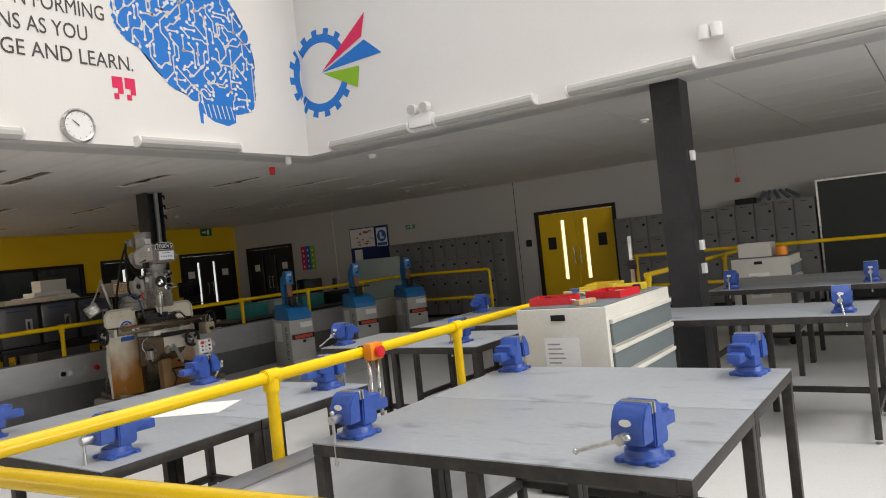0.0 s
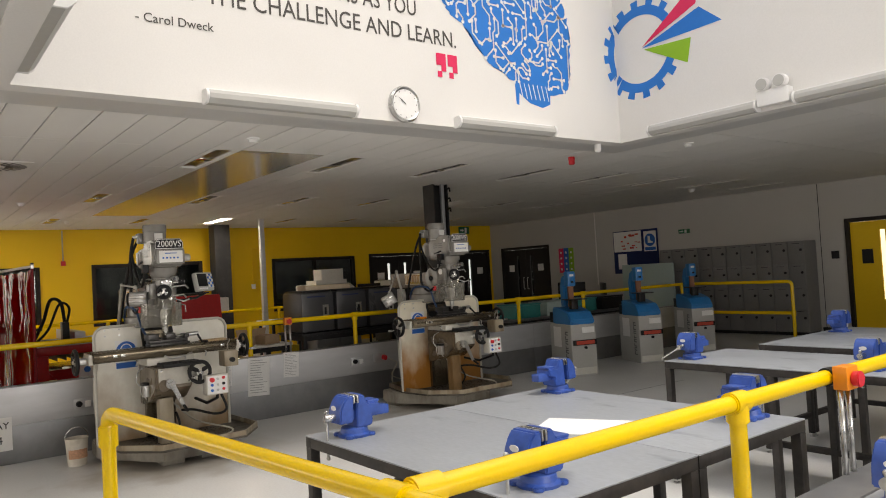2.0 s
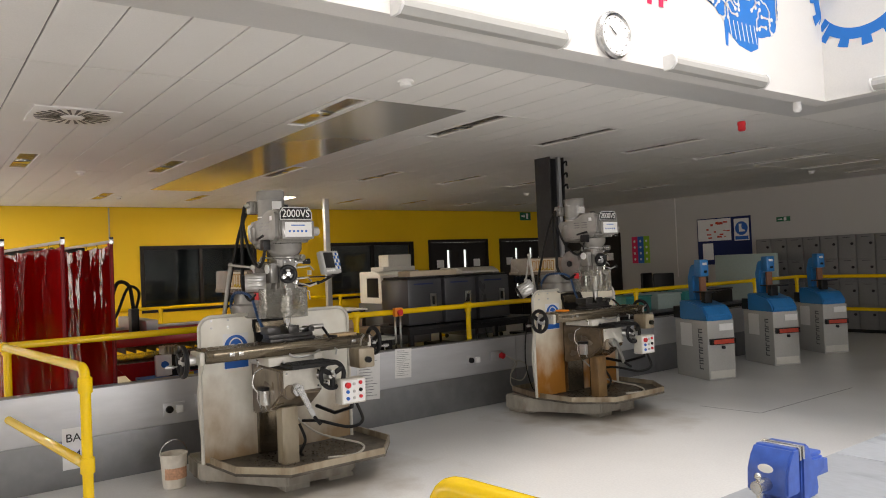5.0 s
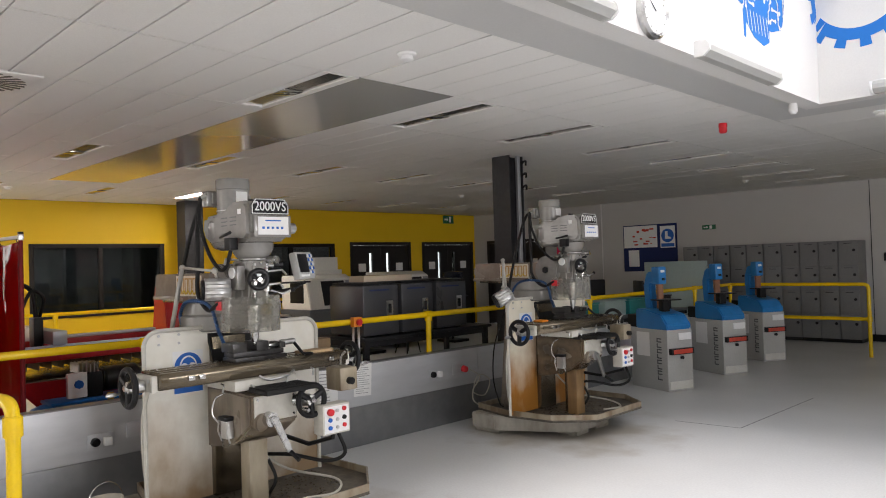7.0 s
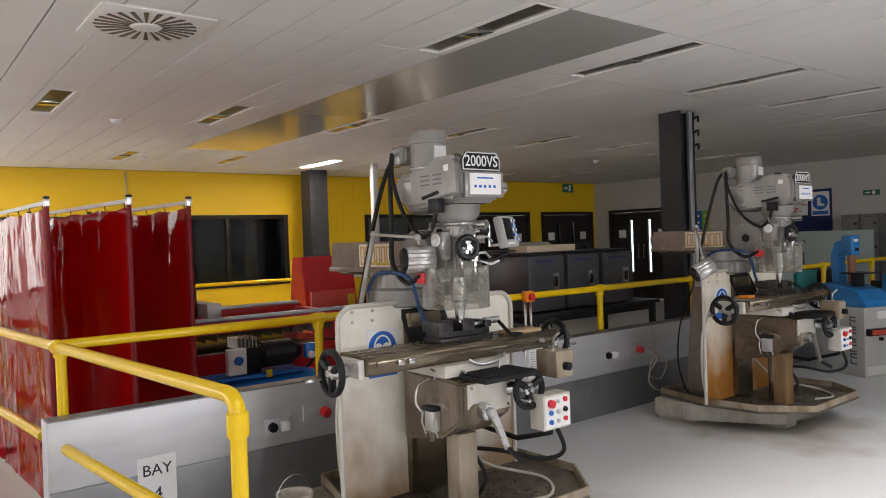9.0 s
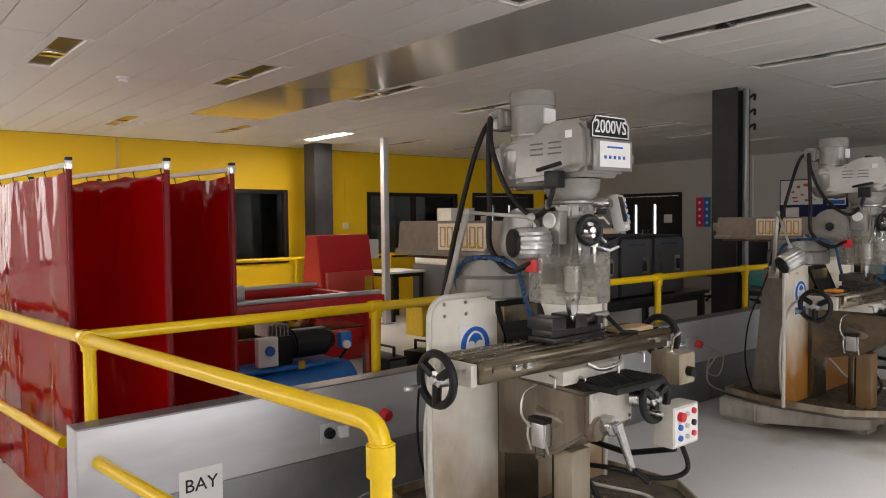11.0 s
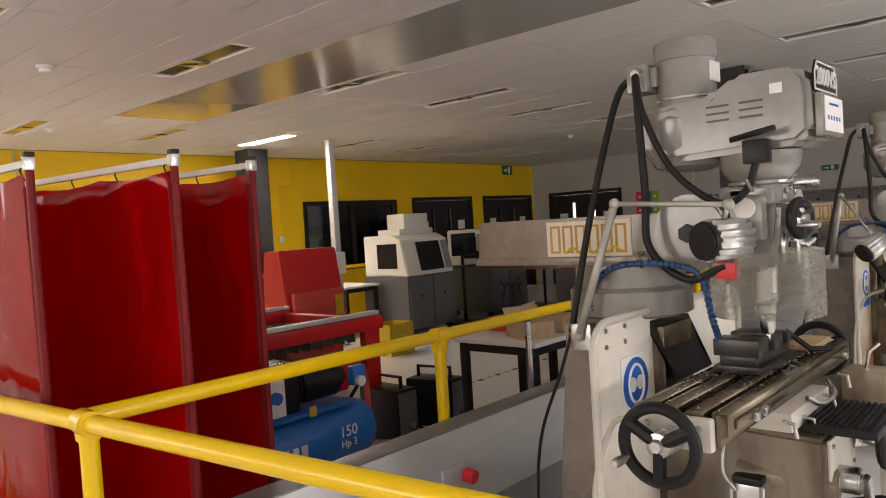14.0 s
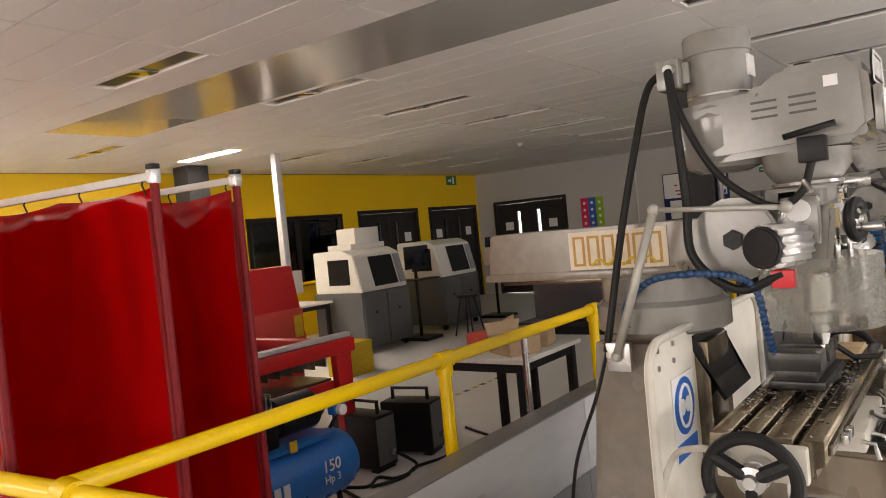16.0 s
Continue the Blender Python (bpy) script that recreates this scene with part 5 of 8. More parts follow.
def mill(y0, label, display):
    t = thing("milling_machine", label, "milling machine", pose(-8.0, y0, 0), group="turret milling machines")
    # base, tray
    bc = bm_prism([(-0.8, -0.46), (-0.5, -0.48), (0.07, -0.13), (0.12, -0.07), (0.12, 0.4), (0.05, 0.5), (-0.8, 0.5)], 'z', 0.035, 0.17, bev=0.012)
    for a in ((-0.78, -0.43, -0.5, 0.48), (-0.1, -0.08, 0.1, 0.1), (-0.1, 0.26, 0.08, 0.46)):
        bm_box(a[0], a[1], 0.0, a[2], a[3], 0.034, bm=bc)
    part("base_casting", bc, M_CASTBASE, t)
    TR = [(-0.8, -0.36), (-0.36, -0.47), (0.08, -0.42), (0.38, -0.16), (0.37, 0.56), (0.07, 0.79), (-0.8, 0.76)]
    part("chip_tray", bm_prism(TR, 'z', 0.172, 0.19), M_TRAY, t, "grimy shallow chip tray")
    rim = bmesh.new()
    for a, b in zip(TR, TR[1:] + TR[:1]):
        d = (Vector(b) - Vector(a)).normalized()
        n = Vector((-d.y, d.x)) * 0.012
        bm_prism([(a[0], a[1]), (b[0], b[1]), (b[0] + n.x - d.x * 0.006, b[1] + n.y - d.y * 0.006), (a[0] + n.x + d.x * 0.006, a[1] + n.y + d.y * 0.006)], 'z', 0.191, 0.235, rim)
    part("tray_rim", rim, M_CREAMDIRTY, t, "paint-chipped tray rim")
    rnd = random.Random(5)
    vs, fs = [], []
    for k in range(700):
        x, y = rnd.uniform(-0.25, 0.34), rnd.uniform(-0.25, 0.6)
        if y > 0.75 - x * 0.6 - 0.15:
            continue
        s, a = rnd.uniform(0.004, 0.012), rnd.uniform(0, 6.28)
        b = len(vs)
        z = 0.191 + rnd.uniform(0, 0.008)
        vs += [(x + s * math.cos(a), y + s * math.sin(a), z), (x + s * math.cos(a + 2.2), y + s * math.sin(a + 2.2), z + rnd.uniform(0, 0.006)), (x + s * math.cos(a + 4.1), y + s * math.sin(a + 4.1), z + rnd.uniform(0, 0.008))]
        fs.append((b, b + 1, b + 2))
    me = bpy.data.meshes.new("swarf")
    me.from_pydata(vs, [], fs)
    me.materials.append(M_OILY)
    sw = new("swarf", me)
    sw.parent = t
    tagged(sw, "loose metal chips in the tray", kind="stuff")
    # column
    col = bmesh.new()
    lo = [(-0.68, -0.21), (-0.305, -0.18), (-0.305, 0.18), (-0.68, 0.21)]
    hi = [(-0.60, -0.18), (-0.305, -0.16), (-0.305, 0.16), (-0.60, 0.18)]
    a = [col.verts.new((x, y, 0.19)) for x, y in lo]
    b = [col.verts.new((x, y, 1.18)) for x, y in hi]
    col.faces.new(a[::-1])
    col.faces.new(b)
    for k in range(4):
        col.faces.new((a[k], a[(k + 1) % 4], b[(k + 1) % 4], b[k]))
    bmesh.ops.bevel(col, geom=col.edges[:], offset=0.03, segments=3, affect='EDGES')
    part("column", col, M_MILLWARM, t)
    part("slideway", bm_box(-0.302, -0.11, 0.2, -0.25, 0.11, 1.15, 0.004), M_OILY, t, "oily brown vertical slideway")
    part("turret", bm_lathe([(0.20, 1.18), (0.215, 1.19), (0.215, 1.27), (0.195, 1.285), (0.195, 1.36), (0.15, 1.37)], 32, Matrix.Translation((-0.42, 0, 0))), M_MILL, t)
    # ram
    ram = bm_prism([(-1.02, 1.375), (-0.1, 1.375), (-0.1, 1.53), (-1.0, 1.533)], 'y', -0.125, 0.125, bev=0.006)
    rm = part("ram", ram, M_MILLWARM, t)
    part("ram_ledge", bm_box(-1.026, -0.134, 1.362, -0.28, 0.134, 1.39, 0.004), M_MILLWARM, rm)
    part("ram_dovetail", bm_box(-0.98, -0.09, 1.345, -0.15, 0.09, 1.3615, 0.004), M_OILY, t)
    part("ram_end_block", bm_box(-1.08, -0.06, 1.42, -1.0265, 0.06, 1.49, 0.006), M_MILLWARM, t)
    for s in (-1, 1):
        pl = part("brand_plate", bm_box(-0.68, s * 0.1255, 1.393, -0.34, s * 0.129, 1.52), M_PLATE, rm, "cream plate with orange block lettering")
        lt = bmesh.new()
        for k in range(6):
            x = -0.665 + 0.053 * k
            for q in ((x, 1.405, x + 0.043, 1.413), (x, 1.497, x + 0.043, 1.505), (x, 1.413, x + 0.009, 1.497), (x + 0.034, 1.413, x + 0.043, 1.497)):
                bm_box(q[0], s * 0.129, q[1], q[2], s * 0.1302, q[3], bm=lt)
        part("block_lettering", lt, M_PLATEINK, pl)
        part("script_shape", bm_tube(smooth_path([(-0.6 + 0.028 * k, s * 0.1305, 1.405 + 0.022 * (k % 2)) for k in range(9)], 4), 0.004, 6), M_TAPE, pl)
    part("ram_lock", bm_tube([(-0.3, -0.126, 1.4), (-0.3, -0.17, 1.4), (-0.27, -0.2, 1.36)], 0.008, 8), M_STEEL, t)
    part("knuckle", bm_cyl((-0.14, -0.128, 1.46), (-0.14, 0.128, 1.46), 0.125, seg=36, bev=0.008), M_MILL, t)
    part("knuckle_bolt", bm_cyl((-0.14, -0.129, 1.46), (-0.14, -0.145, 1.46), 0.03, seg=6), M_BLACKP, t)
    # head
    part("head_adaptor", bm_box(-0.06, -0.075, 1.37, 0.04, 0.075, 1.6, 0.015), M_MILL, t)
    QC = Matrix.Translation((0.05, 0, 0))
    part("belt_collar", bm_lathe([(0.085, 1.612), (0.095, 1.62), (0.118, 1.655), (0.122, 1.70)], 28, QC), M_MILL, t)
    part("clamp_ring", bm_lathe([(0.09, 1.598), (0.098, 1.602), (0.098, 1.611), (0.09, 1.6118)], 28, QC), M_MILL, t)
    hb = bm_prism([(-0.03, -0.075), (0.1, -0.075), (0.135, -0.045), (0.135, 0.045), (0.1, 0.075), (-0.03, 0.075)], 'z', 1.54, 1.5975, bev=0.01)
    part("speed_block", hb, M_MILL, t)
    qh = bm_prism([(-0.02, 1.34), (0.085, 1.34), (0.105, 1.38), (0.12, 1.5), (0.12, 1.5395), (-0.02, 1.5395)], 'y', -0.062, 0.062, bev=0.014)
    part("quill_housing", qh, M_MILL, t)
    for y, z in ((-0.05, 1.575), (0.0, 1.585), (0.05, 1.575)):
        part("socket_screw", bm_cyl((0.133, y * 0.8, z), (0.142, y * 0.8, z), 0.008, seg=8), M_STEEL, t)
    part("range_lever", bm_tube([(0.07, 0.07, 1.57), (0.08, 0.13, 1.57), (0.09, 0.15, 1.58)], 0.009, 8), M_STEEL, t)
    part("range_knob", bm_cyl((0.075, 0.12, 1.57), (0.085, 0.175, 1.575), 0.016, 0.02, 12, bev=0.003), M_BLACKP, t)
    part("quill_lever", bm_tube([(0.09, 0.05, 1.43), (0.14, 0.14, 1.40), (0.15, 0.2, 1.42)], 0.007, 8), M_STEEL, t)
    part("quill_lever_ball", bm_lathe([(0.004, -0.014), (0.013, -0.008), (0.015, 0.0), (0.013, 0.008), (0.004, 0.014)], 12, Matrix.Translation((0.15, 0.2, 1.42))), M_BLACKP, t)
    part("micrometer_rod", bm_cyl((0.115, -0.03, 1.35), (0.115, -0.03, 1.47), 0.009, seg=10), M_STEEL, t)
    part("quill", bm_lathe([(0.018, 1.13), (0.024, 1.15), (0.026, 1.19), (0.034, 1.195), (0.034, 1.22), (0.028, 1.225), (0.042, 1.23), (0.042, 1.34)], 20, QC), M_STEEL, t)
    part("cutter", bm_cyl((0.05, 0, 1.10), (0.05, 0, 1.14), 0.01, seg=10), M_STEEL, t)
    part("feed_box", bm_box(-0.01, -0.125, 1.43, 0.09, -0.07, 1.57, 0.012), M_MILL, t)
    part("feed_dial", bm_cyl((0.04, -0.1255, 1.53), (0.04, -0.135, 1.53), 0.032, seg=20), M_PAPER, t)
    part("feed_boss", bm_cyl((0.1, 0.05, 1.6), (0.2, 0.07, 1.6), 0.022, seg=14, bev=0.003), M_STEEL, t)
    handwheel(t, (0.17, -0.035, 1.49), (1, -0.25, 0), 0.05, "quill_handwheel")
    for z, y in ((1.60, -0.1), (1.53, 0.1), (1.45, 0.09)):
        part("lever", bm_tube([(0.05, y * 0.6, z), (0.07, y * 1.8, z + 0.01), (0.09, y * 2.0, z - 0.02)], 0.007, 8), M_STEEL, t)
    dp = bmesh.new()
    bm_tube([(0.14, 0.035, 1.35), (0.14, 0.035, 1.55)], 0.008, 8, dp)
    bm_cyl((0.14, 0.035, 1.42), (0.14, 0.035, 1.445), 0.022, seg=14, bm=dp)
    part("depth_stop", dp, M_STEEL, t)
    hs = bm_prism([(-0.27, 1.73), (-0.30, 1.80), (-0.28, 1.87), (-0.05, 1.885), (0.02, 1.935), (0.20, 1.935), (0.235, 1.90), (0.24, 1.74), (0.2, 1.705), (-0.18, 1.69)], 'y', -0.135, 0.135, bev=0.02)
    h = part("drive_housing", hs, M_MILL, t)
    for i in range(2):
        for k in range(3):
            part("louvre_slot", bm_box(-0.06 + 0.1 * i, -0.1362, 1.80 + 0.022 * k, 0.01 + 0.1 * i, -0.1345, 1.807 + 0.022 * k), M_VENT, h)
    part("bolt_cap", bm_cyl((0.06, 0, 1.935), (0.06, 0, 1.955), 0.025, seg=14), M_BLACKP, h)
    part("side_label", bm_box(0.13, -0.1362, 1.86, 0.165, -0.1345, 1.89), M_PAPER, h)
    nb = part("model_plate", bm_prism([(-0.115, 1.855), (0.125, 1.855), (0.125, 1.91), (0.10, 1.945), (-0.09, 1.945), (-0.115, 1.91)], 'x', 0.2405, 0.246), M_BLACKP, h, "black model plate with white number")
    text_part("lettering", "2000VS", 0.075, M_PAPER, nb, pose(0.247, 0.005, 1.898) @ FACE_E, width=0.2)
    bd = bmesh.new()
    loop = [(-0.11, 1.86), (0.12, 1.86), (0.12, 1.907), (0.097, 1.94), (-0.087, 1.94), (-0.11, 1.907)]
    for p, q in zip(loop, loop[1:] + loop[:1]):
        bm_tube([(0.2465, *p), (0.2465, *q)], 0.003, 6, bd)
    part("white_border", bd, M_PAPER, nb)
    fp = part("front_plate", bm_box(0.24, -0.105, 1.725, 0.262, 0.13, 1.85, 0.008), M_MILL, h)
    part("front_label", bm_box(0.2625, -0.085, 1.74, 0.2645, 0.11, 1.84), M_PAPER, fp)
    db = bmesh.new()
    for k in range(5):
        bm_box(0.2645, -0.06 + 0.03 * k, 1.772, 0.2652, -0.045 + 0.03 * k, 1.785, bm=db)
    bm_box(0.2645, -0.04, 1.815, 0.2652, 0.06, 1.822, bm=db)
    part("print_bars", db, M_SIGNBLUE, fp)
    part("speed_knob", bm_cyl((0.2, 0.136, 1.78), (0.2, 0.19, 1.78), 0.035, 0.03, 20, bev=0.004), M_STEEL, h)
    part("motor_bowl", bm_lathe([(0.07, 1.665), (0.11, 1.68), (0.145, 1.74), (0.145, 1.83), (0.115, 1.87)], 12, Matrix.Translation((-0.18, 0, 0))), M_MILL, t)
    mt = part("motor", bm_lathe([(0.09, 1.865), (0.097, 1.87), (0.097, 2.03), (0.101, 2.033), (0.101, 2.088), (0.096, 2.096), (0.03, 2.099)], 36, Matrix.Translation((-0.18, 0.01, 0))), M_MILL, t)
    part("motor_band", bm_lathe([(0.0972, 1.90), (0.0985, 1.902), (0.0985, 1.906), (0.0972, 1.908)], 36, Matrix.Translation((-0.18, 0.01, 0))), M_STEEL, mt)
    part("motor_label", bm_box(-0.1, -0.02, 1.95, -0.0805, 0.05, 2.015), M_PAPER, mt)
    part("junction_box", bm_box(-0.335, -0.115, 1.935, -0.262, -0.02, 2.03, 0.008), M_MILL, mt)
    part("box_spacer", bm_box(-0.2615, -0.09, 1.95, -0.24, -0.03, 2.015, 0.003), M_MILL, mt)
    part("cable_gland", bm_cyl((-0.285, -0.1155, 2.0), (-0.285, -0.15, 1.99), 0.016, seg=12), M_STEEL, mt)
    sb = part("reversing_switch", bm_box(0.06, -0.185, 1.66, 0.13, -0.136, 1.73, 0.005), M_BLACKP, t)
    part("switch_lever", bm_tube([(0.03, -0.19, 1.735), (0.16, -0.2, 1.755)], 0.009, 8), M_BLACKP, sb)
    hose(t, [(-0.285, -0.145, 1.99), (-0.25, -0.175, 1.85), (-0.16, -0.17, 1.66), (-0.02, -0.17, 1.55), (0.06, -0.17, 1.58), (0.09, -0.16, 1.66)], 0.011, M_CABLE, "cable")
    hose(t, [(-0.33, -0.07, 2.0), (-0.37, -0.1, 1.95), (-0.40, -0.15, 1.8), (-0.46, -0.20, 1.5), (-0.52, -0.25, 1.14)], 0.012, M_CABLE, "cable")
    hose(t, [(-0.52, -0.25, 1.14), (-0.56, -0.27, 1.0), (-0.66, -0.27, 0.75), (-0.7, -0.25, 0.45), (-0.66, -0.22, 0.23), (-0.6, -0.24, 0.2)], 0.006, M_CABLE, "cable")
    hose(t, [(-0.285, -0.148, 1.985), (-0.265, -0.18, 1.84), (-0.25, -0.19, 1.6), (-0.24, -0.2, 1.42), (-0.12, -0.2, 1.32), (0.0, -0.19, 1.36)], 0.013, M_CABLE, "cable")
    # work lamp
    lp = part("lamp_bracket", bm_box(-0.52, -0.26, 1.08, -0.44, -0.235, 1.17, 0.004), M_STEEL, t)
    if display:
        foot, knee_joint, tip, swing = Vector((-0.48, -0.27, 1.13)), Vector((-0.33, -0.25, 1.57)), Vector((0.03, -0.23, 1.545)), pose(0.0, -0.2, 1.44, 0, 0, -22)
    else:
        foot, knee_joint, tip, swing = Vector((-0.48, -0.27, 1.13)), Vector((-0.36, -0.46, 1.56)), Vector((-0.16, -0.70, 1.33)), pose(-0.14, -0.72, 1.25, 28, 0, -35)
    part("lamp_arm", bm_tube([foot, knee_joint], 0.014, 10), M_ARM, lp)
    part("lamp_arm", bm_tube([knee_joint, tip], 0.008, 8), M_ARM, lp)
    for c in (knee_joint, tip, foot):
        jn = bmesh.new()
        bmesh.ops.create_uvsphere(jn, u_segments=14, v_segments=8, radius=0.018, matrix=Matrix.Translation(c))
        part("lamp_joint", jn, M_ARM, lp)
    lamp = bmesh.new()
    seg = 64
    prof = [((0.064 if j % 4 < 2 else 0.055) * math.cos(2 * math.pi * (j - 0.3 * (j % 2)) / seg), (0.064 if j % 4 < 2 else 0.055) * math.sin(2 * math.pi * (j - 0.3 * (j % 2)) / seg)) for j in range(seg)]
    bm_prism([(u, v) for u, v in prof], 'y', -0.07, 0.07, lamp)
    bmesh.ops.transform(lamp, matrix=swing, verts=lamp.verts[:])
    part("lamp_head", lamp, M_LAMPALU, t, "finned aluminium work lamp")
    cap = bm_cyl((0, -0.071, 0), (0, -0.09, 0), 0.06, 0.056, 28, bev=0.005)
    bmesh.ops.transform(cap, matrix=swing, verts=cap.verts[:])
    part("lamp_cap", cap, M_BLACKP, t)
    part("lamp_stem", bm_tube([swing @ Vector((0, 0, 0.05)), tip], 0.008, 8), M_STEEL, t)
    # blue segmented coolant hose
    cp = smooth_path([(-0.45, -0.2, 1.2), (-0.46, -0.21, 1.28), (-0.36, -0.22, 1.36), (-0.18, -0.22, 1.37), (-0.08, -0.2, 1.33), (-0.06, -0.17, 1.2), (-0.05, -0.13, 1.1)], 7)
    ch = part("coolant_hose", bm_tube(cp, 0.0075, 8), M_BLUEHOSE, t, "blue segmented coolant hose with orange nozzle")
    for p, q in zip(cp, cp[1:]):
        part("segment", bm_cyl(p, p + (q - p) * 0.8, 0.012, 0.009, 10), M_BLUEHOSE, ch)
    part("nozzle", bm_cyl((-0.05, -0.13, 1.1), (-0.045, -0.125, 1.075), 0.011, 0.006, 10), M_ORANGE, t)
    part("coolant_tap", bm_box(-0.03, -0.2, 1.32, 0.03, -0.16, 1.37, 0.004), M_RED, t)
    # splash guard
    for ya, yb, rc in ((-0.51, -0.05, 1), (0.16, 0.66, -1)):
        r = 0.09
        cx = (ya + r) if rc > 0 else (yb - r)
        poly = [(ya, 0.20), (ya, 1.12)] if rc > 0 else [(ya, 0.20), (ya, 1.21)]
        if rc > 0:
            poly += [(cx - r * math.cos(radians(a)), 1.12 + r * math.sin(radians(a))) for a in range(10, 91, 10)] + [(yb, 1.21), (yb, 0.2)]
        else:
            poly += [(cx + r * math.cos(radians(a)), 1.12 + r * math.sin(radians(a))) for a in range(90, -1, -10)] + [(yb, 0.2)]
        g = part("splash_guard", bm_prism(poly, 'x', -0.3000, -0.2930), M_SPLASH if display else M_SPLASHRUST, t, "cream splash guard stained brown by coolant")
        lip = [Vector((-0.2850, *p)) for p in ([(ya, 0.2)] + poly[1:-1] if rc > 0 else poly[1:])]
        part("guard_edge", bm_tube(lip, 0.013, 8), M_CREAM, g)
    for y, z in ((-0.42, 1.13), (-0.3, 1.13), (-0.42, 1.18), (-0.3, 1.18)):
        part("screw", bm_cyl((-0.2930, y, z), (-0.2880, y, z), 0.008, seg=8), M_STEEL, t)
    sg = part("safety_sign", bm_box(-0.2920, -0.34, 0.83, -0.2890, -0.155, 1.08), M_PAPER, t, "blue and white wear goggles sign")
    part("sign_disc", bm_cyl((-0.2890, -0.2475, 0.985), (-0.2875, -0.2475, 0.985), 0.085, seg=32), M_SIGNBLUE, sg)
    ringp = [Vector((-0.2868, -0.2475 + 0.05 * math.cos(2 * math.pi * k / 24), 0.985 + 0.062 * math.sin(2 * math.pi * k / 24))) for k in range(25)]
    part("head_outline", bm_tube(ringp, 0.005, 6), M_PAPER, sg)
    for y in (-0.272, -0.223):
        part("goggle_shape", bm_cyl((-0.2872, y, 0.985), (-0.2855, y, 0.985), 0.024, seg=18), M_PAPER, sg)
    part("sign_foot", bm_box(-0.2890, -0.335, 0.835, -0.2880, -0.16, 0.885), M_SIGNBLUE, sg)
    part("rubber_flap", bm_prism([(-0.2850, 1.17), (-0.32, 1.17), (-0.2, 0.98), (-0.21, 0.97)], 'y', -0.12, 0.16), M_CABLE, t)
    # knee, saddle, table
    kn = bm_prism([(-0.25, 0.50), (0.06, 0.56), (0.24, 0.68), (0.24, 0.85), (-0.25, 0.87)], 'y', -0.155, 0.155, bev=0.012)
    part("knee", kn, M_MILLDIRTY if display else M_KNEEDARK, t, "grimy grey knee casting" if display else "knee casting black-brown with oil")
    part("screw_boss", bm_cyl((-0.02, -0.115, 0.715), (0.26, -0.085, 0.70), 0.062, 0.05, 24, bev=0.006), M_MILLDIRTY, t)
    # Pale plate added; it carries the brightness of the knee's lit front face.
    part("knee_front_plate", bm_box(0.2405, -0.13, 0.70, 0.25, 0.14, 0.845, 0.003), M_CREAM, t, "pale plate added for the brightly lit knee front")
    for y in (-0.11, 0.12):
        for z in (0.72, 0.825):
            part("plate_screw", bm_cyl((0.25, y, z), (0.256, y, z), 0.007, seg=8), M_STEEL, t)
    part("elevating_screw", bm_cyl((-0.02, 0, 0.19), (-0.02, 0, 0.56), 0.035, seg=16), M_OILY, t)
    part("support_pillar", bm_box(0.03, -0.1, 0.19, 0.13, 0.02, 0.58, 0.01), M_CREAMDIRTY if display else M_PILLARRUST, t)
    part("oiler", bm_box(0.0, -0.205, 0.6, 0.07, -0.158, 0.70, 0.008), M_LAMPALU, t)
    part("oiler_cap", bm_box(-0.008, -0.215, 0.7005, 0.078, -0.158, 0.725, 0.006), M_BLACKP, t)
    for x in (-0.012, 0.082):
        part("oiler_strap", bm_tube([(x, -0.19, 0.58), (x, -0.212, 0.64), (x, -0.205, 0.7)], 0.005, 6), M_STEEL, t)
    part("oiler_glass", bm_cyl((0.035, -0.19, 0.555), (0.035, -0.19, 0.6), 0.02, seg=14), M_ACRYL, t)
    hose(t, [(0.0, -0.21, 0.68), (-0.02, -0.24, 0.74), (-0.02, -0.22, 0.82), (0.0, -0.17, 0.85)], 0.005, M_STEEL, "oil_pipe")
    part("saddle", bm_box(-0.17, -0.2, 0.872, 0.17, 0.2, 0.932, 0.01), M_CREAM, t, "cream saddle below the table")
    for y in (-0.46, -0.40, 0.44):
        part("table_stop", bm_box(0.151, y, 0.972, 0.168, y + 0.035, 0.996, 0.003), M_STEEL, t)
    part("rib_cover", bm_box(0.175, -0.12, 0.86, 0.37, 0.2, 0.885, 0.004), M_CABLE, t, "black ribbed rubber way cover")
    ribs = bmesh.new()
    for k in range(11):
        bm_box(0.18 + 0.017 * k, -0.118, 0.885, 0.187 + 0.017 * k, 0.198, 0.892, bm=ribs)
    part("cover_ribs", ribs, M_CABLE, t)
    T = []
    for a, b in ((-0.11, -0.07), (-0.045, -0.005), (0.035, 0.075), (0.1, 0.14)):
        T += [(a, 1.02), (b, 1.02)] + ([(b, 1.0), (b - 0.006, 1.0), (b - 0.006, 0.985), (b + 0.031, 0.985), (b + 0.031, 1.0), (b + 0.025, 1.0)] if b < 0.13 else [])
    poly = T + [(0.14, 0.965), (0.12, 0.955), (0.12, 0.934), (-0.09, 0.934), (-0.09, 0.955), (-0.11, 0.965)]
    part("table", bm_prism(poly, 'y', -0.6, 0.6), M_OILY, t, "oily slotted steel machine table")
    part("table_front_rail", bm_box(0.1405, -0.56, 0.975, 0.15, 0.56, 1.0, 0.002), M_OILY, t)
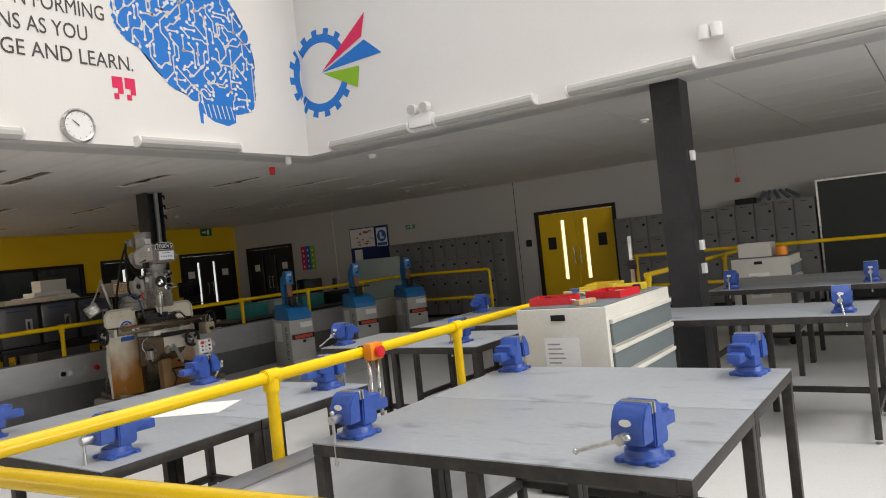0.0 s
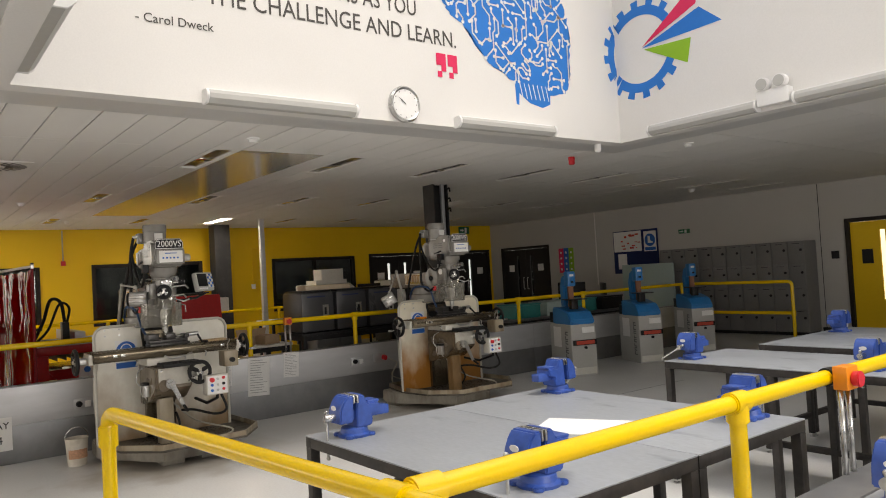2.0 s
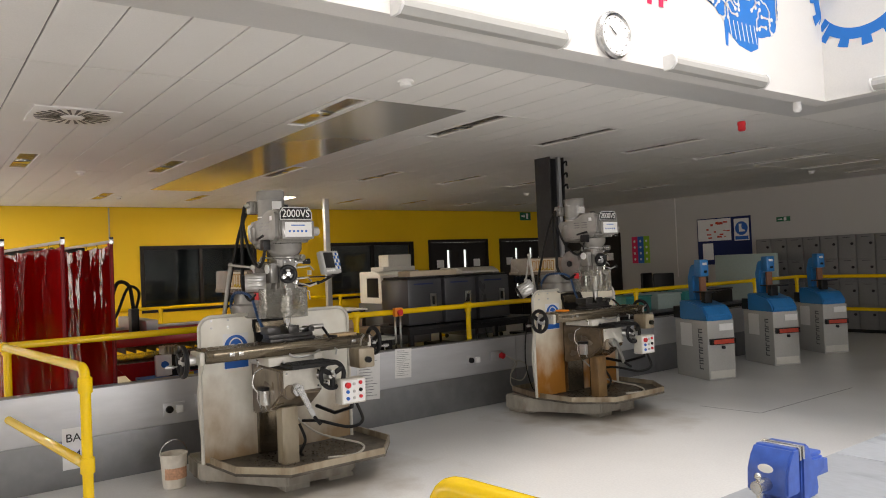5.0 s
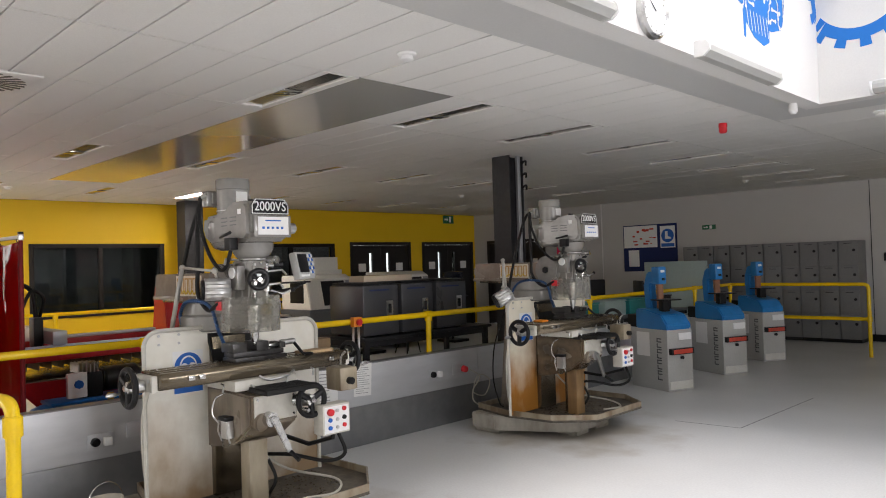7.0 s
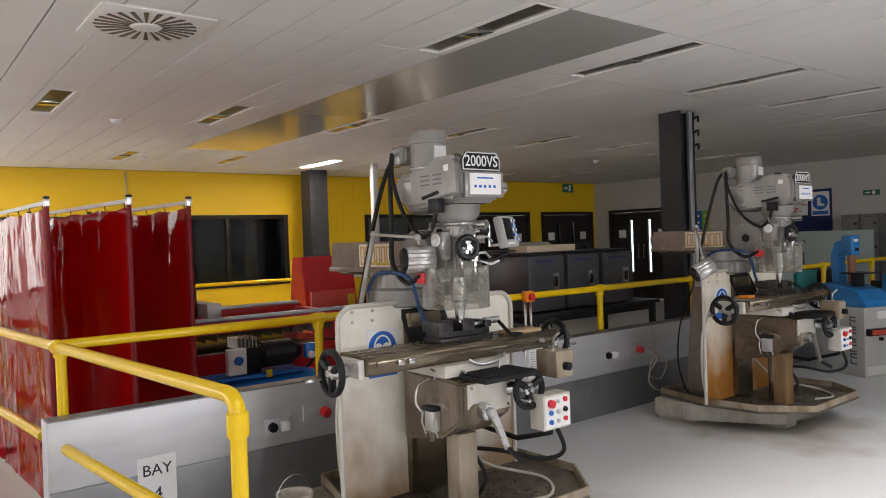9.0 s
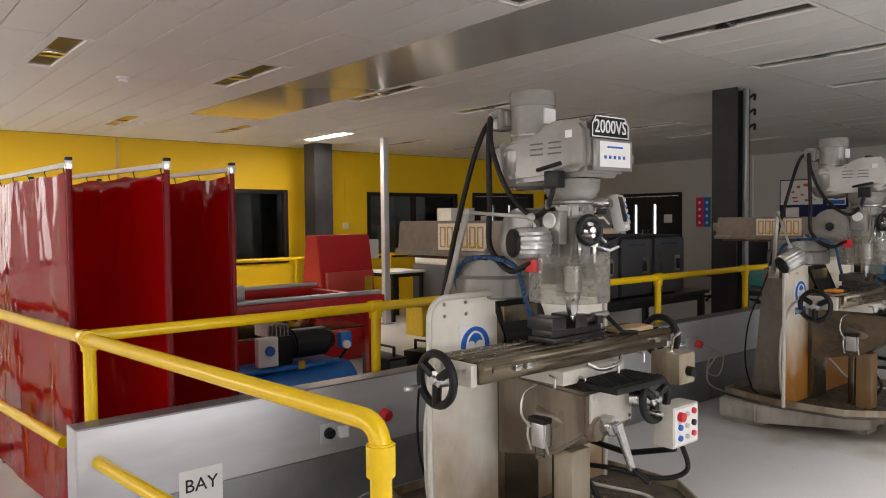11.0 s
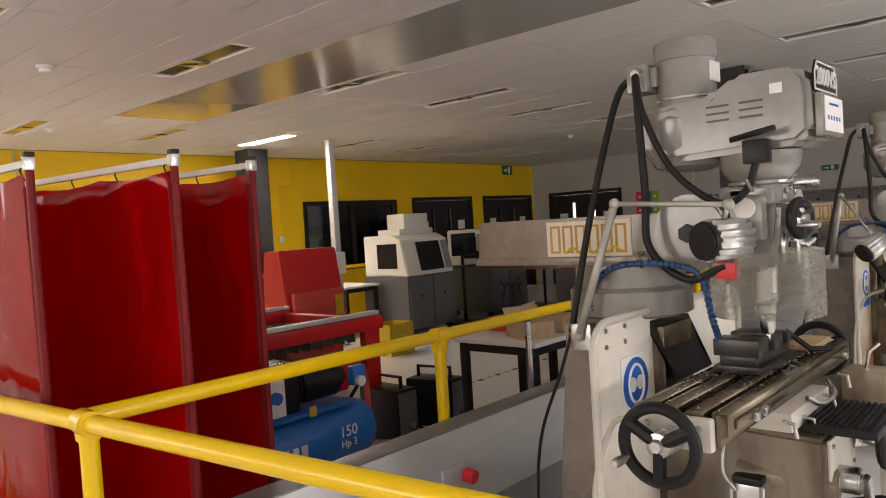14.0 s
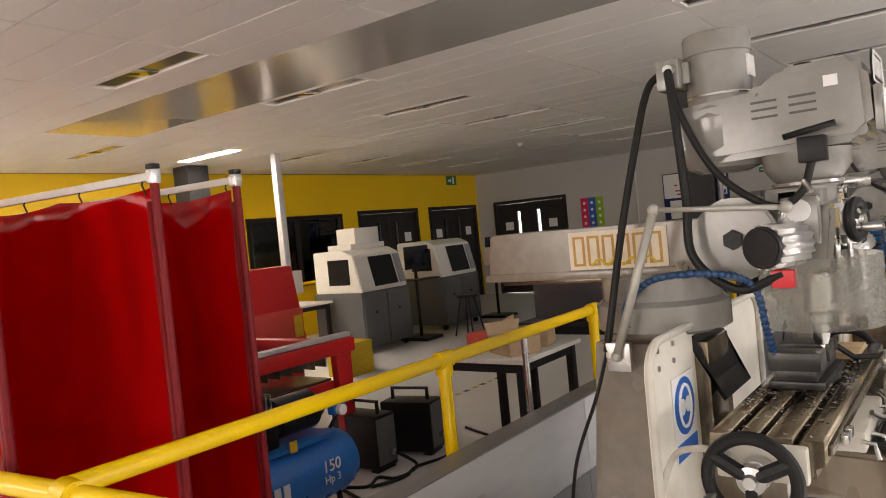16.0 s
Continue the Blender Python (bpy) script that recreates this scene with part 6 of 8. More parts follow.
    for s in (-1, 1):
        part("end_bracket", bm_box(-0.09, s * 0.602, 0.925, 0.11, s * 0.635, 1.01, 0.008), M_CREAM, t)
        for x in (-0.06, 0.08):
            part("bracket_bolt", bm_cyl((x, s * 0.635, 0.985), (x, s * 0.643, 0.985), 0.01, seg=8), M_STEEL, t)
        part("bearing", bm_cyl((0.01, s * 0.635, 0.955), (0.01, s * 0.69, 0.955), 0.034, seg=18, bev=0.004), M_STEEL, t)
        handwheel(t, (0.01, s * 0.715, 0.955), (0, s, 0), 0.095)
    handwheel(t, (0.33, 0.19, 0.79), (1, 0, 0), 0.088, "cross_handwheel")
    part("cross_bearing", bm_cyl((0.24, 0.13, 0.79), (0.31, 0.19, 0.79), 0.035, seg=16), M_STEEL, t)
    part("crank_boss", bm_cyl((0.24, -0.05, 0.715), (0.31, -0.05, 0.715), 0.04, seg=20, bev=0.005), M_STEEL, t)
    cr = part("crank_arm", bm_prism([(-0.075, 0.73), (-0.03, 0.735), (0.06, 0.53), (0.03, 0.52)], 'x', 0.31, 0.33, bev=0.004), M_STEEL, t)
    part("crank_grip", bm_cyl((0.33, 0.045, 0.525), (0.40, 0.05, 0.49), 0.012, seg=12), M_BLACKP, cr)
    part("feed_motor", bm_box(0.15, 0.42, 0.8, 0.3, 0.55, 0.94, 0.015), M_CREAMDIRTY, t)
    part("feed_knob", bm_cyl((0.3, 0.485, 0.86), (0.33, 0.485, 0.86), 0.022, seg=14), M_BLACKP, t)
    part("feed_lever", bm_tube([(0.22, 0.48, 0.94), (0.23, 0.48, 1.0), (0.26, 0.49, 1.03)], 0.007, 8), M_STEEL, t)
    for k, (y, z) in enumerate(((-0.28, 0.93), (-0.1, 0.9), (0.12, 0.92), (0.3, 0.95))):
        part("clamp_handle", bm_tube([(0.17, y, z), (0.2, y, z - 0.005), (0.21, y - 0.015, z - 0.04)], 0.006, 8), M_STEEL, t)
    hose(t, [(0.17, -0.05, 0.945), (0.2, 0.0, 0.92), (0.21, 0.1, 0.93), (0.17, 0.18, 0.95)], 0.008, M_STEEL, "flexible_conduit")
    vs, fs = [], []
    for k in range(500):
        x, y = rnd.uniform(-0.1, 0.13), max(-0.58, min(0.58, rnd.gauss(0.0, 0.26)))
        q, a, b = rnd.uniform(0.003, 0.009), rnd.uniform(0, 6.28), len(vs)
        for w in (0, 2.2, 4.1):
            vs.append((x + q * math.cos(a + w), y + q * math.sin(a + w), 1.0205 + rnd.uniform(0, 0.007)))
        fs.append((b, b + 1, b + 2))
    me = bpy.data.meshes.new("table_swarf")
    me.from_pydata(vs, [], fs)
    me.materials.append(M_STEEL)
    tsw = new("table_swarf", me)
    tsw.parent = t
    tagged(tsw, "bright metal chips on the table", kind="stuff")
    # machine vise on the table
    part("vise_base", bm_box(-0.075, -0.14, 1.021, 0.075, 0.2, 1.044, 0.005), M_DARKMETAL, t)
    part("vise_body", bm_box(-0.055, -0.14, 1.0445, 0.055, 0.19, 1.0745, 0.005), M_DARKMETAL, t)
    part("vise_jaw", bm_box(-0.07, -0.15, 1.075, 0.07, -0.06, 1.128, 0.005), M_DARKMETAL, t)
    part("vise_jaw", bm_box(-0.07, 0.0, 1.075, 0.07, 0.08, 1.128, 0.005), M_DARKMETAL, t)
    part("vise_jaw", bm_box(-0.06, 0.16, 1.075, 0.06, 0.2, 1.11, 0.005), M_DARKMETAL, t)
    part("vise_rod", bm_cyl((0.03, 0.08, 1.095), (0.03, 0.16, 1.095), 0.012, seg=10), M_STEEL, t)
    part("swivel_plate", bm_lathe([(0.085, 1.0205), (0.09, 1.024), (0.09, 1.03), (0.085, 1.033)], 28, Matrix.Translation((0, 0.02, 0))), M_DARKMETAL, t)
    part("vise_screw", bm_cyl((0, 0.2, 1.1), (0, 0.3, 1.1), 0.018, seg=14), M_STEEL, t)
    part("vise_handle", bm_tube([(0.0, 0.29, 1.1), (0.09, 0.3, 1.03), (0.15, 0.33, 1.03)], 0.01, 8), M_BLACKP, t)
    # acrylic guard
    ac = bmesh.new()
    ring = [(0.06 + 0.168 * math.cos(radians(a)), -0.03 + 0.168 * math.sin(radians(a))) for a in range(-150, 151, 10)]
    for za, zb in ((1.195, 1.395),):
        for p, q in zip(ring, ring[1:]):
            ac.faces.new([ac.verts.new((*p, za)), ac.verts.new((*q, za)), ac.verts.new((*q, zb)), ac.verts.new((*p, zb))])
    bmesh.ops.remove_doubles(ac, verts=ac.verts[:], dist=0.0005)
    bmesh.ops.solidify(ac, geom=ac.faces[:], thickness=0.003)
    gd = part("cutter_guard", ac, M_HAZY, t, "clear scuffed acrylic cutter guard")
    part("guard_rod", bm_tube([(0.0, 0.1, 1.4), (0.03, 0.185, 1.36), (0.03, 0.19, 1.3)], 0.006, 8), M_STEEL, gd)
    # control box on its arm
    cb = part("control_box", bm_box(0.30, 0.22, 0.585, 0.395, 0.41, 0.755, 0.006), M_CREAM, t)
    part("control_face", bm_box(0.3955, 0.23, 0.595, 0.398, 0.40, 0.745), M_PAPER, cb)
    for k, (y, z, mm, r) in enumerate(((0.265, 0.715, M_RED, 0.02), (0.365, 0.725, M_RED, 0.013), (0.315, 0.72, M_STEEL, 0.01), (0.265, 0.67, M_SIGNBLUE, 0.012), (0.315, 0.67, M_STEEL, 0.01), (0.365, 0.675, M_BLACKP, 0.013), (0.265, 0.625, M_SIGNBLUE, 0.012), (0.315, 0.625, M_STEEL, 0.01), (0.365, 0.63, M_RED, 0.012))):
        part("push_button", bm_cyl((0.398, y, z), (0.408 + (0.01 if r > 0.015 else 0), y, z), r, seg=14), mm, cb)
    part("control_arm", bm_tube([(-0.15, 0.3, 0.5), (0.1, 0.32, 0.48), (0.33, 0.33, 0.55), (0.34, 0.33, 0.59)], 0.014, 10), M_BLACKP, t)
    hose(t, [(0.34, 0.36, 0.585), (0.35, 0.40, 0.45), (0.25, 0.34, 0.40), (0.1, 0.2, 0.44), (-0.1, 0.16, 0.42)], 0.011, M_CABLE, "cable")
    hose(t, [(0.08, 0.05, 0.44), (0.14, 0.06, 0.34), (0.1, 0.04, 0.25), (0.0, 0.1, 0.2)], 0.01, M_CABLE, "cable")
    hose(t, [(-0.3, -0.42, 0.2), (-0.31, -0.5, 0.35), (-0.3, -0.52, 0.7), (-0.25, -0.5, 0.9), (-0.15, -0.58, 0.97), (-0.08, -0.62, 0.975)], 0.009, M_CABLEW, "drain_hose", "cream drain hose")
    hose(t, [(-0.25, 0.1, 0.5), (-0.15, 0.3, 0.3), (0.05, 0.55, 0.21), (0.25, 0.4, 0.2), (0.2, 0.2, 0.2)], 0.008, M_CABLEW, "drain_hose")
    if display:
        dr = part("readout_arm", bm_tube([(-0.05, 0.14, 1.40), (0.0, 0.3, 1.42), (0.02, 0.38, 1.46)], 0.01, 8), M_BLACKP, t)
        part("arm_tray", bm_box(-0.03, 0.12, 1.455, 0.05, 0.40, 1.465, 0.003), M_BLACKP, dr)
        M = pose(0.03, 0.36, 1.56, 0, -12, 28)
        bx = part("digital_readout", bm_box(-0.03, -0.105, -0.085, 0.02, 0.105, 0.085, 0.014), M_SAWGREY, t, "grey digital readout with dark screen", m=M)
        part("screen", bm_box(0.02, -0.09, -0.045, 0.024, 0.025, 0.07, 0.002), M_BLACKP, bx)
        for i in range(3):
            for k in range(5):
                part("key", bm_box(0.02, 0.035 + 0.022 * i, 0.05 - 0.026 * k, 0.026, 0.051 + 0.022 * i, 0.068 - 0.026 * k, 0.002), M_SIGNBLUE if (i + k) % 2 else M_PAPER, bx)
        for k in range(5):
            part("key", bm_box(0.02, -0.088 + 0.022 * k, -0.072, 0.026, -0.072 + 0.022 * k, -0.058, 0.002), M_PAPER, bx)
        tf = part("tool_block", bm_box(0.0, 0.3, 1.021, 0.1, 0.52, 1.04, 0.003), M_WOOD, t, "strips of wood lying on the table")
    else:
        part("rag", bm_box(-0.05, -0.45, 1.021, 0.05, -0.36, 1.04, 0.01), M_ORANGE, t)
    return t


mill(2.40, "grey turret milling machine, oil-stained, with digital readout", True)
mill(5.58, "grey turret milling machine with rust-brown splash guard", False)

# ---------------------------------------------------------------- belt saws


def saw(x, y, rz, label):
    t = thing("bandfacer", label, "sanding machine", pose(x, y, 0, 0, 0, rz), group="blue belt machines")
    cab = part("cabinet", bm_box(-0.31, -0.19, 0.0, 0.31, 0.19, 0.70, 0.008), M_SAWGREY, t)
    part("base_panel", bm_box(0.31, -0.17, 0.02, 0.318, 0.17, 0.11, 0.003), M_CABWHITE, cab)
    part("control_plate", bm_box(0.31, -0.02, 0.58, 0.316, 0.17, 0.66, 0.002), M_PAPER, cab)
    part("warning_tray", bm_box(0.311, -0.17, 0.42, 0.36, 0.17, 0.49, 0.004), M_BLACKP, cab)
    part("warning_label", bm_box(0.3605, -0.14, 0.43, 0.363, 0.14, 0.48), M_REDLABEL, cab, "red warning label")
    part("lock", bm_cyl((0.31, 0.02, 0.38), (0.335, 0.02, 0.38), 0.02, seg=14), M_BLACKP, cab)
    nt = part("notice_sheet", bm_box(-0.2, -0.1925, 0.38, 0.02, -0.1905, 0.66), M_PAPER, cab)
    lb = bmesh.new()
    for k in range(8):
        z = 0.12 + 0.062 * k
        bm_box(0.14, -0.1925, z, 0.155, -0.1905, z + 0.05, bm=lb)
        bm_box(0.155, -0.1925, z, 0.215, -0.1905, z + 0.014, bm=lb)
        if k % 2:
            bm_box(0.155, -0.1925, z + 0.036, 0.215, -0.1905, z + 0.05, bm=lb)
    part("block_lettering", lb, M_DARKPRINT, cab)
    bs = bm_prism([(-0.22, 0.70), (0.31, 0.70), (0.31, 0.76), (0.22, 0.87), (-0.05, 0.93), (-0.22, 0.93)], 'y', -0.185, 0.185, bev=0.015)
    part("sloped_base", bs, M_SAWBLUE, t, "blue sloping machine base")
    arm = bm_prism([(-0.20, 0.92), (-0.08, 0.92), (-0.10, 1.22), (-0.02, 1.25), (0.0, 1.3), (-0.05, 1.38), (-0.16, 1.36), (-0.22, 1.2)], 'y', -0.05, 0.05, bev=0.015)
    part("back_arm", arm, M_SAWBLUE, t)
    hd = part("belt_head", bm_box(-0.06, -0.06, 1.22, 0.07, 0.06, 1.43, 0.02), M_SAWBLUE, t)
    part("maker_label", bm_box(0.0705, -0.03, 1.36, 0.072, 0.03, 1.39), M_PAPER, hd)
    part("knob", bm_cyl((0.07, 0.0, 1.28), (0.095, 0.0, 1.28), 0.016, seg=12), M_BLACKP, hd)
    part("abrasive_belt", bm_box(-0.005, -0.04, 0.93, 0.035, 0.04, 1.22, 0.008), M_BELT, t, "brown abrasive belt")
    part("work_table", bm_box(-0.02, -0.12, 1.03, 0.22, 0.14, 1.045, 0.004), M_BLACKP, t)
    part("table_bracket", bm_box(0.04, -0.05, 0.9, 0.12, 0.05, 1.03, 0.005), M_BLACKP, t)
    part("motor_box", bm_box(-0.44, -0.12, 0.70, -0.2215, 0.12, 0.85, 0.012), M_BLACKP, t)
    return t


saw(-8.50, 8.13, -19, "blue and grey pedestal belt sanding machine")
saw(-8.48, 9.62, -24, "blue and grey pedestal belt sanding machine")
saw(-8.52, 11.08, -28, "blue and grey pedestal belt sanding machine")

# ---------------------------------------------------------------- bucket


bk = thing("bucket", "small white plastic bucket with wire handle, stained", "bucket", pose(-8.6, 1.78, 0))
part("tub", bm_lathe([(0.072, 0.0), (0.078, 0.004), (0.092, 0.23), (0.097, 0.232), (0.097, 0.242), (0.088, 0.242), (0.074, 0.02)], 28), M_BUCKET, bk)
part("handle", bm_tube([(0.0, 0.095 * math.cos(radians(a)), 0.235 + 0.1 * math.sin(radians(a))) for a in range(0, 181, 15)], 0.003, 6), M_STEEL, bk)
part("label", bm_prism([(0.087 * math.cos(radians(a)), 0.087 * math.sin(radians(a))) for a in range(-60, 61, 12)] + [(0.08, 0.0)], 'z', 0.07, 0.15), M_BUCKETLABEL, bk)

# ---------------------------------------------------------------- drawer cabinets


def drawer_cabinet(m, w, d, h, n, label, castors=False):
    """Local: drawers face +x; w along y, d along x, standing on z = 0."""
    t = thing("drawer_cabinet", label, "tool cabinet", m)
    z0 = 0.11 if castors else 0.03
    part("body", bm_box(0, 0, z0, d, w, h, 0.006), M_CABWHITE, t)
    part("plinth", bm_box(0.03, 0.03, z0 - 0.03, d - 0.03, w - 0.03, z0 - 0.0005), M_BLACKP, t)
    part("top_mat", bm_box(0.02, 0.02, h + 0.0005, d - 0.02, w - 0.02, h + 0.006, 0.002), M_DRAWER, t)
    top, step = h - 0.07, (h - 0.07 - z0 - 0.03) / n
    for k in range(n):
        zt = top - step * k
        dr = part("drawer", bm_box(d + 0.0005, 0.035, zt - step + 0.012, d + 0.016, w - 0.035, zt - 0.032, 0.003), M_DRAWER, t, "slate grey drawer front")
        part("drawer_handle", bm_box(d + 0.0005, 0.03, zt - 0.03, d + 0.024, w - 0.03, zt - 0.004, 0.005), M_CABWHITE, dr, "full-width pale pull handle")
    part("lock_bar", bm_box(0.4 * d, -0.008, h - 0.07, 0.4 * d + 0.09, -0.0005, h - 0.035, 0.003), M_BLACKP, t)
    nt = part("paper_label", bm_box(0.3 * d, -0.003, h - 0.46, 0.3 * d + 0.22, -0.0006, h - 0.17), M_PAPER, t)
    ln = bmesh.new()
    for k in range(9):
        bm_box(0.3 * d + 0.02, -0.0042, h - 0.21 - 0.027 * k, 0.3 * d + 0.1 + 0.01 * (k % 4), -0.003, h - 0.202 - 0.027 * k, bm=ln)
    part("text_bars", ln, M_GREYINK, nt)
    if castors:
        for x in (0.06, d - 0.06):
            for y in (0.06, w - 0.06):
                part("castor", bm_cyl((x, y - 0.015, 0.04), (x, y + 0.015, 0.04), 0.04, seg=16), M_BLACKP, t)
    return t


drawer_cabinet(pose(-2.41, 4.30, 0), 1.10, 0.57, 1.11, 6, "pale grey steel drawer cabinet with dark drawer fronts")
drawer_cabinet(pose(-2.41, 9.50, 0), 0.70, 0.64, 1.02, 5, "pale grey wheeled tool cabinet beyond the benches", True)


def open_tray(m, lx, ly_, h, material, label, name="tool_tray"):
    t = thing(name, label, "tray", m)
    part("floor", bm_box(0, 0, 0, lx, ly_, 0.004), material, t)
    wl = bmesh.new()
    for a in ((0, 0, lx, 0.005), (0, ly_ - 0.005, lx, ly_), (0, 0.005, 0.005, ly_ - 0.005), (lx - 0.005, 0.005, lx, ly_ - 0.005)):
        bm_box(a[0], a[1], 0.004, a[2], a[3], h, bm=wl)
    part("sides", wl, material, t)
    return t


TOPZ = 1.117
open_tray(pose(-2.38, 4.42, TOPZ, 0, 0, 8), 0.26, 0.2, 0.045, M_RED, "shallow red plastic tray on the cabinet")
open_tray(pose(-2.14, 4.72, TOPZ, 0, 0, -6), 0.24, 0.26, 0.045, M_RED, "shallow red plastic tray with small tools")
open_tray(pose(-2.30, 5.06, TOPZ, 0, 0, 4), 0.2, 0.26, 0.06, M_TAPE, "small yellow plastic tray on the cabinet")
rnd = random.Random(8)
for k in range(9):
    x, y = rnd.uniform(-2.36, -2.0), rnd.uniform(4.45, 5.25)
    a = rnd.uniform(-70, 70)
    l = rnd.uniform(0.08, 0.17)
    tl = thing("hand_tool", "small hand tool with coloured handle lying in tray", "tool", pose(x, y, TOPZ + 0.012, 0, 0, a), group="loose hand tools")
    part("shaft", bm_cyl((0, 0, 0.01), (l, 0, 0.012), 0.006, seg=8), M_STEEL, tl)
    part("grip", bm_cyl((-0.07, 0, 0.012), (0, 0, 0.012), 0.013, 0.011, 10, bev=0.002), (M_RED, M_BLACKP, M_WOOD, M_TAPE)[k % 4], tl)
lv = thing("spirit_level", "yellow spirit level lying across the cabinet top", "spirit level", pose(-2.12, 5.12, TOPZ, 0, 0, 24))
part("bar", bm_box(-0.22, -0.013, 0, 0.22, 0.013, 0.05, 0.003), M_TAPE, lv)
part("vial", bm_cyl((-0.03, 0, 0.051), (0.03, 0, 0.051), 0.007, seg=10), M_PALEGREEN, lv)
for k, (x, y, a) in enumerate(((-2.02, 4.44, 70), (-2.2, 4.98, -20), (-1.96, 4.95, 35))):
    solid("wood_offcut", bm_box(-0.07, -0.02, 0, 0.07, 0.02, 0.03, 0.003), M_WOOD, "small pale wood offcut on the cabinet", "offcut", group="wood offcuts", m=pose(x, y, TOPZ, 0, 0, a))
hg = thing("height_gauge", "upright steel height gauge with black base", "gauge", pose(-2.0, 5.2, TOPZ))
part("base", bm_box(-0.05, -0.04, 0, 0.05, 0.04, 0.04, 0.008), M_BLACKP, hg)
part("beam", bm_box(-0.012, -0.008, 0.04, 0.012, 0.008, 0.36, 0.002), M_STEEL, hg)
part("slider", bm_box(-0.025, -0.02, 0.14, 0.025, 0.02, 0.2, 0.004), M_BLACKP, hg)
cr = open_tray(pose(-2.34, 9.6, 1.03), 0.36, 0.3, 0.16, M_CABWHITE, "pale grey plastic crate on the wheeled cabinet", "crate")
tn = solid("paint_tin", bm_lathe([(0.06, 0), (0.065, 0.004), (0.065, 0.1), (0.06, 0.105)], 18), M_ORANGE, "small orange tin on the wheeled cabinet", "tin", m=pose(-1.88, 9.7, 1.028))

# ---------------------------------------------------------------- lockers


def locker_column(x, y, h, rows, label):
    t = thing("locker", label, "locker", pose(x, y, 0), group="grey lockers")
    w, d = 0.308, 0.44
    part("body", bm_box(0, 0.02, 0.06, w, d, h, 0.003), M_LOCKER, t)
    part("plinth", bm_box(0.005, 0.05, 0, w - 0.005, d - 0.01, 0.0595), M_BLACKP, t)
    step = (h - 0.07) / rows
    for k in range(rows):
        z = 0.065 + step * k
        dr = part("door", bm_box(0.008, 0.0, z + 0.006, w - 0.008, 0.0195, z + step - 0.006, 0.003), M_LOCKER, t)
        part("lock", bm_cyl((w - 0.06, -0.001, z + step * 0.62), (w - 0.06, -0.022, z + step * 0.62), 0.024, seg=10), M_BLACKP, dr)
        part("vent_slots", bm_box(0.09, -0.0015, z + step - 0.045, w - 0.09, -0.0003, z + step - 0.037), M_BLACKP, dr)
    return t


first = locker_column(-10.94, 13.59, 1.72, 4, "grey steel locker column with black locks")
for k in range(1, 10):
    copy_thing(first, pose(-10.94 + 0.3095 * k, 13.59, 0))
for k in range(11):
    copy_thing(first, pose(-5.42 + 0.3095 * k, 13.59, 0))
bd = thing("dark_board", "large dark green-black board standing by the lockers", "board", pose(-1.95, 13.6, 0))
part("panel", bm_box(0, 0, 0.05, 2.4, 0.05, 1.95), M_BOARD, bd)
fr = bmesh.new()
for a in ((-0.03, 0, 0.0, 0.0), (2.4, 2.43, 0.0, 0.0)):
    bm_box(min(a[0], a[1]) if a[1] else -0.03, -0.01, 0, max(a[0], a[1]) if a[1] else 0.0, 0.06, 1.98, bm=fr)
bm_box(0.0, -0.01, 1.951, 2.4, 0.06, 1.98, bm=fr)
part("frame", fr, M_STEEL, bd)
for k in range(5):
    rl = solid("plastic_roll", bm_cyl((0, -0.12, 0), (0, 0.12, 0.14), 0.03, seg=14), M_ROLL, "blue-grey plastic offcut lying on the lockers", "offcut", group="offcuts on lockers", m=pose(-2.85 + 0.13 * k, 13.76, 1.76, 0, 18 - 9 * k, 12 * k))
kb = solid("metal_box", bm_box(-0.16, -0.1, 0, 0.16, 0.1, 0.1, 0.008), M_BLACKP, "small black box on top of the lockers", "box", m=pose(-3.1, 13.8, 1.72))

# ---------------------------------------------------------------- notices and fittings on walls
nb = thing("notice_board", "dark blue notice board with safety posters", "notice board", pose(-11.9, YN - 0.002, 1.85) @ FACE_S)
part("board", bm_box(-0.62, -0.6, 0, 0.62, 0.38, 0.015, 0.003), M_NAVY, nb)
part("map_sheet", bm_box(-0.6, -0.1, 0.0155, 0.18, 0.36, 0.018), M_PAPER, nb)
rnd = random.Random(3)
for k in range(16):
    x, y = rnd.uniform(-0.55, 0.1), rnd.uniform(-0.06, 0.28)
    part("printed_shape", bm_box(x, y, 0.0181 + 0.0002 * k, x + rnd.uniform(0.03, 0.1), y + rnd.uniform(0.01, 0.05), 0.0182 + 0.0002 * k), M_REDLABEL, nb)
sg = part("boot_sign", bm_box(0.25, -0.12, 0.0155, 0.58, 0.33, 0.019), M_PAPER, nb)
part("sign_disc", bm_cyl((0.415, 0.13, 0.019), (0.415, 0.13, 0.0205), 0.14, seg=32), M_SIGNBLUE, sg)
part("boot_shape", bm_prism([(0.36, 0.22), (0.42, 0.22), (0.42, 0.12), (0.49, 0.09), (0.49, 0.06), (0.36, 0.06)], 'z', 0.0205, 0.0215), M_PAPER, sg)
part("sign_foot", bm_box(0.27, -0.1, 0.019, 0.56, -0.03, 0.0205), M_SIGNBLUE, sg)
part("sheet", bm_box(-0.5, -0.5, 0.0155, -0.25, -0.15, 0.018), M_PAPER, nb)

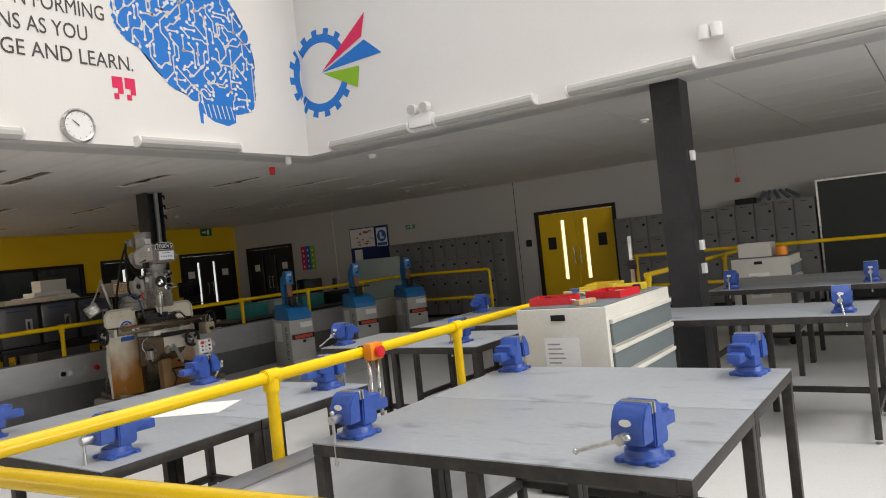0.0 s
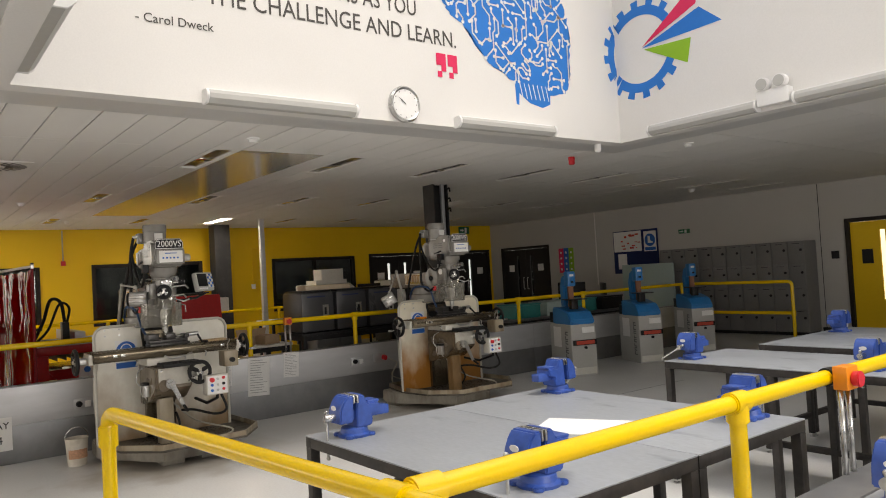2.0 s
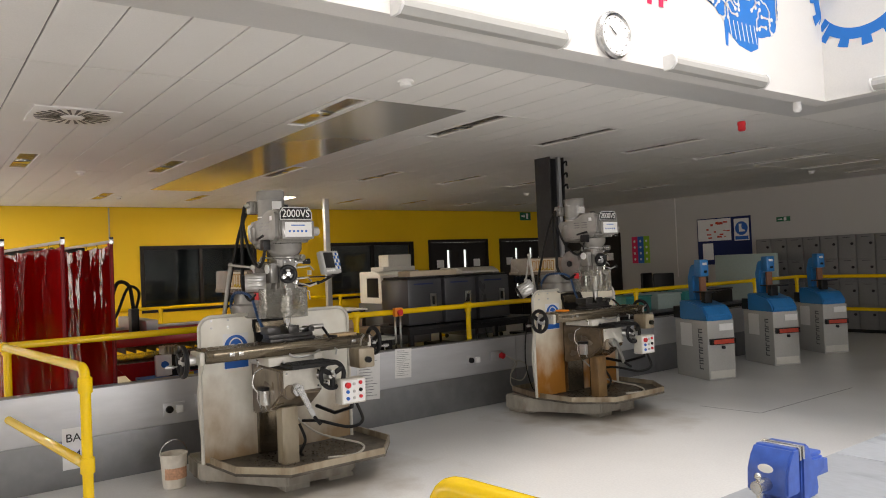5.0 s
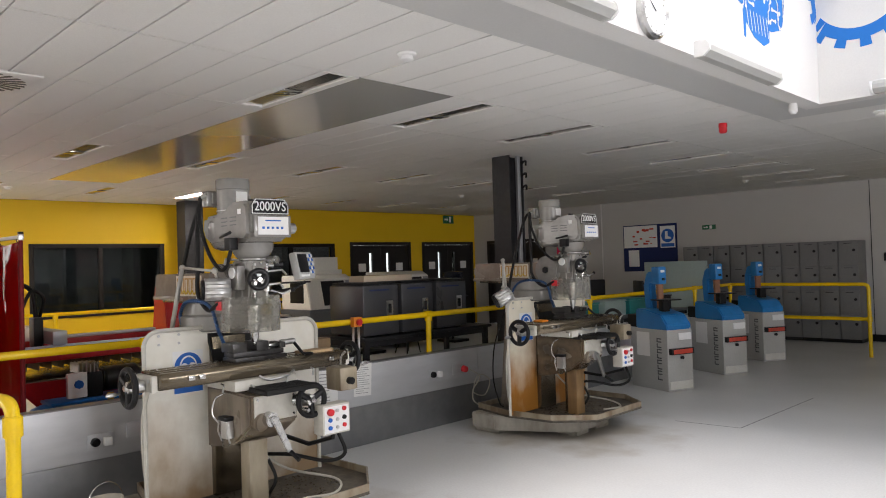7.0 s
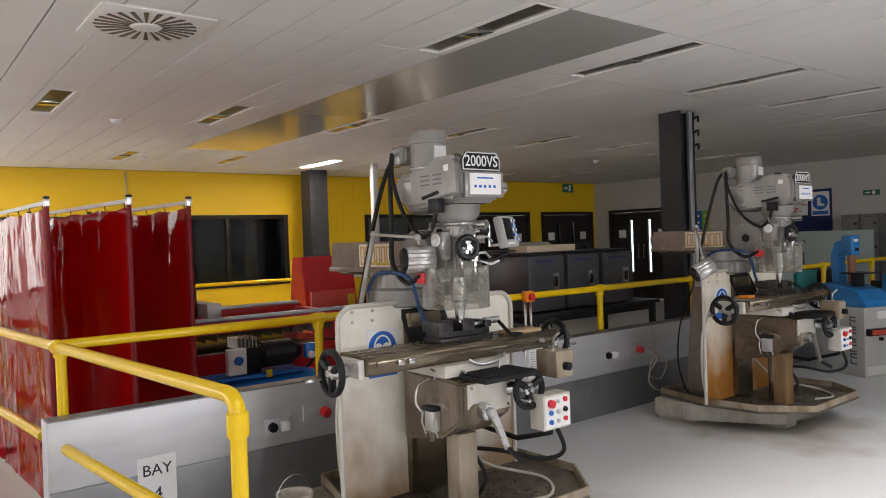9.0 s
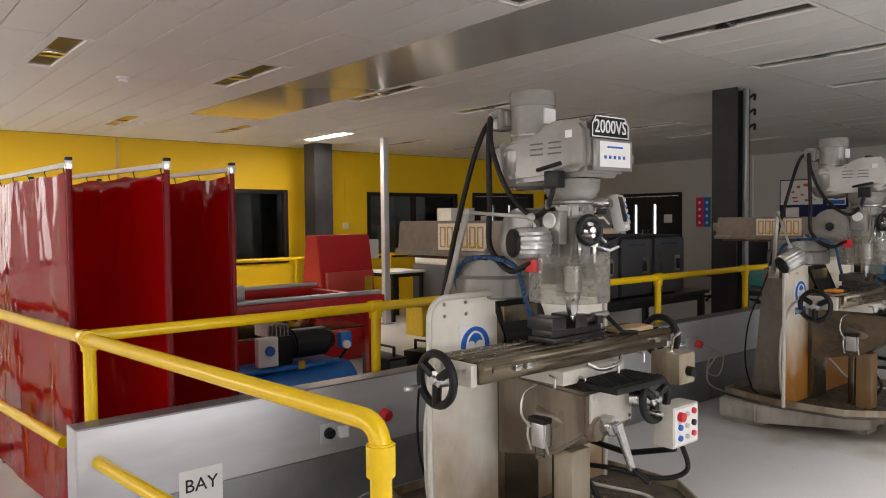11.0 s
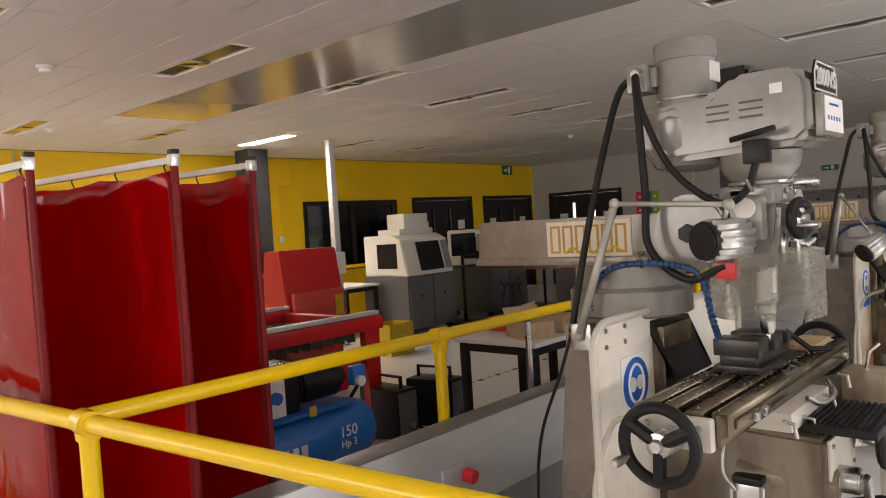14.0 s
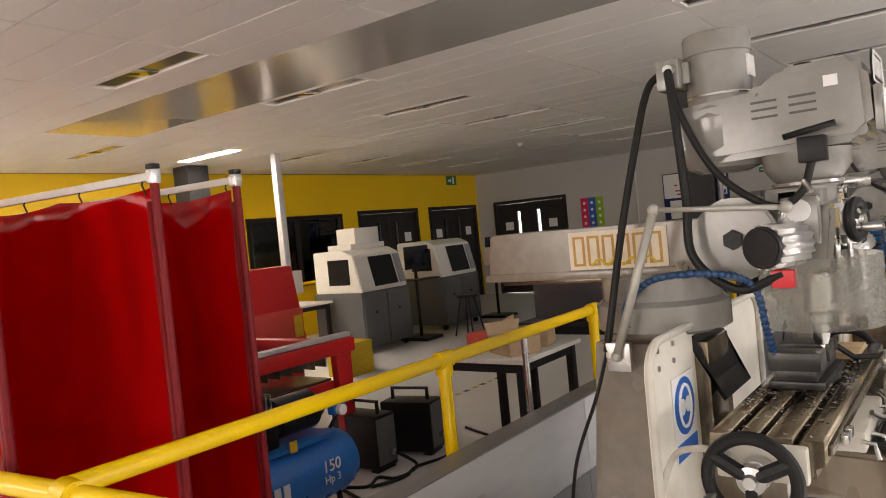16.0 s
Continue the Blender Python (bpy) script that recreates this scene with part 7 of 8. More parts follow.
ps = thing("poster", "poster in pink, blue and green vertical bands", "poster", pose(-14.05, YN - 0.002, 1.64) @ FACE_S)
for k, mm in enumerate((M_MURALPINK, M_SIGNBLUE, M_MURALGREEN)):
    part("band", bm_box(-0.25 + 0.168 * k, -0.31, 0, -0.25 + 0.168 * (k + 1) - 0.001, 0.31, 0.003), mm, ps)
for k in range(12):
    x, y = -0.17 + 0.168 * (k % 3), -0.22 + 0.14 * (k // 3)
    part("icon_shape", bm_cyl((x, y, 0.003), (x, y, 0.0038), 0.03, seg=10), M_PAPER, ps)


def exit_sign(m):
    t = thing("exit_sign", "green and white emergency exit sign", "exit sign", m)
    part("panel", bm_box(-0.18, -0.1, 0, 0.18, 0.1, 0.02, 0.003), M_EXITGREEN, t)
    part("door_shape", bm_box(0.02, -0.07, 0.02, 0.09, 0.07, 0.0215), M_PAPER, t)
    part("arrow_shape", bm_prism([(-0.14, 0.02), (-0.06, 0.02), (-0.06, 0.05), (-0.01, 0.0), (-0.06, -0.05), (-0.06, -0.02), (-0.14, -0.02)], 'z', 0.02, 0.0215), M_PAPER, t)
    return t


exit_sign(pose(XW + 0.001, 13.09, 2.64) @ FACE_E)
es3 = exit_sign(pose(-10.6, YN - 0.001, 2.1) @ FACE_S @ Matrix.Diagonal((0.75, 0.45, 1, 1)))
cpl = thing("conduit", "grey conduit with red pull box on the yellow wall", "conduit", pose(XW + 0.02, 3.15, 0))
part("pipe", bm_tube([(0, 0, 2.15), (0, 0, CEIL - 0.02)], 0.012, 8), M_CABLEW, cpl)
part("box", bm_box(-0.018, -0.04, 2.06, 0.04, 0.04, 2.15, 0.005), M_RED, cpl)
cp2 = thing("conduit", "thin conduit with white switch on the yellow wall", "conduit", pose(XW + 0.02, 6.95, 0))
part("pipe", bm_tube([(0, 0, 1.5), (0, 0, 2.3), (0, 0.25, 2.3), (0, 0.25, CEIL - 0.02)], 0.008, 8), M_YELLOW, cp2)
part("switch", bm_box(-0.018, -0.04, 1.4, 0.03, 0.04, 1.5, 0.004), M_PAPER, cp2)
ck = thing("pull_cord", "red and white pull cord hanging from the ceiling", "pull cord", pose(-3.2, 13.8, 0))
part("cord", bm_tube([(0, 0, 2.2), (0, 0, CEIL - 0.013)], 0.01, 8), M_CABLEW, ck)
part("end_box", bm_box(-0.04, -0.04, 2.12, 0.04, 0.04, 2.2, 0.005), M_REDLABEL, ck)
solid("wall_joint", bm_box(-7.765, YN - 0.006, 0.12, -7.755, YN - 0.001, CEIL - 0.013), M_BLACKP, "dark vertical joint strip in the white wall", "trim", kind="structure")
solid("wall_joint", bm_box(-13.065, YN - 0.02, 1.0, -13.045, YN - 0.001, CEIL - 0.013), M_WHITE, "white vertical conduit on the wall", "trim", kind="structure")
solid("switch_plate", bm_box(-7.58, YN - 0.02, 1.36, -7.45, YN - 0.001, 1.5, 0.004), M_BLACKP, "small dark switch plate beside the yellow door", "switch")
sp = thing("service_pole", "bare aluminium service pole from bench to ceiling", "pole", pose(-14.7, 6.25, 0))
part("profile", bm_box(-0.045, -0.045, 0.012, 0.045, 0.045, CEIL - 0.014, 0.006), M_ALUP, sp)
part("foot", bm_box(-0.08, -0.08, 0, 0.08, 0.08, 0.012), M_STEEL, sp)

# ---------------------------------------------------------------- red welding curtains


def curtain(p0, p1, seed, label, top=1.83):
    """Frame from the near pole p0 to the far pole p1 with a hanging red sheet."""
    t = thing("welding_curtain", label, "welding screen", group="red welding screens")
    p0, p1 = Vector((*p0, 0)), Vector((*p1, 0))
    d = (p1 - p0)
    L = d.length
    d.normalize()
    n = Vector((-d.y, d.x, 0))
    for p in (p0, p1):
        po = part("pole", bm_tube([p + Vector((0, 0, 0.03)), p + Vector((0, 0, top))], 0.0135, 12), M_POLE, t)
        part("collar", bm_box(p.x - 0.0155, p.y - 0.0155, top - 0.04, p.x + 0.0155, p.y + 0.0155, top + 0.002, 0.003), M_STEEL, po, "bare metal corner joint")
        part("pole_cap", bm_box(p.x - 0.0155, p.y - 0.0155, top + 0.0025, p.x + 0.0155, p.y + 0.0155, top + 0.018, 0.004), M_BLACKP, po)
        part("foot", bm_tube([p - n * 0.22 + Vector((0, 0, 0.016)), p + n * 0.22 + Vector((0, 0, 0.016))], 0.016, 10), M_BLACKP, po)
    part("top_bar", bm_box(0.0165, -0.0115, top - 0.03, L - 0.0165, 0.0115, top - 0.006, 0.003), M_CABWHITE, t, m=Matrix.Translation(p0) @ Matrix.Rotation(math.atan2(d.y, d.x), 4, 'Z'))
    rnd = random.Random(seed)
    ph = [rnd.uniform(0, 6.28) for k in range(6)]
    bm = bmesh.new()
    nx, nz = 64, 44
    grid = []
    for i in range(nx + 1):
        u = i / nx
        row = []
        for j in range(nz + 1):
            v = j / nz
            s = u * L
            wave = 0.006 * math.sin(7.0 * s + ph[0]) + 0.0016 * math.sin(19 * s + ph[1] + 2 * v) * (0.3 + v * v) + 0.0022 * math.sin(37 * s + ph[2] - 3 * v) * max(0, v - 0.7)
            wave += 0.006 * math.sin(5 * v + ph[3] + 3 * s)
            crumple = 0.004 * noise.noise(Vector((s * 6, v * 9, seed * 7.3))) + 0.003 * noise.noise(Vector((s * 17, v * 14, seed * 3.1)))
            sag = 0.014 * abs(math.sin(math.pi * s / 0.45)) if v > 0.9 else 0.0
            z = 0.07 + (top - 0.05 - 0.07) * v - sag * (v - 0.9) * 10
            q = p0 + d * (0.02 + s * (L - 0.04) / L) + n * (wave + crumple)
            row.append(bm.verts.new((q.x, q.y, z)))
        grid.append(row)
    for i in range(nx):
        for j in range(nz):
            bm.faces.new((grid[i][j], grid[i + 1][j], grid[i + 1][j + 1], grid[i][j + 1]))
    bmesh.ops.recalc_face_normals(bm, faces=bm.faces[:])
    bmesh.ops.solidify(bm, geom=bm.faces[:], thickness=0.0015)
    part("sheet", bm, M_CURTAIN, t, "translucent dark red plastic sheet")
    k = 0
    while k * 0.3 < L:
        q = p0 + d * (0.04 + k * 0.3)
        part("hook", bm_tube([q + Vector((0, 0, top - 0.07)), q + n * 0.012 + Vector((0, 0, top - 0.04)), q + Vector((0, 0, top - 0.005))], 0.003, 6), M_BLACKP, t)
        k += 1
    hm = bm_tube([p0 + d * 0.02 + Vector((0, 0, 0.08)), p0 + d * 0.022 + Vector((0, 0, top - 0.09))], 0.013, 8)
    part("side_hem", hm, M_HEM, t)
    return t


curtain((-9.66, 0.86), (-11.59, 0.74), 1, "glossy translucent red welding curtain on a frame")
curtain((-9.47, 1.245), (-11.35, 1.02), 2, "glossy translucent red welding curtain on a frame")
curtain((-9.58, 1.62), (-11.4, 1.45), 3, "glossy translucent red welding curtain on a frame")
curtain((-11.65, 0.76), (-13.4, 0.72), 4, "glossy translucent red welding curtain on a frame")

# ---------------------------------------------------------------- compressor, cutting table, welders
ac = thing("air_compressor", "blue horizontal air compressor with black motor", "compressor", pose(-10.62, 2.5, 0))
TK = Matrix.Translation((0, 0, 0.33)) @ Matrix.Rotation(radians(-90), 4, 'X')
part("tank", bm_lathe([(0.03, -0.60), (0.1, -0.585), (0.16, -0.54), (0.185, -0.46), (0.185, 0.38), (0.16, 0.46), (0.1, 0.505), (0.03, 0.52)], 36, TK), M_BLUEP, ac)
for x in (-0.12, 0.12):
    for y in (-0.4, 0.32):
        part("foot", bm_tube([(x * 0.9, y, 0.2), (x * 1.2, y, 0.0)], 0.016, 8), M_BLACKP, ac)
part("platform", bm_box(-0.14, -0.45, 0.505, 0.14, 0.32, 0.53, 0.006), M_BLUEP, ac)
part("motor", bm_cyl((0.0, -0.02, 0.66), (0.0, 0.28, 0.66), 0.105, seg=28, bev=0.02), M_BLACKP, ac)
part("fan_cover", bm_cyl((0.0, 0.28, 0.66), (0.0, 0.33, 0.66), 0.085, 0.06, 24), M_BLACKP, ac)
part("pump", bm_box(-0.09, -0.22, 0.53, 0.09, -0.03, 0.74, 0.02), M_BLACKP, ac)
for k in range(6):
    part("cooling_fin", bm_box(-0.1, -0.23 + 0.03 * k, 0.74, 0.1, -0.22 + 0.03 * k, 0.82), M_STEEL, ac)
part("pressure_switch", bm_box(0.1, -0.33, 0.55, 0.16, -0.18, 0.75, 0.01), M_PAPER, ac)
part("switch_knob", bm_cyl((0.16, -0.25, 0.66), (0.185, -0.25, 0.66), 0.035, seg=8), M_SIGNBLUE, ac)
part("gauge", bm_cyl((0.12, 0.38, 0.63), (0.15, 0.38, 0.63), 0.03, seg=18), M_PAPER, ac)
part("regulator", bm_box(0.06, 0.34, 0.6, 0.12, 0.44, 0.72, 0.015), M_BLUEP, ac)
part("hand_rail", bm_tube([(0, 0.4, 0.5), (0, 0.5, 0.6), (0, 0.5, 0.7)], 0.012, 8), M_BLACKP, ac)
wr = bmesh.new()
for k in range(5):
    bm_box(0.1855 - 0.004, -0.36 + 0.06 * k, 0.27, 0.189, -0.32 + 0.06 * k, 0.37, bm=wr)
part("brand_shapes", wr, M_PAPER, ac)
text_part("lettering", "150", 0.09, M_PAPER, ac, pose(0.187, 0.22, 0.37) @ FACE_E)
text_part("lettering", "Hp 3", 0.06, M_PAPER, ac, pose(0.187, 0.22, 0.30) @ FACE_E)
part("warning_label", bm_box(0.142, -0.02, 0.5, 0.146, 0.03, 0.56), M_TAPE, ac)

ct = thing("cutting_table", "red steel plasma cutting table with aluminium rails", "cutting table", pose(-11.7, 2.75, 0))
part("side_rail", bm_box(0.50, -0.95, 0.80, 0.60, 0.92, 0.90, 0.012), M_MACHRED, ct)
part("side_rail", bm_box(-0.6, -0.95, 0.80, -0.50, 0.92, 0.90, 0.012), M_MACHRED, ct)
part("end_rail", bm_box(-0.5, 0.82, 0.78, 0.5, 0.9, 0.88, 0.008), M_MACHRED, ct)
part("end_rail", bm_box(-0.5, -0.93, 0.78, 0.5, -0.85, 0.88, 0.008), M_MACHRED, ct)
for x in (0.52, -0.58):
    part("guide_rail", bm_box(x, -0.94, 0.905, x + 0.06, 0.9, 0.935, 0.004), M_ALUP, ct)
for k in range(16):
    y = -0.78 + 0.1 * k
    part("slat", bm_box(-0.495, y, 0.72, 0.495, y + 0.006, 0.82), M_TRAY, ct)
part("cut_sheet", bm_box(-0.4, -0.7, 0.8205, 0.42, 0.3, 0.826), M_CARD, ct)
part("water_pan", bm_box(-0.49, -0.84, 0.5, 0.49, 0.81, 0.6, 0.01), M_MACHRED, ct)
part("pan_slag", bm_box(-0.47, -0.82, 0.601, 0.47, 0.79, 0.63, 0.01), M_OILY, ct, "offcuts and slag in the pan")
for x in (-0.55, 0.55):
    for y in (-0.85, 0.82):
        lg = bm_prism([(y - 0.07, 0.8), (y + 0.07, 0.8), (y + 0.05, 0.0), (y - 0.05, 0.0)], 'x', x - 0.03, x + 0.03)
        part("leg", lg, M_MACHRED, ct)
part("skirt", bm_prism([(-0.8, 0.62), (0.78, 0.62), (0.6, 0.4), (-0.6, 0.4)], 'x', 0.5005, 0.52), M_MACHRED, ct)
gn = part("gantry", bm_box(-0.62, -0.5, 0.94, 0.62, -0.38, 1.06, 0.008), M_ALUP, ct)
part("gantry_face", bm_box(-0.5, -0.379, 0.95, 0.3, -0.37, 1.05), M_PAPER, gn)
part("torch_carriage", bm_box(0.3, -0.6, 0.92, 0.44, -0.52, 1.18, 0.01), M_BLACKP, gn)
hose(ct, [(0.37, -0.56, 1.18), (0.38, -0.6, 1.42), (0.3, -0.7, 1.45), (0.28, -0.78, 1.2), (0.3, -0.9, 0.95)], 0.02, M_CABLE, "torch_cable")
hose(ct, [(0.37, -0.54, 1.15), (0.45, -0.52, 1.35), (0.42, -0.62, 1.4), (0.4, -0.75, 1.1), (0.45, -0.92, 0.93)], 0.015, M_CABLE, "torch_cable")

rc = thing("control_cabinet", "red steel control cabinet with sloping front", "control cabinet", pose(-12.95, 4.35, 0))
part("stand", bm_box(-0.22, -0.28, 0.0, 0.22, 0.28, 0.6, 0.01), M_MACHRED, rc)
part("upper_box", bm_prism([(-0.25, 0.6), (0.25, 0.6), (0.12, 1.38), (-0.12, 1.38)], 'y', -0.34, 0.34, bev=0.01), M_MACHRED, rc)
part("front_flap", bm_box(0.2, -0.3, 0.68, 0.26, 0.3, 0.98, 0.01), M_REDFADE, rc)
part("warning_label", bm_box(0.2605, 0.18, 0.72, 0.263, 0.28, 0.92), M_TAPE, rc)
part("side_screen", bm_box(-0.12, 0.341, 1.1, 0.08, 0.5, 1.32, 0.01), M_CNC, rc)

for k, (x, y) in enumerate(((-11.05, 3.62), (-10.95, 4.02))):
    w = thing("welder", "black portable welding set with carry handle", "welder", pose(x, y, 0, 0, 0, 12 * k))
    part("case", bm_box(-0.2, -0.1, 0.02, 0.2, 0.1, 0.38, 0.015), M_BLACKP, w)
    part("side_panel", bm_box(0.2, -0.09, 0.05, 0.204, 0.09, 0.36), M_CNCDARK, w)
    part("handle", bm_tube([(-0.14, 0, 0.38), (-0.14, 0, 0.46), (0.14, 0, 0.46), (0.14, 0, 0.38)], 0.015, 10), M_BLACKP, w)
    for s in (-0.15, 0.15):
        part("foot", bm_box(s - 0.03, -0.09, 0.0, s + 0.03, 0.09, 0.0195), M_BLACKP, w)
    part("connector", bm_cyl((0.204, 0.03, 0.12), (0.235, 0.03, 0.12), 0.022, seg=12), M_STEEL, w)
for k, pts in enumerate(([(-10.8, 3.65, 0.12), (-10.72, 3.75, 0.02), (-10.66, 3.6, 0.012), (-10.68, 3.48, 0.012), (-10.8, 3.45, 0.012), (-10.75, 3.3, 0.012), (-10.9, 3.22, 0.012)], [(-11.5, 4.45, 0.012), (-11.14, 4.35, 0.012), (-10.81, 4.27, 0.012), (-10.63, 3.99, 0.012), (-10.69, 3.71, 0.012), (-10.62, 3.5, 0.02), (-10.72, 3.3, 0.012)], [(-10.9, 3.2, 0.012), (-10.5, 3.1, 0.012), (-10.1, 3.3, 0.012), (-10.0, 3.7, 0.012), (-10.3, 4.3, 0.012), (-10.9, 4.6, 0.012)])):
    solid("welding_cable", bm_tube(smooth_path(pts), 0.011, 8), M_CABLE, "loose black welding cable on the floor", "cable", group="floor cables")

# ---------------------------------------------------------------- tables and machines beyond


def plain_table(m, lx, ly_, h, label, top=None):
    t = thing("table", label, "table", m)
    part("tabletop", bm_box(0, 0, h - 0.03, lx, ly_, h, 0.004), top or M_CABWHITE, t)
    part("apron", bm_box(0.04, 0.04, h - 0.09, lx - 0.04, ly_ - 0.04, h - 0.0305), M_BLACK, t)
    for x in (0.03, lx - 0.08):
        for y in (0.03, ly_ - 0.08):
            part("leg", bm_box(x, y, 0, x + 0.05, y + 0.05, h - 0.0305, 0.003), M_BLACK, t)
    return t


plain_table(pose(-10.45, 3.7, 0), 0.68, 0.76, 0.76, "pale-topped table with black legs behind the rail")
bx = thing("cardboard_box", "small open cardboard box on the table", "box", pose(-10.0, 4.2, 0.761, 0, 0, 15))
part("carton", bm_box(-0.14, -0.11, 0, 0.14, 0.11, 0.11, 0.002), M_CARD, bx)
part("flap", bm_prism([(-0.11, 0.11), (0.11, 0.11), (0.13, 0.19), (-0.13, 0.19)], 'x', -0.145, -0.141), M_CARD, bx)
b2 = copy_thing(bx, pose(-9.96, 3.92, 0.761, 0, 0, -30))
b3 = solid("toolbox", bm_box(-0.12, -0.08, 0, 0.12, 0.08, 0.1, 0.015), M_REDLABEL, "small red and orange toolbox on the table", "toolbox", m=pose(-10.28, 4.1, 0.761))
sv = thing("steel_post", "bare steel post with dark cap behind the low wall", "post", pose(WR - 0.1, 3.13, 0))
part("tube", bm_tube([(0, 0, 0.0), (0, 0, 1.0)], 0.017, 12), M_STEEL, sv)
part("cap", bm_tube([(0, 0, 1.0), (0, 0, 1.03)], 0.022, 12), M_BLACKP, sv)
plain_table(pose(-15.5, 6.4, 0), 0.75, 0.65, 0.76, "white-topped table with black legs by the pole", M_PAPER)
yb = open_tray(pose(-13.75, 5.9, 0), 0.35, 0.4, 0.38, M_TAPE, "yellow plastic storage bin on the floor", "storage_bin")


def cnc(m, label, box_on_top):
    """Local: front to +x, width along y."""
    t = thing("cnc_machine", label, "cnc machine", m)
    part("base_cabinet", bm_box(-0.9, 0, 0.09, 0, 1.0, 0.84, 0.01), M_CNCDARK, t)
    for k in range(2):
        dr = part("cabinet_door", bm_box(0.0005, 0.03 + 0.48 * k, 0.12, 0.015, 0.49 + 0.48 * k, 0.8, 0.004), M_CNCDARK, t)
        part("latch", bm_cyl((0.015, 0.25 + 0.48 * k, 0.55), (0.028, 0.25 + 0.48 * k, 0.55), 0.018, seg=10), M_BLACKP, dr)
    for x in (-0.8, -0.08):
        for y in (0.08, 0.92):
            part("castor", bm_cyl((x, y - 0.015, 0.045), (x, y + 0.015, 0.045), 0.045, seg=14), M_BLACKP, t)
    hd = bm_prism([(-0.88, 0.841), (0.0, 0.841), (-0.12, 1.34), (-0.3, 1.42), (-0.88, 1.42)], 'y', 0.02, 0.98, bev=0.015)
    en = part("enclosure", hd, M_CNC, t, "off-white machine enclosure")
    q = bm_prism([(0.004, 0.9), (-0.006, 0.9), (-0.108, 1.31), (-0.098, 1.31)], 'y', 0.3, 0.78)
    part("front_window", q, M_BLACKP, en)
    part("side_window", bm_box(-0.6, 0.014, 0.95, -0.2, 0.0195, 1.3, 0.002), M_BLACKP, en)
    part("control_panel", bm_prism([(0.006, 0.9), (-0.004, 0.9), (-0.106, 1.31), (-0.096, 1.31)], 'y', 0.82, 0.95), M_GREYINK, en)
    if box_on_top:
        part("step_box", bm_box(-0.75, 0.2, 1.4205, -0.3, 0.9, 1.5, 0.006), M_CNC, t)
        part("step_box", bm_box(-0.7, 0.35, 1.5005, -0.35, 0.85, 1.72, 0.006), M_CNC, t)
    return t


cnc(pose(-14.25, 7.1, 0), "off-white benchtop lathe enclosure on dark grey cabinet", True)
cnc(pose(-14.35, 9.05, 0), "off-white benchtop mill enclosure on dark grey cabinet", False)
for y in (8.35, 10.5):
    mo = thing("monitor_stand", "dark monitor and keyboard on a wheeled stand", "monitor", pose(-14.3, y, 0))
    part("pole", bm_tube([(0, 0, 0.05), (0, 0, 1.2)], 0.025, 10), M_BLACKP, mo)
    part("base", bm_box(-0.25, -0.2, 0, 0.25, 0.2, 0.05, 0.01), M_BLACKP, mo)
    part("screen", bm_box(0.026, -0.27, 1.05, 0.06, 0.27, 1.38, 0.008), M_SCREEN, mo)
    part("keyboard_tray", bm_box(0.03, -0.25, 0.88, 0.25, 0.25, 0.9, 0.004), M_BLACKP, mo)
st = thing("stool", "dark stool with bent metal frame", "stool", pose(-13.7, 8.75, 0))
part("seat", bm_cyl((0, 0, 0.56), (0, 0, 0.6), 0.17, seg=24, bev=0.01), M_BLACKP, st)
for k in range(4):
    a = radians(45 + 90 * k)
    part("leg", bm_tube([(0.1 * math.cos(a), 0.1 * math.sin(a), 0.56), (0.22 * math.cos(a), 0.22 * math.sin(a), 0.0)], 0.012, 8), M_BLACK, st)

bt = plain_table(pose(-10.26, 4.48, 0), 0.72, 1.8, 0.86, "long black bench carrying the dark machines", M_BLACK)


def dark_machine(y0, w, label):
    t = thing("laser_cutter", label, "laser cutter", pose(-10.14, y0, 0.861), group="dark enclosed machines")
    part("case", bm_box(0, 0, 0.012, 0.54, w, 0.50, 0.025), M_CASE, t)
    part("lid", bm_box(0.02, 0.02, 0.5005, 0.52, w - 0.02, 0.525, 0.01), M_BLACKP, t)
    part("front_window", bm_box(0.5405, w - 0.16, 0.2, 0.544, w - 0.08, 0.34), M_STEEL, t)
    part("handle", bm_box(0.544, w - 0.14, 0.22, 0.57, w - 0.12, 0.31, 0.006), M_BLACKP, t)
    part("brand_bar", bm_box(0.5405, 0.08, 0.44, 0.543, w - 0.12, 0.455), M_NAVY, t)
    for x in (0.06, 0.43):
        for y in (0.05, w - 0.1):
            part("foot", bm_box(x, y, 0, x + 0.05, y + 0.05, 0.0119), M_BLACKP, t)
    return t


for y0, w in ((4.52, 0.45), (5.01, 0.44), (5.49, 0.46)):
    dark_machine(y0, w, "dark grey enclosed desktop machine with black lid")
xc = solid("carton", bm_box(-0.12, -0.32, 0, 0.12, 0.32, 0.06, 0.004), M_CARD2, "flat pale carton on top of the dark machine", "carton", m=pose(-9.9, 5.0, 1.387))
wb = plain_table(pose(-10.35, 8.0, 0), 0.7, 3.2, 0.72, "grey bench behind the low wall", M_CNCDARK)
for k, (y, mm, lab) in enumerate(((8.25, M_TEAL, "teal plastic storage box on the bench"), (8.95, M_PALEGREEN, "pale green storage box on the bench"), (9.6, M_TEAL, "teal plastic storage box on the bench"), (10.3, M_BLACKP, "black storage box on the bench"))):
    sb = thing("storage_box", lab, "storage box", pose(-10.2, y, 0.721), group="storage boxes")
    part("tub", bm_box(0, 0, 0, 0.42, 0.55, 0.2, 0.015), mm, sb)
    part("lid", bm_box(-0.01, -0.01, 0.2005, 0.43, 0.56, 0.225, 0.008), mm, sb)
pg = thing("screen_panel", "pale green freestanding partition panel", "partition", pose(-11.4, 12.9, 0))
part("panel", bm_box(0, 0, 0.08, 1.25, 0.06, 1.45, 0.01), M_PALEGREEN, pg)
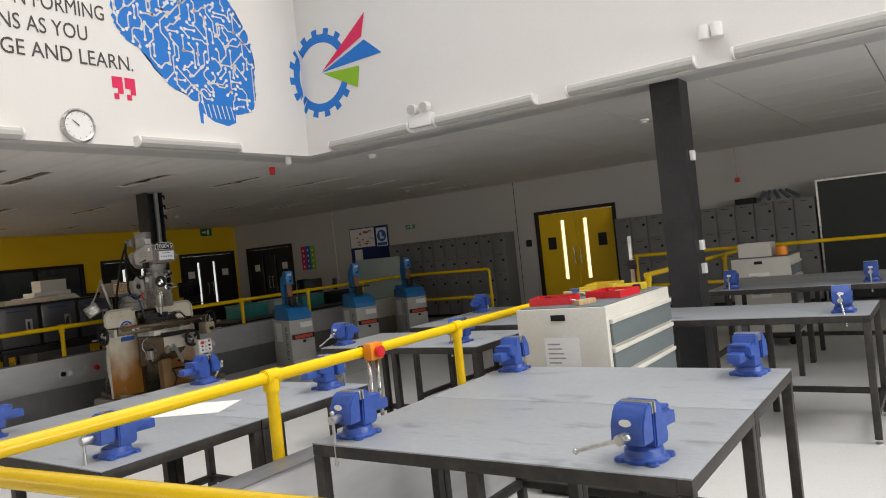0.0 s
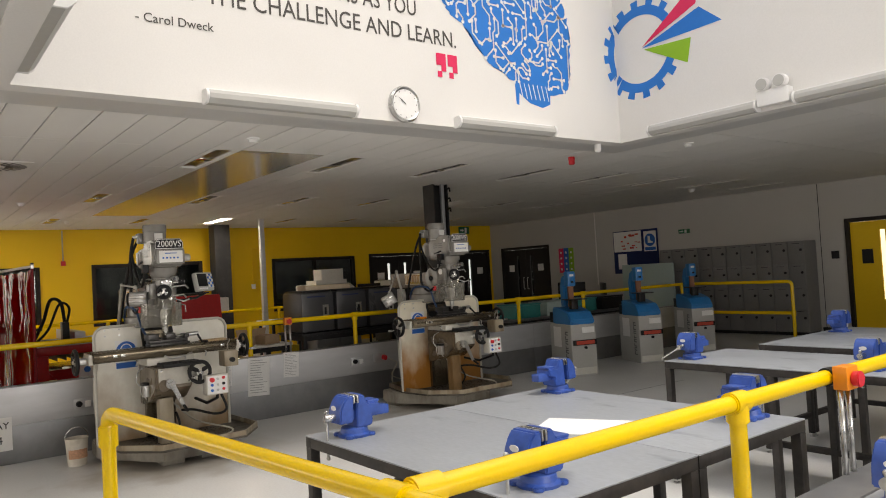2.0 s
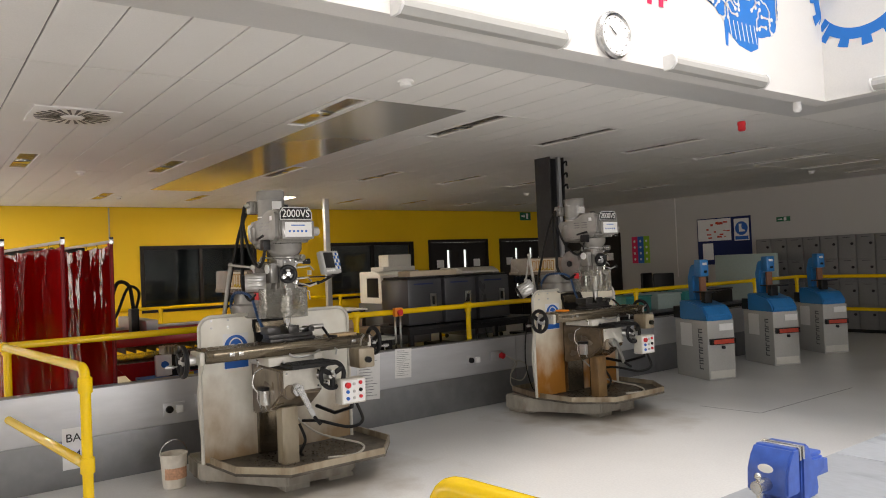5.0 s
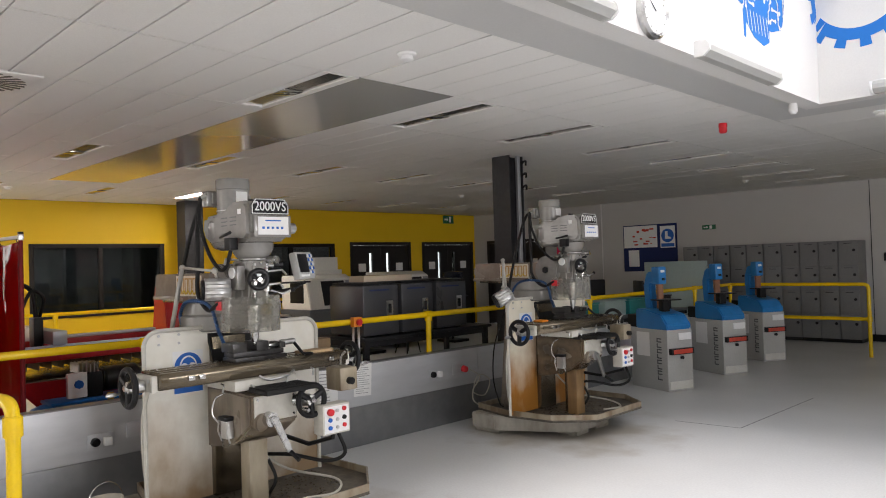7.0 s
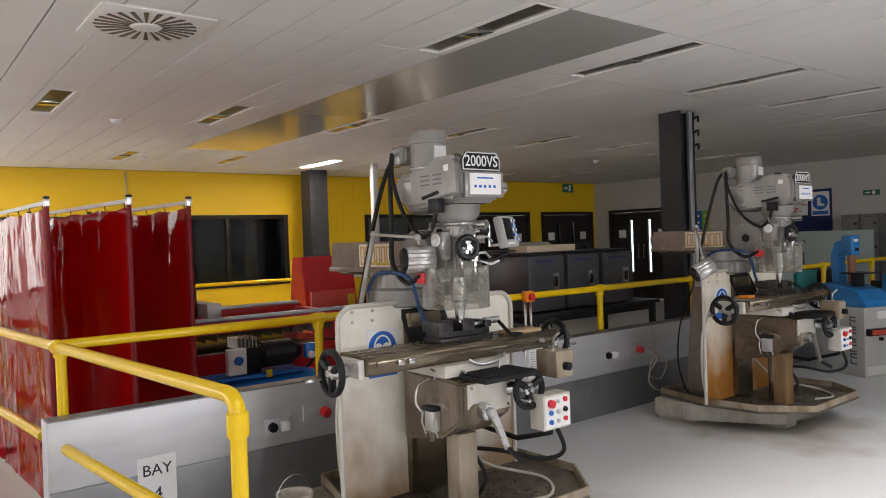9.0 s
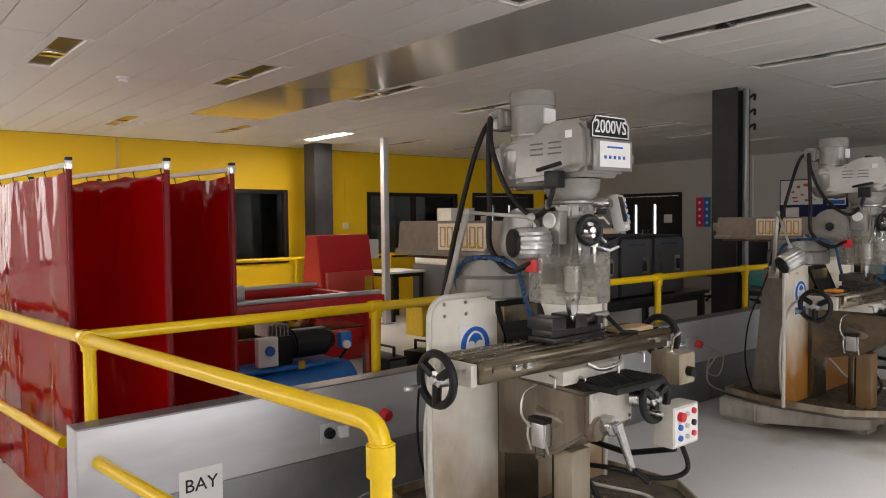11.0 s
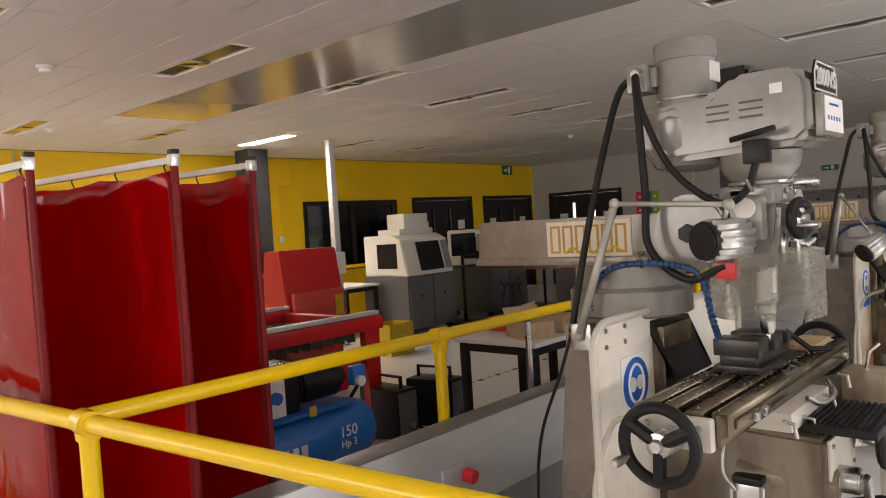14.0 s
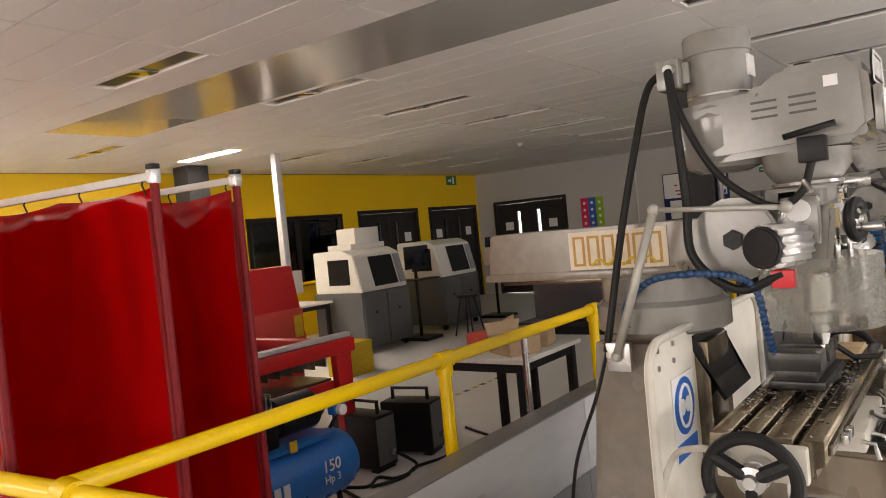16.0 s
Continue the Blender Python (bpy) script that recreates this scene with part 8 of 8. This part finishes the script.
for x in (0.1, 1.1):
    part("foot", bm_box(x, -0.2, 0, x + 0.05, 0.26, 0.0795, 0.004), M_STEEL, pg)
for k, (x, y) in enumerate(((-12.2, 12.2), (-12.9, 12.4), (-10.8, 11.2))):
    ch = thing("office_chair", "black office chair with padded back", "chair", pose(x, y, 0, 0, 0, 40 * k + 150), group="black office chairs")
    part("seat", bm_box(-0.23, -0.23, 0.45, 0.23, 0.23, 0.53, 0.03), M_BLACKP, ch)
    part("backrest", bm_box(-0.26, -0.21, 0.62, -0.2, 0.21, 1.15, 0.025), M_BLACKP, ch)
    part("back_stem", bm_tube([(-0.1, 0, 0.46), (-0.27, 0, 0.5), (-0.27, 0, 0.75)], 0.02, 8), M_BLACKP, ch)
    part("column", bm_tube([(0, 0, 0.08), (0, 0, 0.46)], 0.03, 10), M_BLACKP, ch)
    for j in range(5):
        a = 2 * math.pi * j / 5
        lg = part("base_leg", bm_tube([(0, 0, 0.1), (0.27 * math.cos(a), 0.27 * math.sin(a), 0.06)], 0.018, 8), M_BLACKP, ch)
        part("castor", bm_cyl((0.27 * math.cos(a), 0.27 * math.sin(a) - 0.02, 0.026), (0.27 * math.cos(a), 0.27 * math.sin(a) + 0.02, 0.026), 0.026, seg=12), M_BLACKP, lg)

# floor markings
for k in range(12):
    y = 5.1 + 0.14 * k
    solid("floor_tape", bm_box(-11.68, y, 0.0008, -11.63, y + 0.075, 0.002), M_TAPE if k % 2 else M_BLACKP, "worn black and yellow floor tape", "floor marking", group="floor tape dashes", kind="structure")
ft = bmesh.new()
for a, b in (((-7.52, 6.55), (-6.93, 6.62)), ((-6.93, 6.62), (-6.9, 8.38))):
    d = (Vector(b) - Vector(a)).normalized()
    n = Vector((-d.y, d.x)) * 0.006
    bm_prism([(a[0] - n.x, a[1] - n.y), (b[0] - n.x, b[1] - n.y), (b[0] + n.x, b[1] + n.y), (a[0] + n.x, a[1] + n.y)], 'z', 0.0006, 0.0014, ft)
solid("floor_joint", ft, M_GREYINK, "thin dark joint lines in the resin floor", "floor joint", kind="structure")
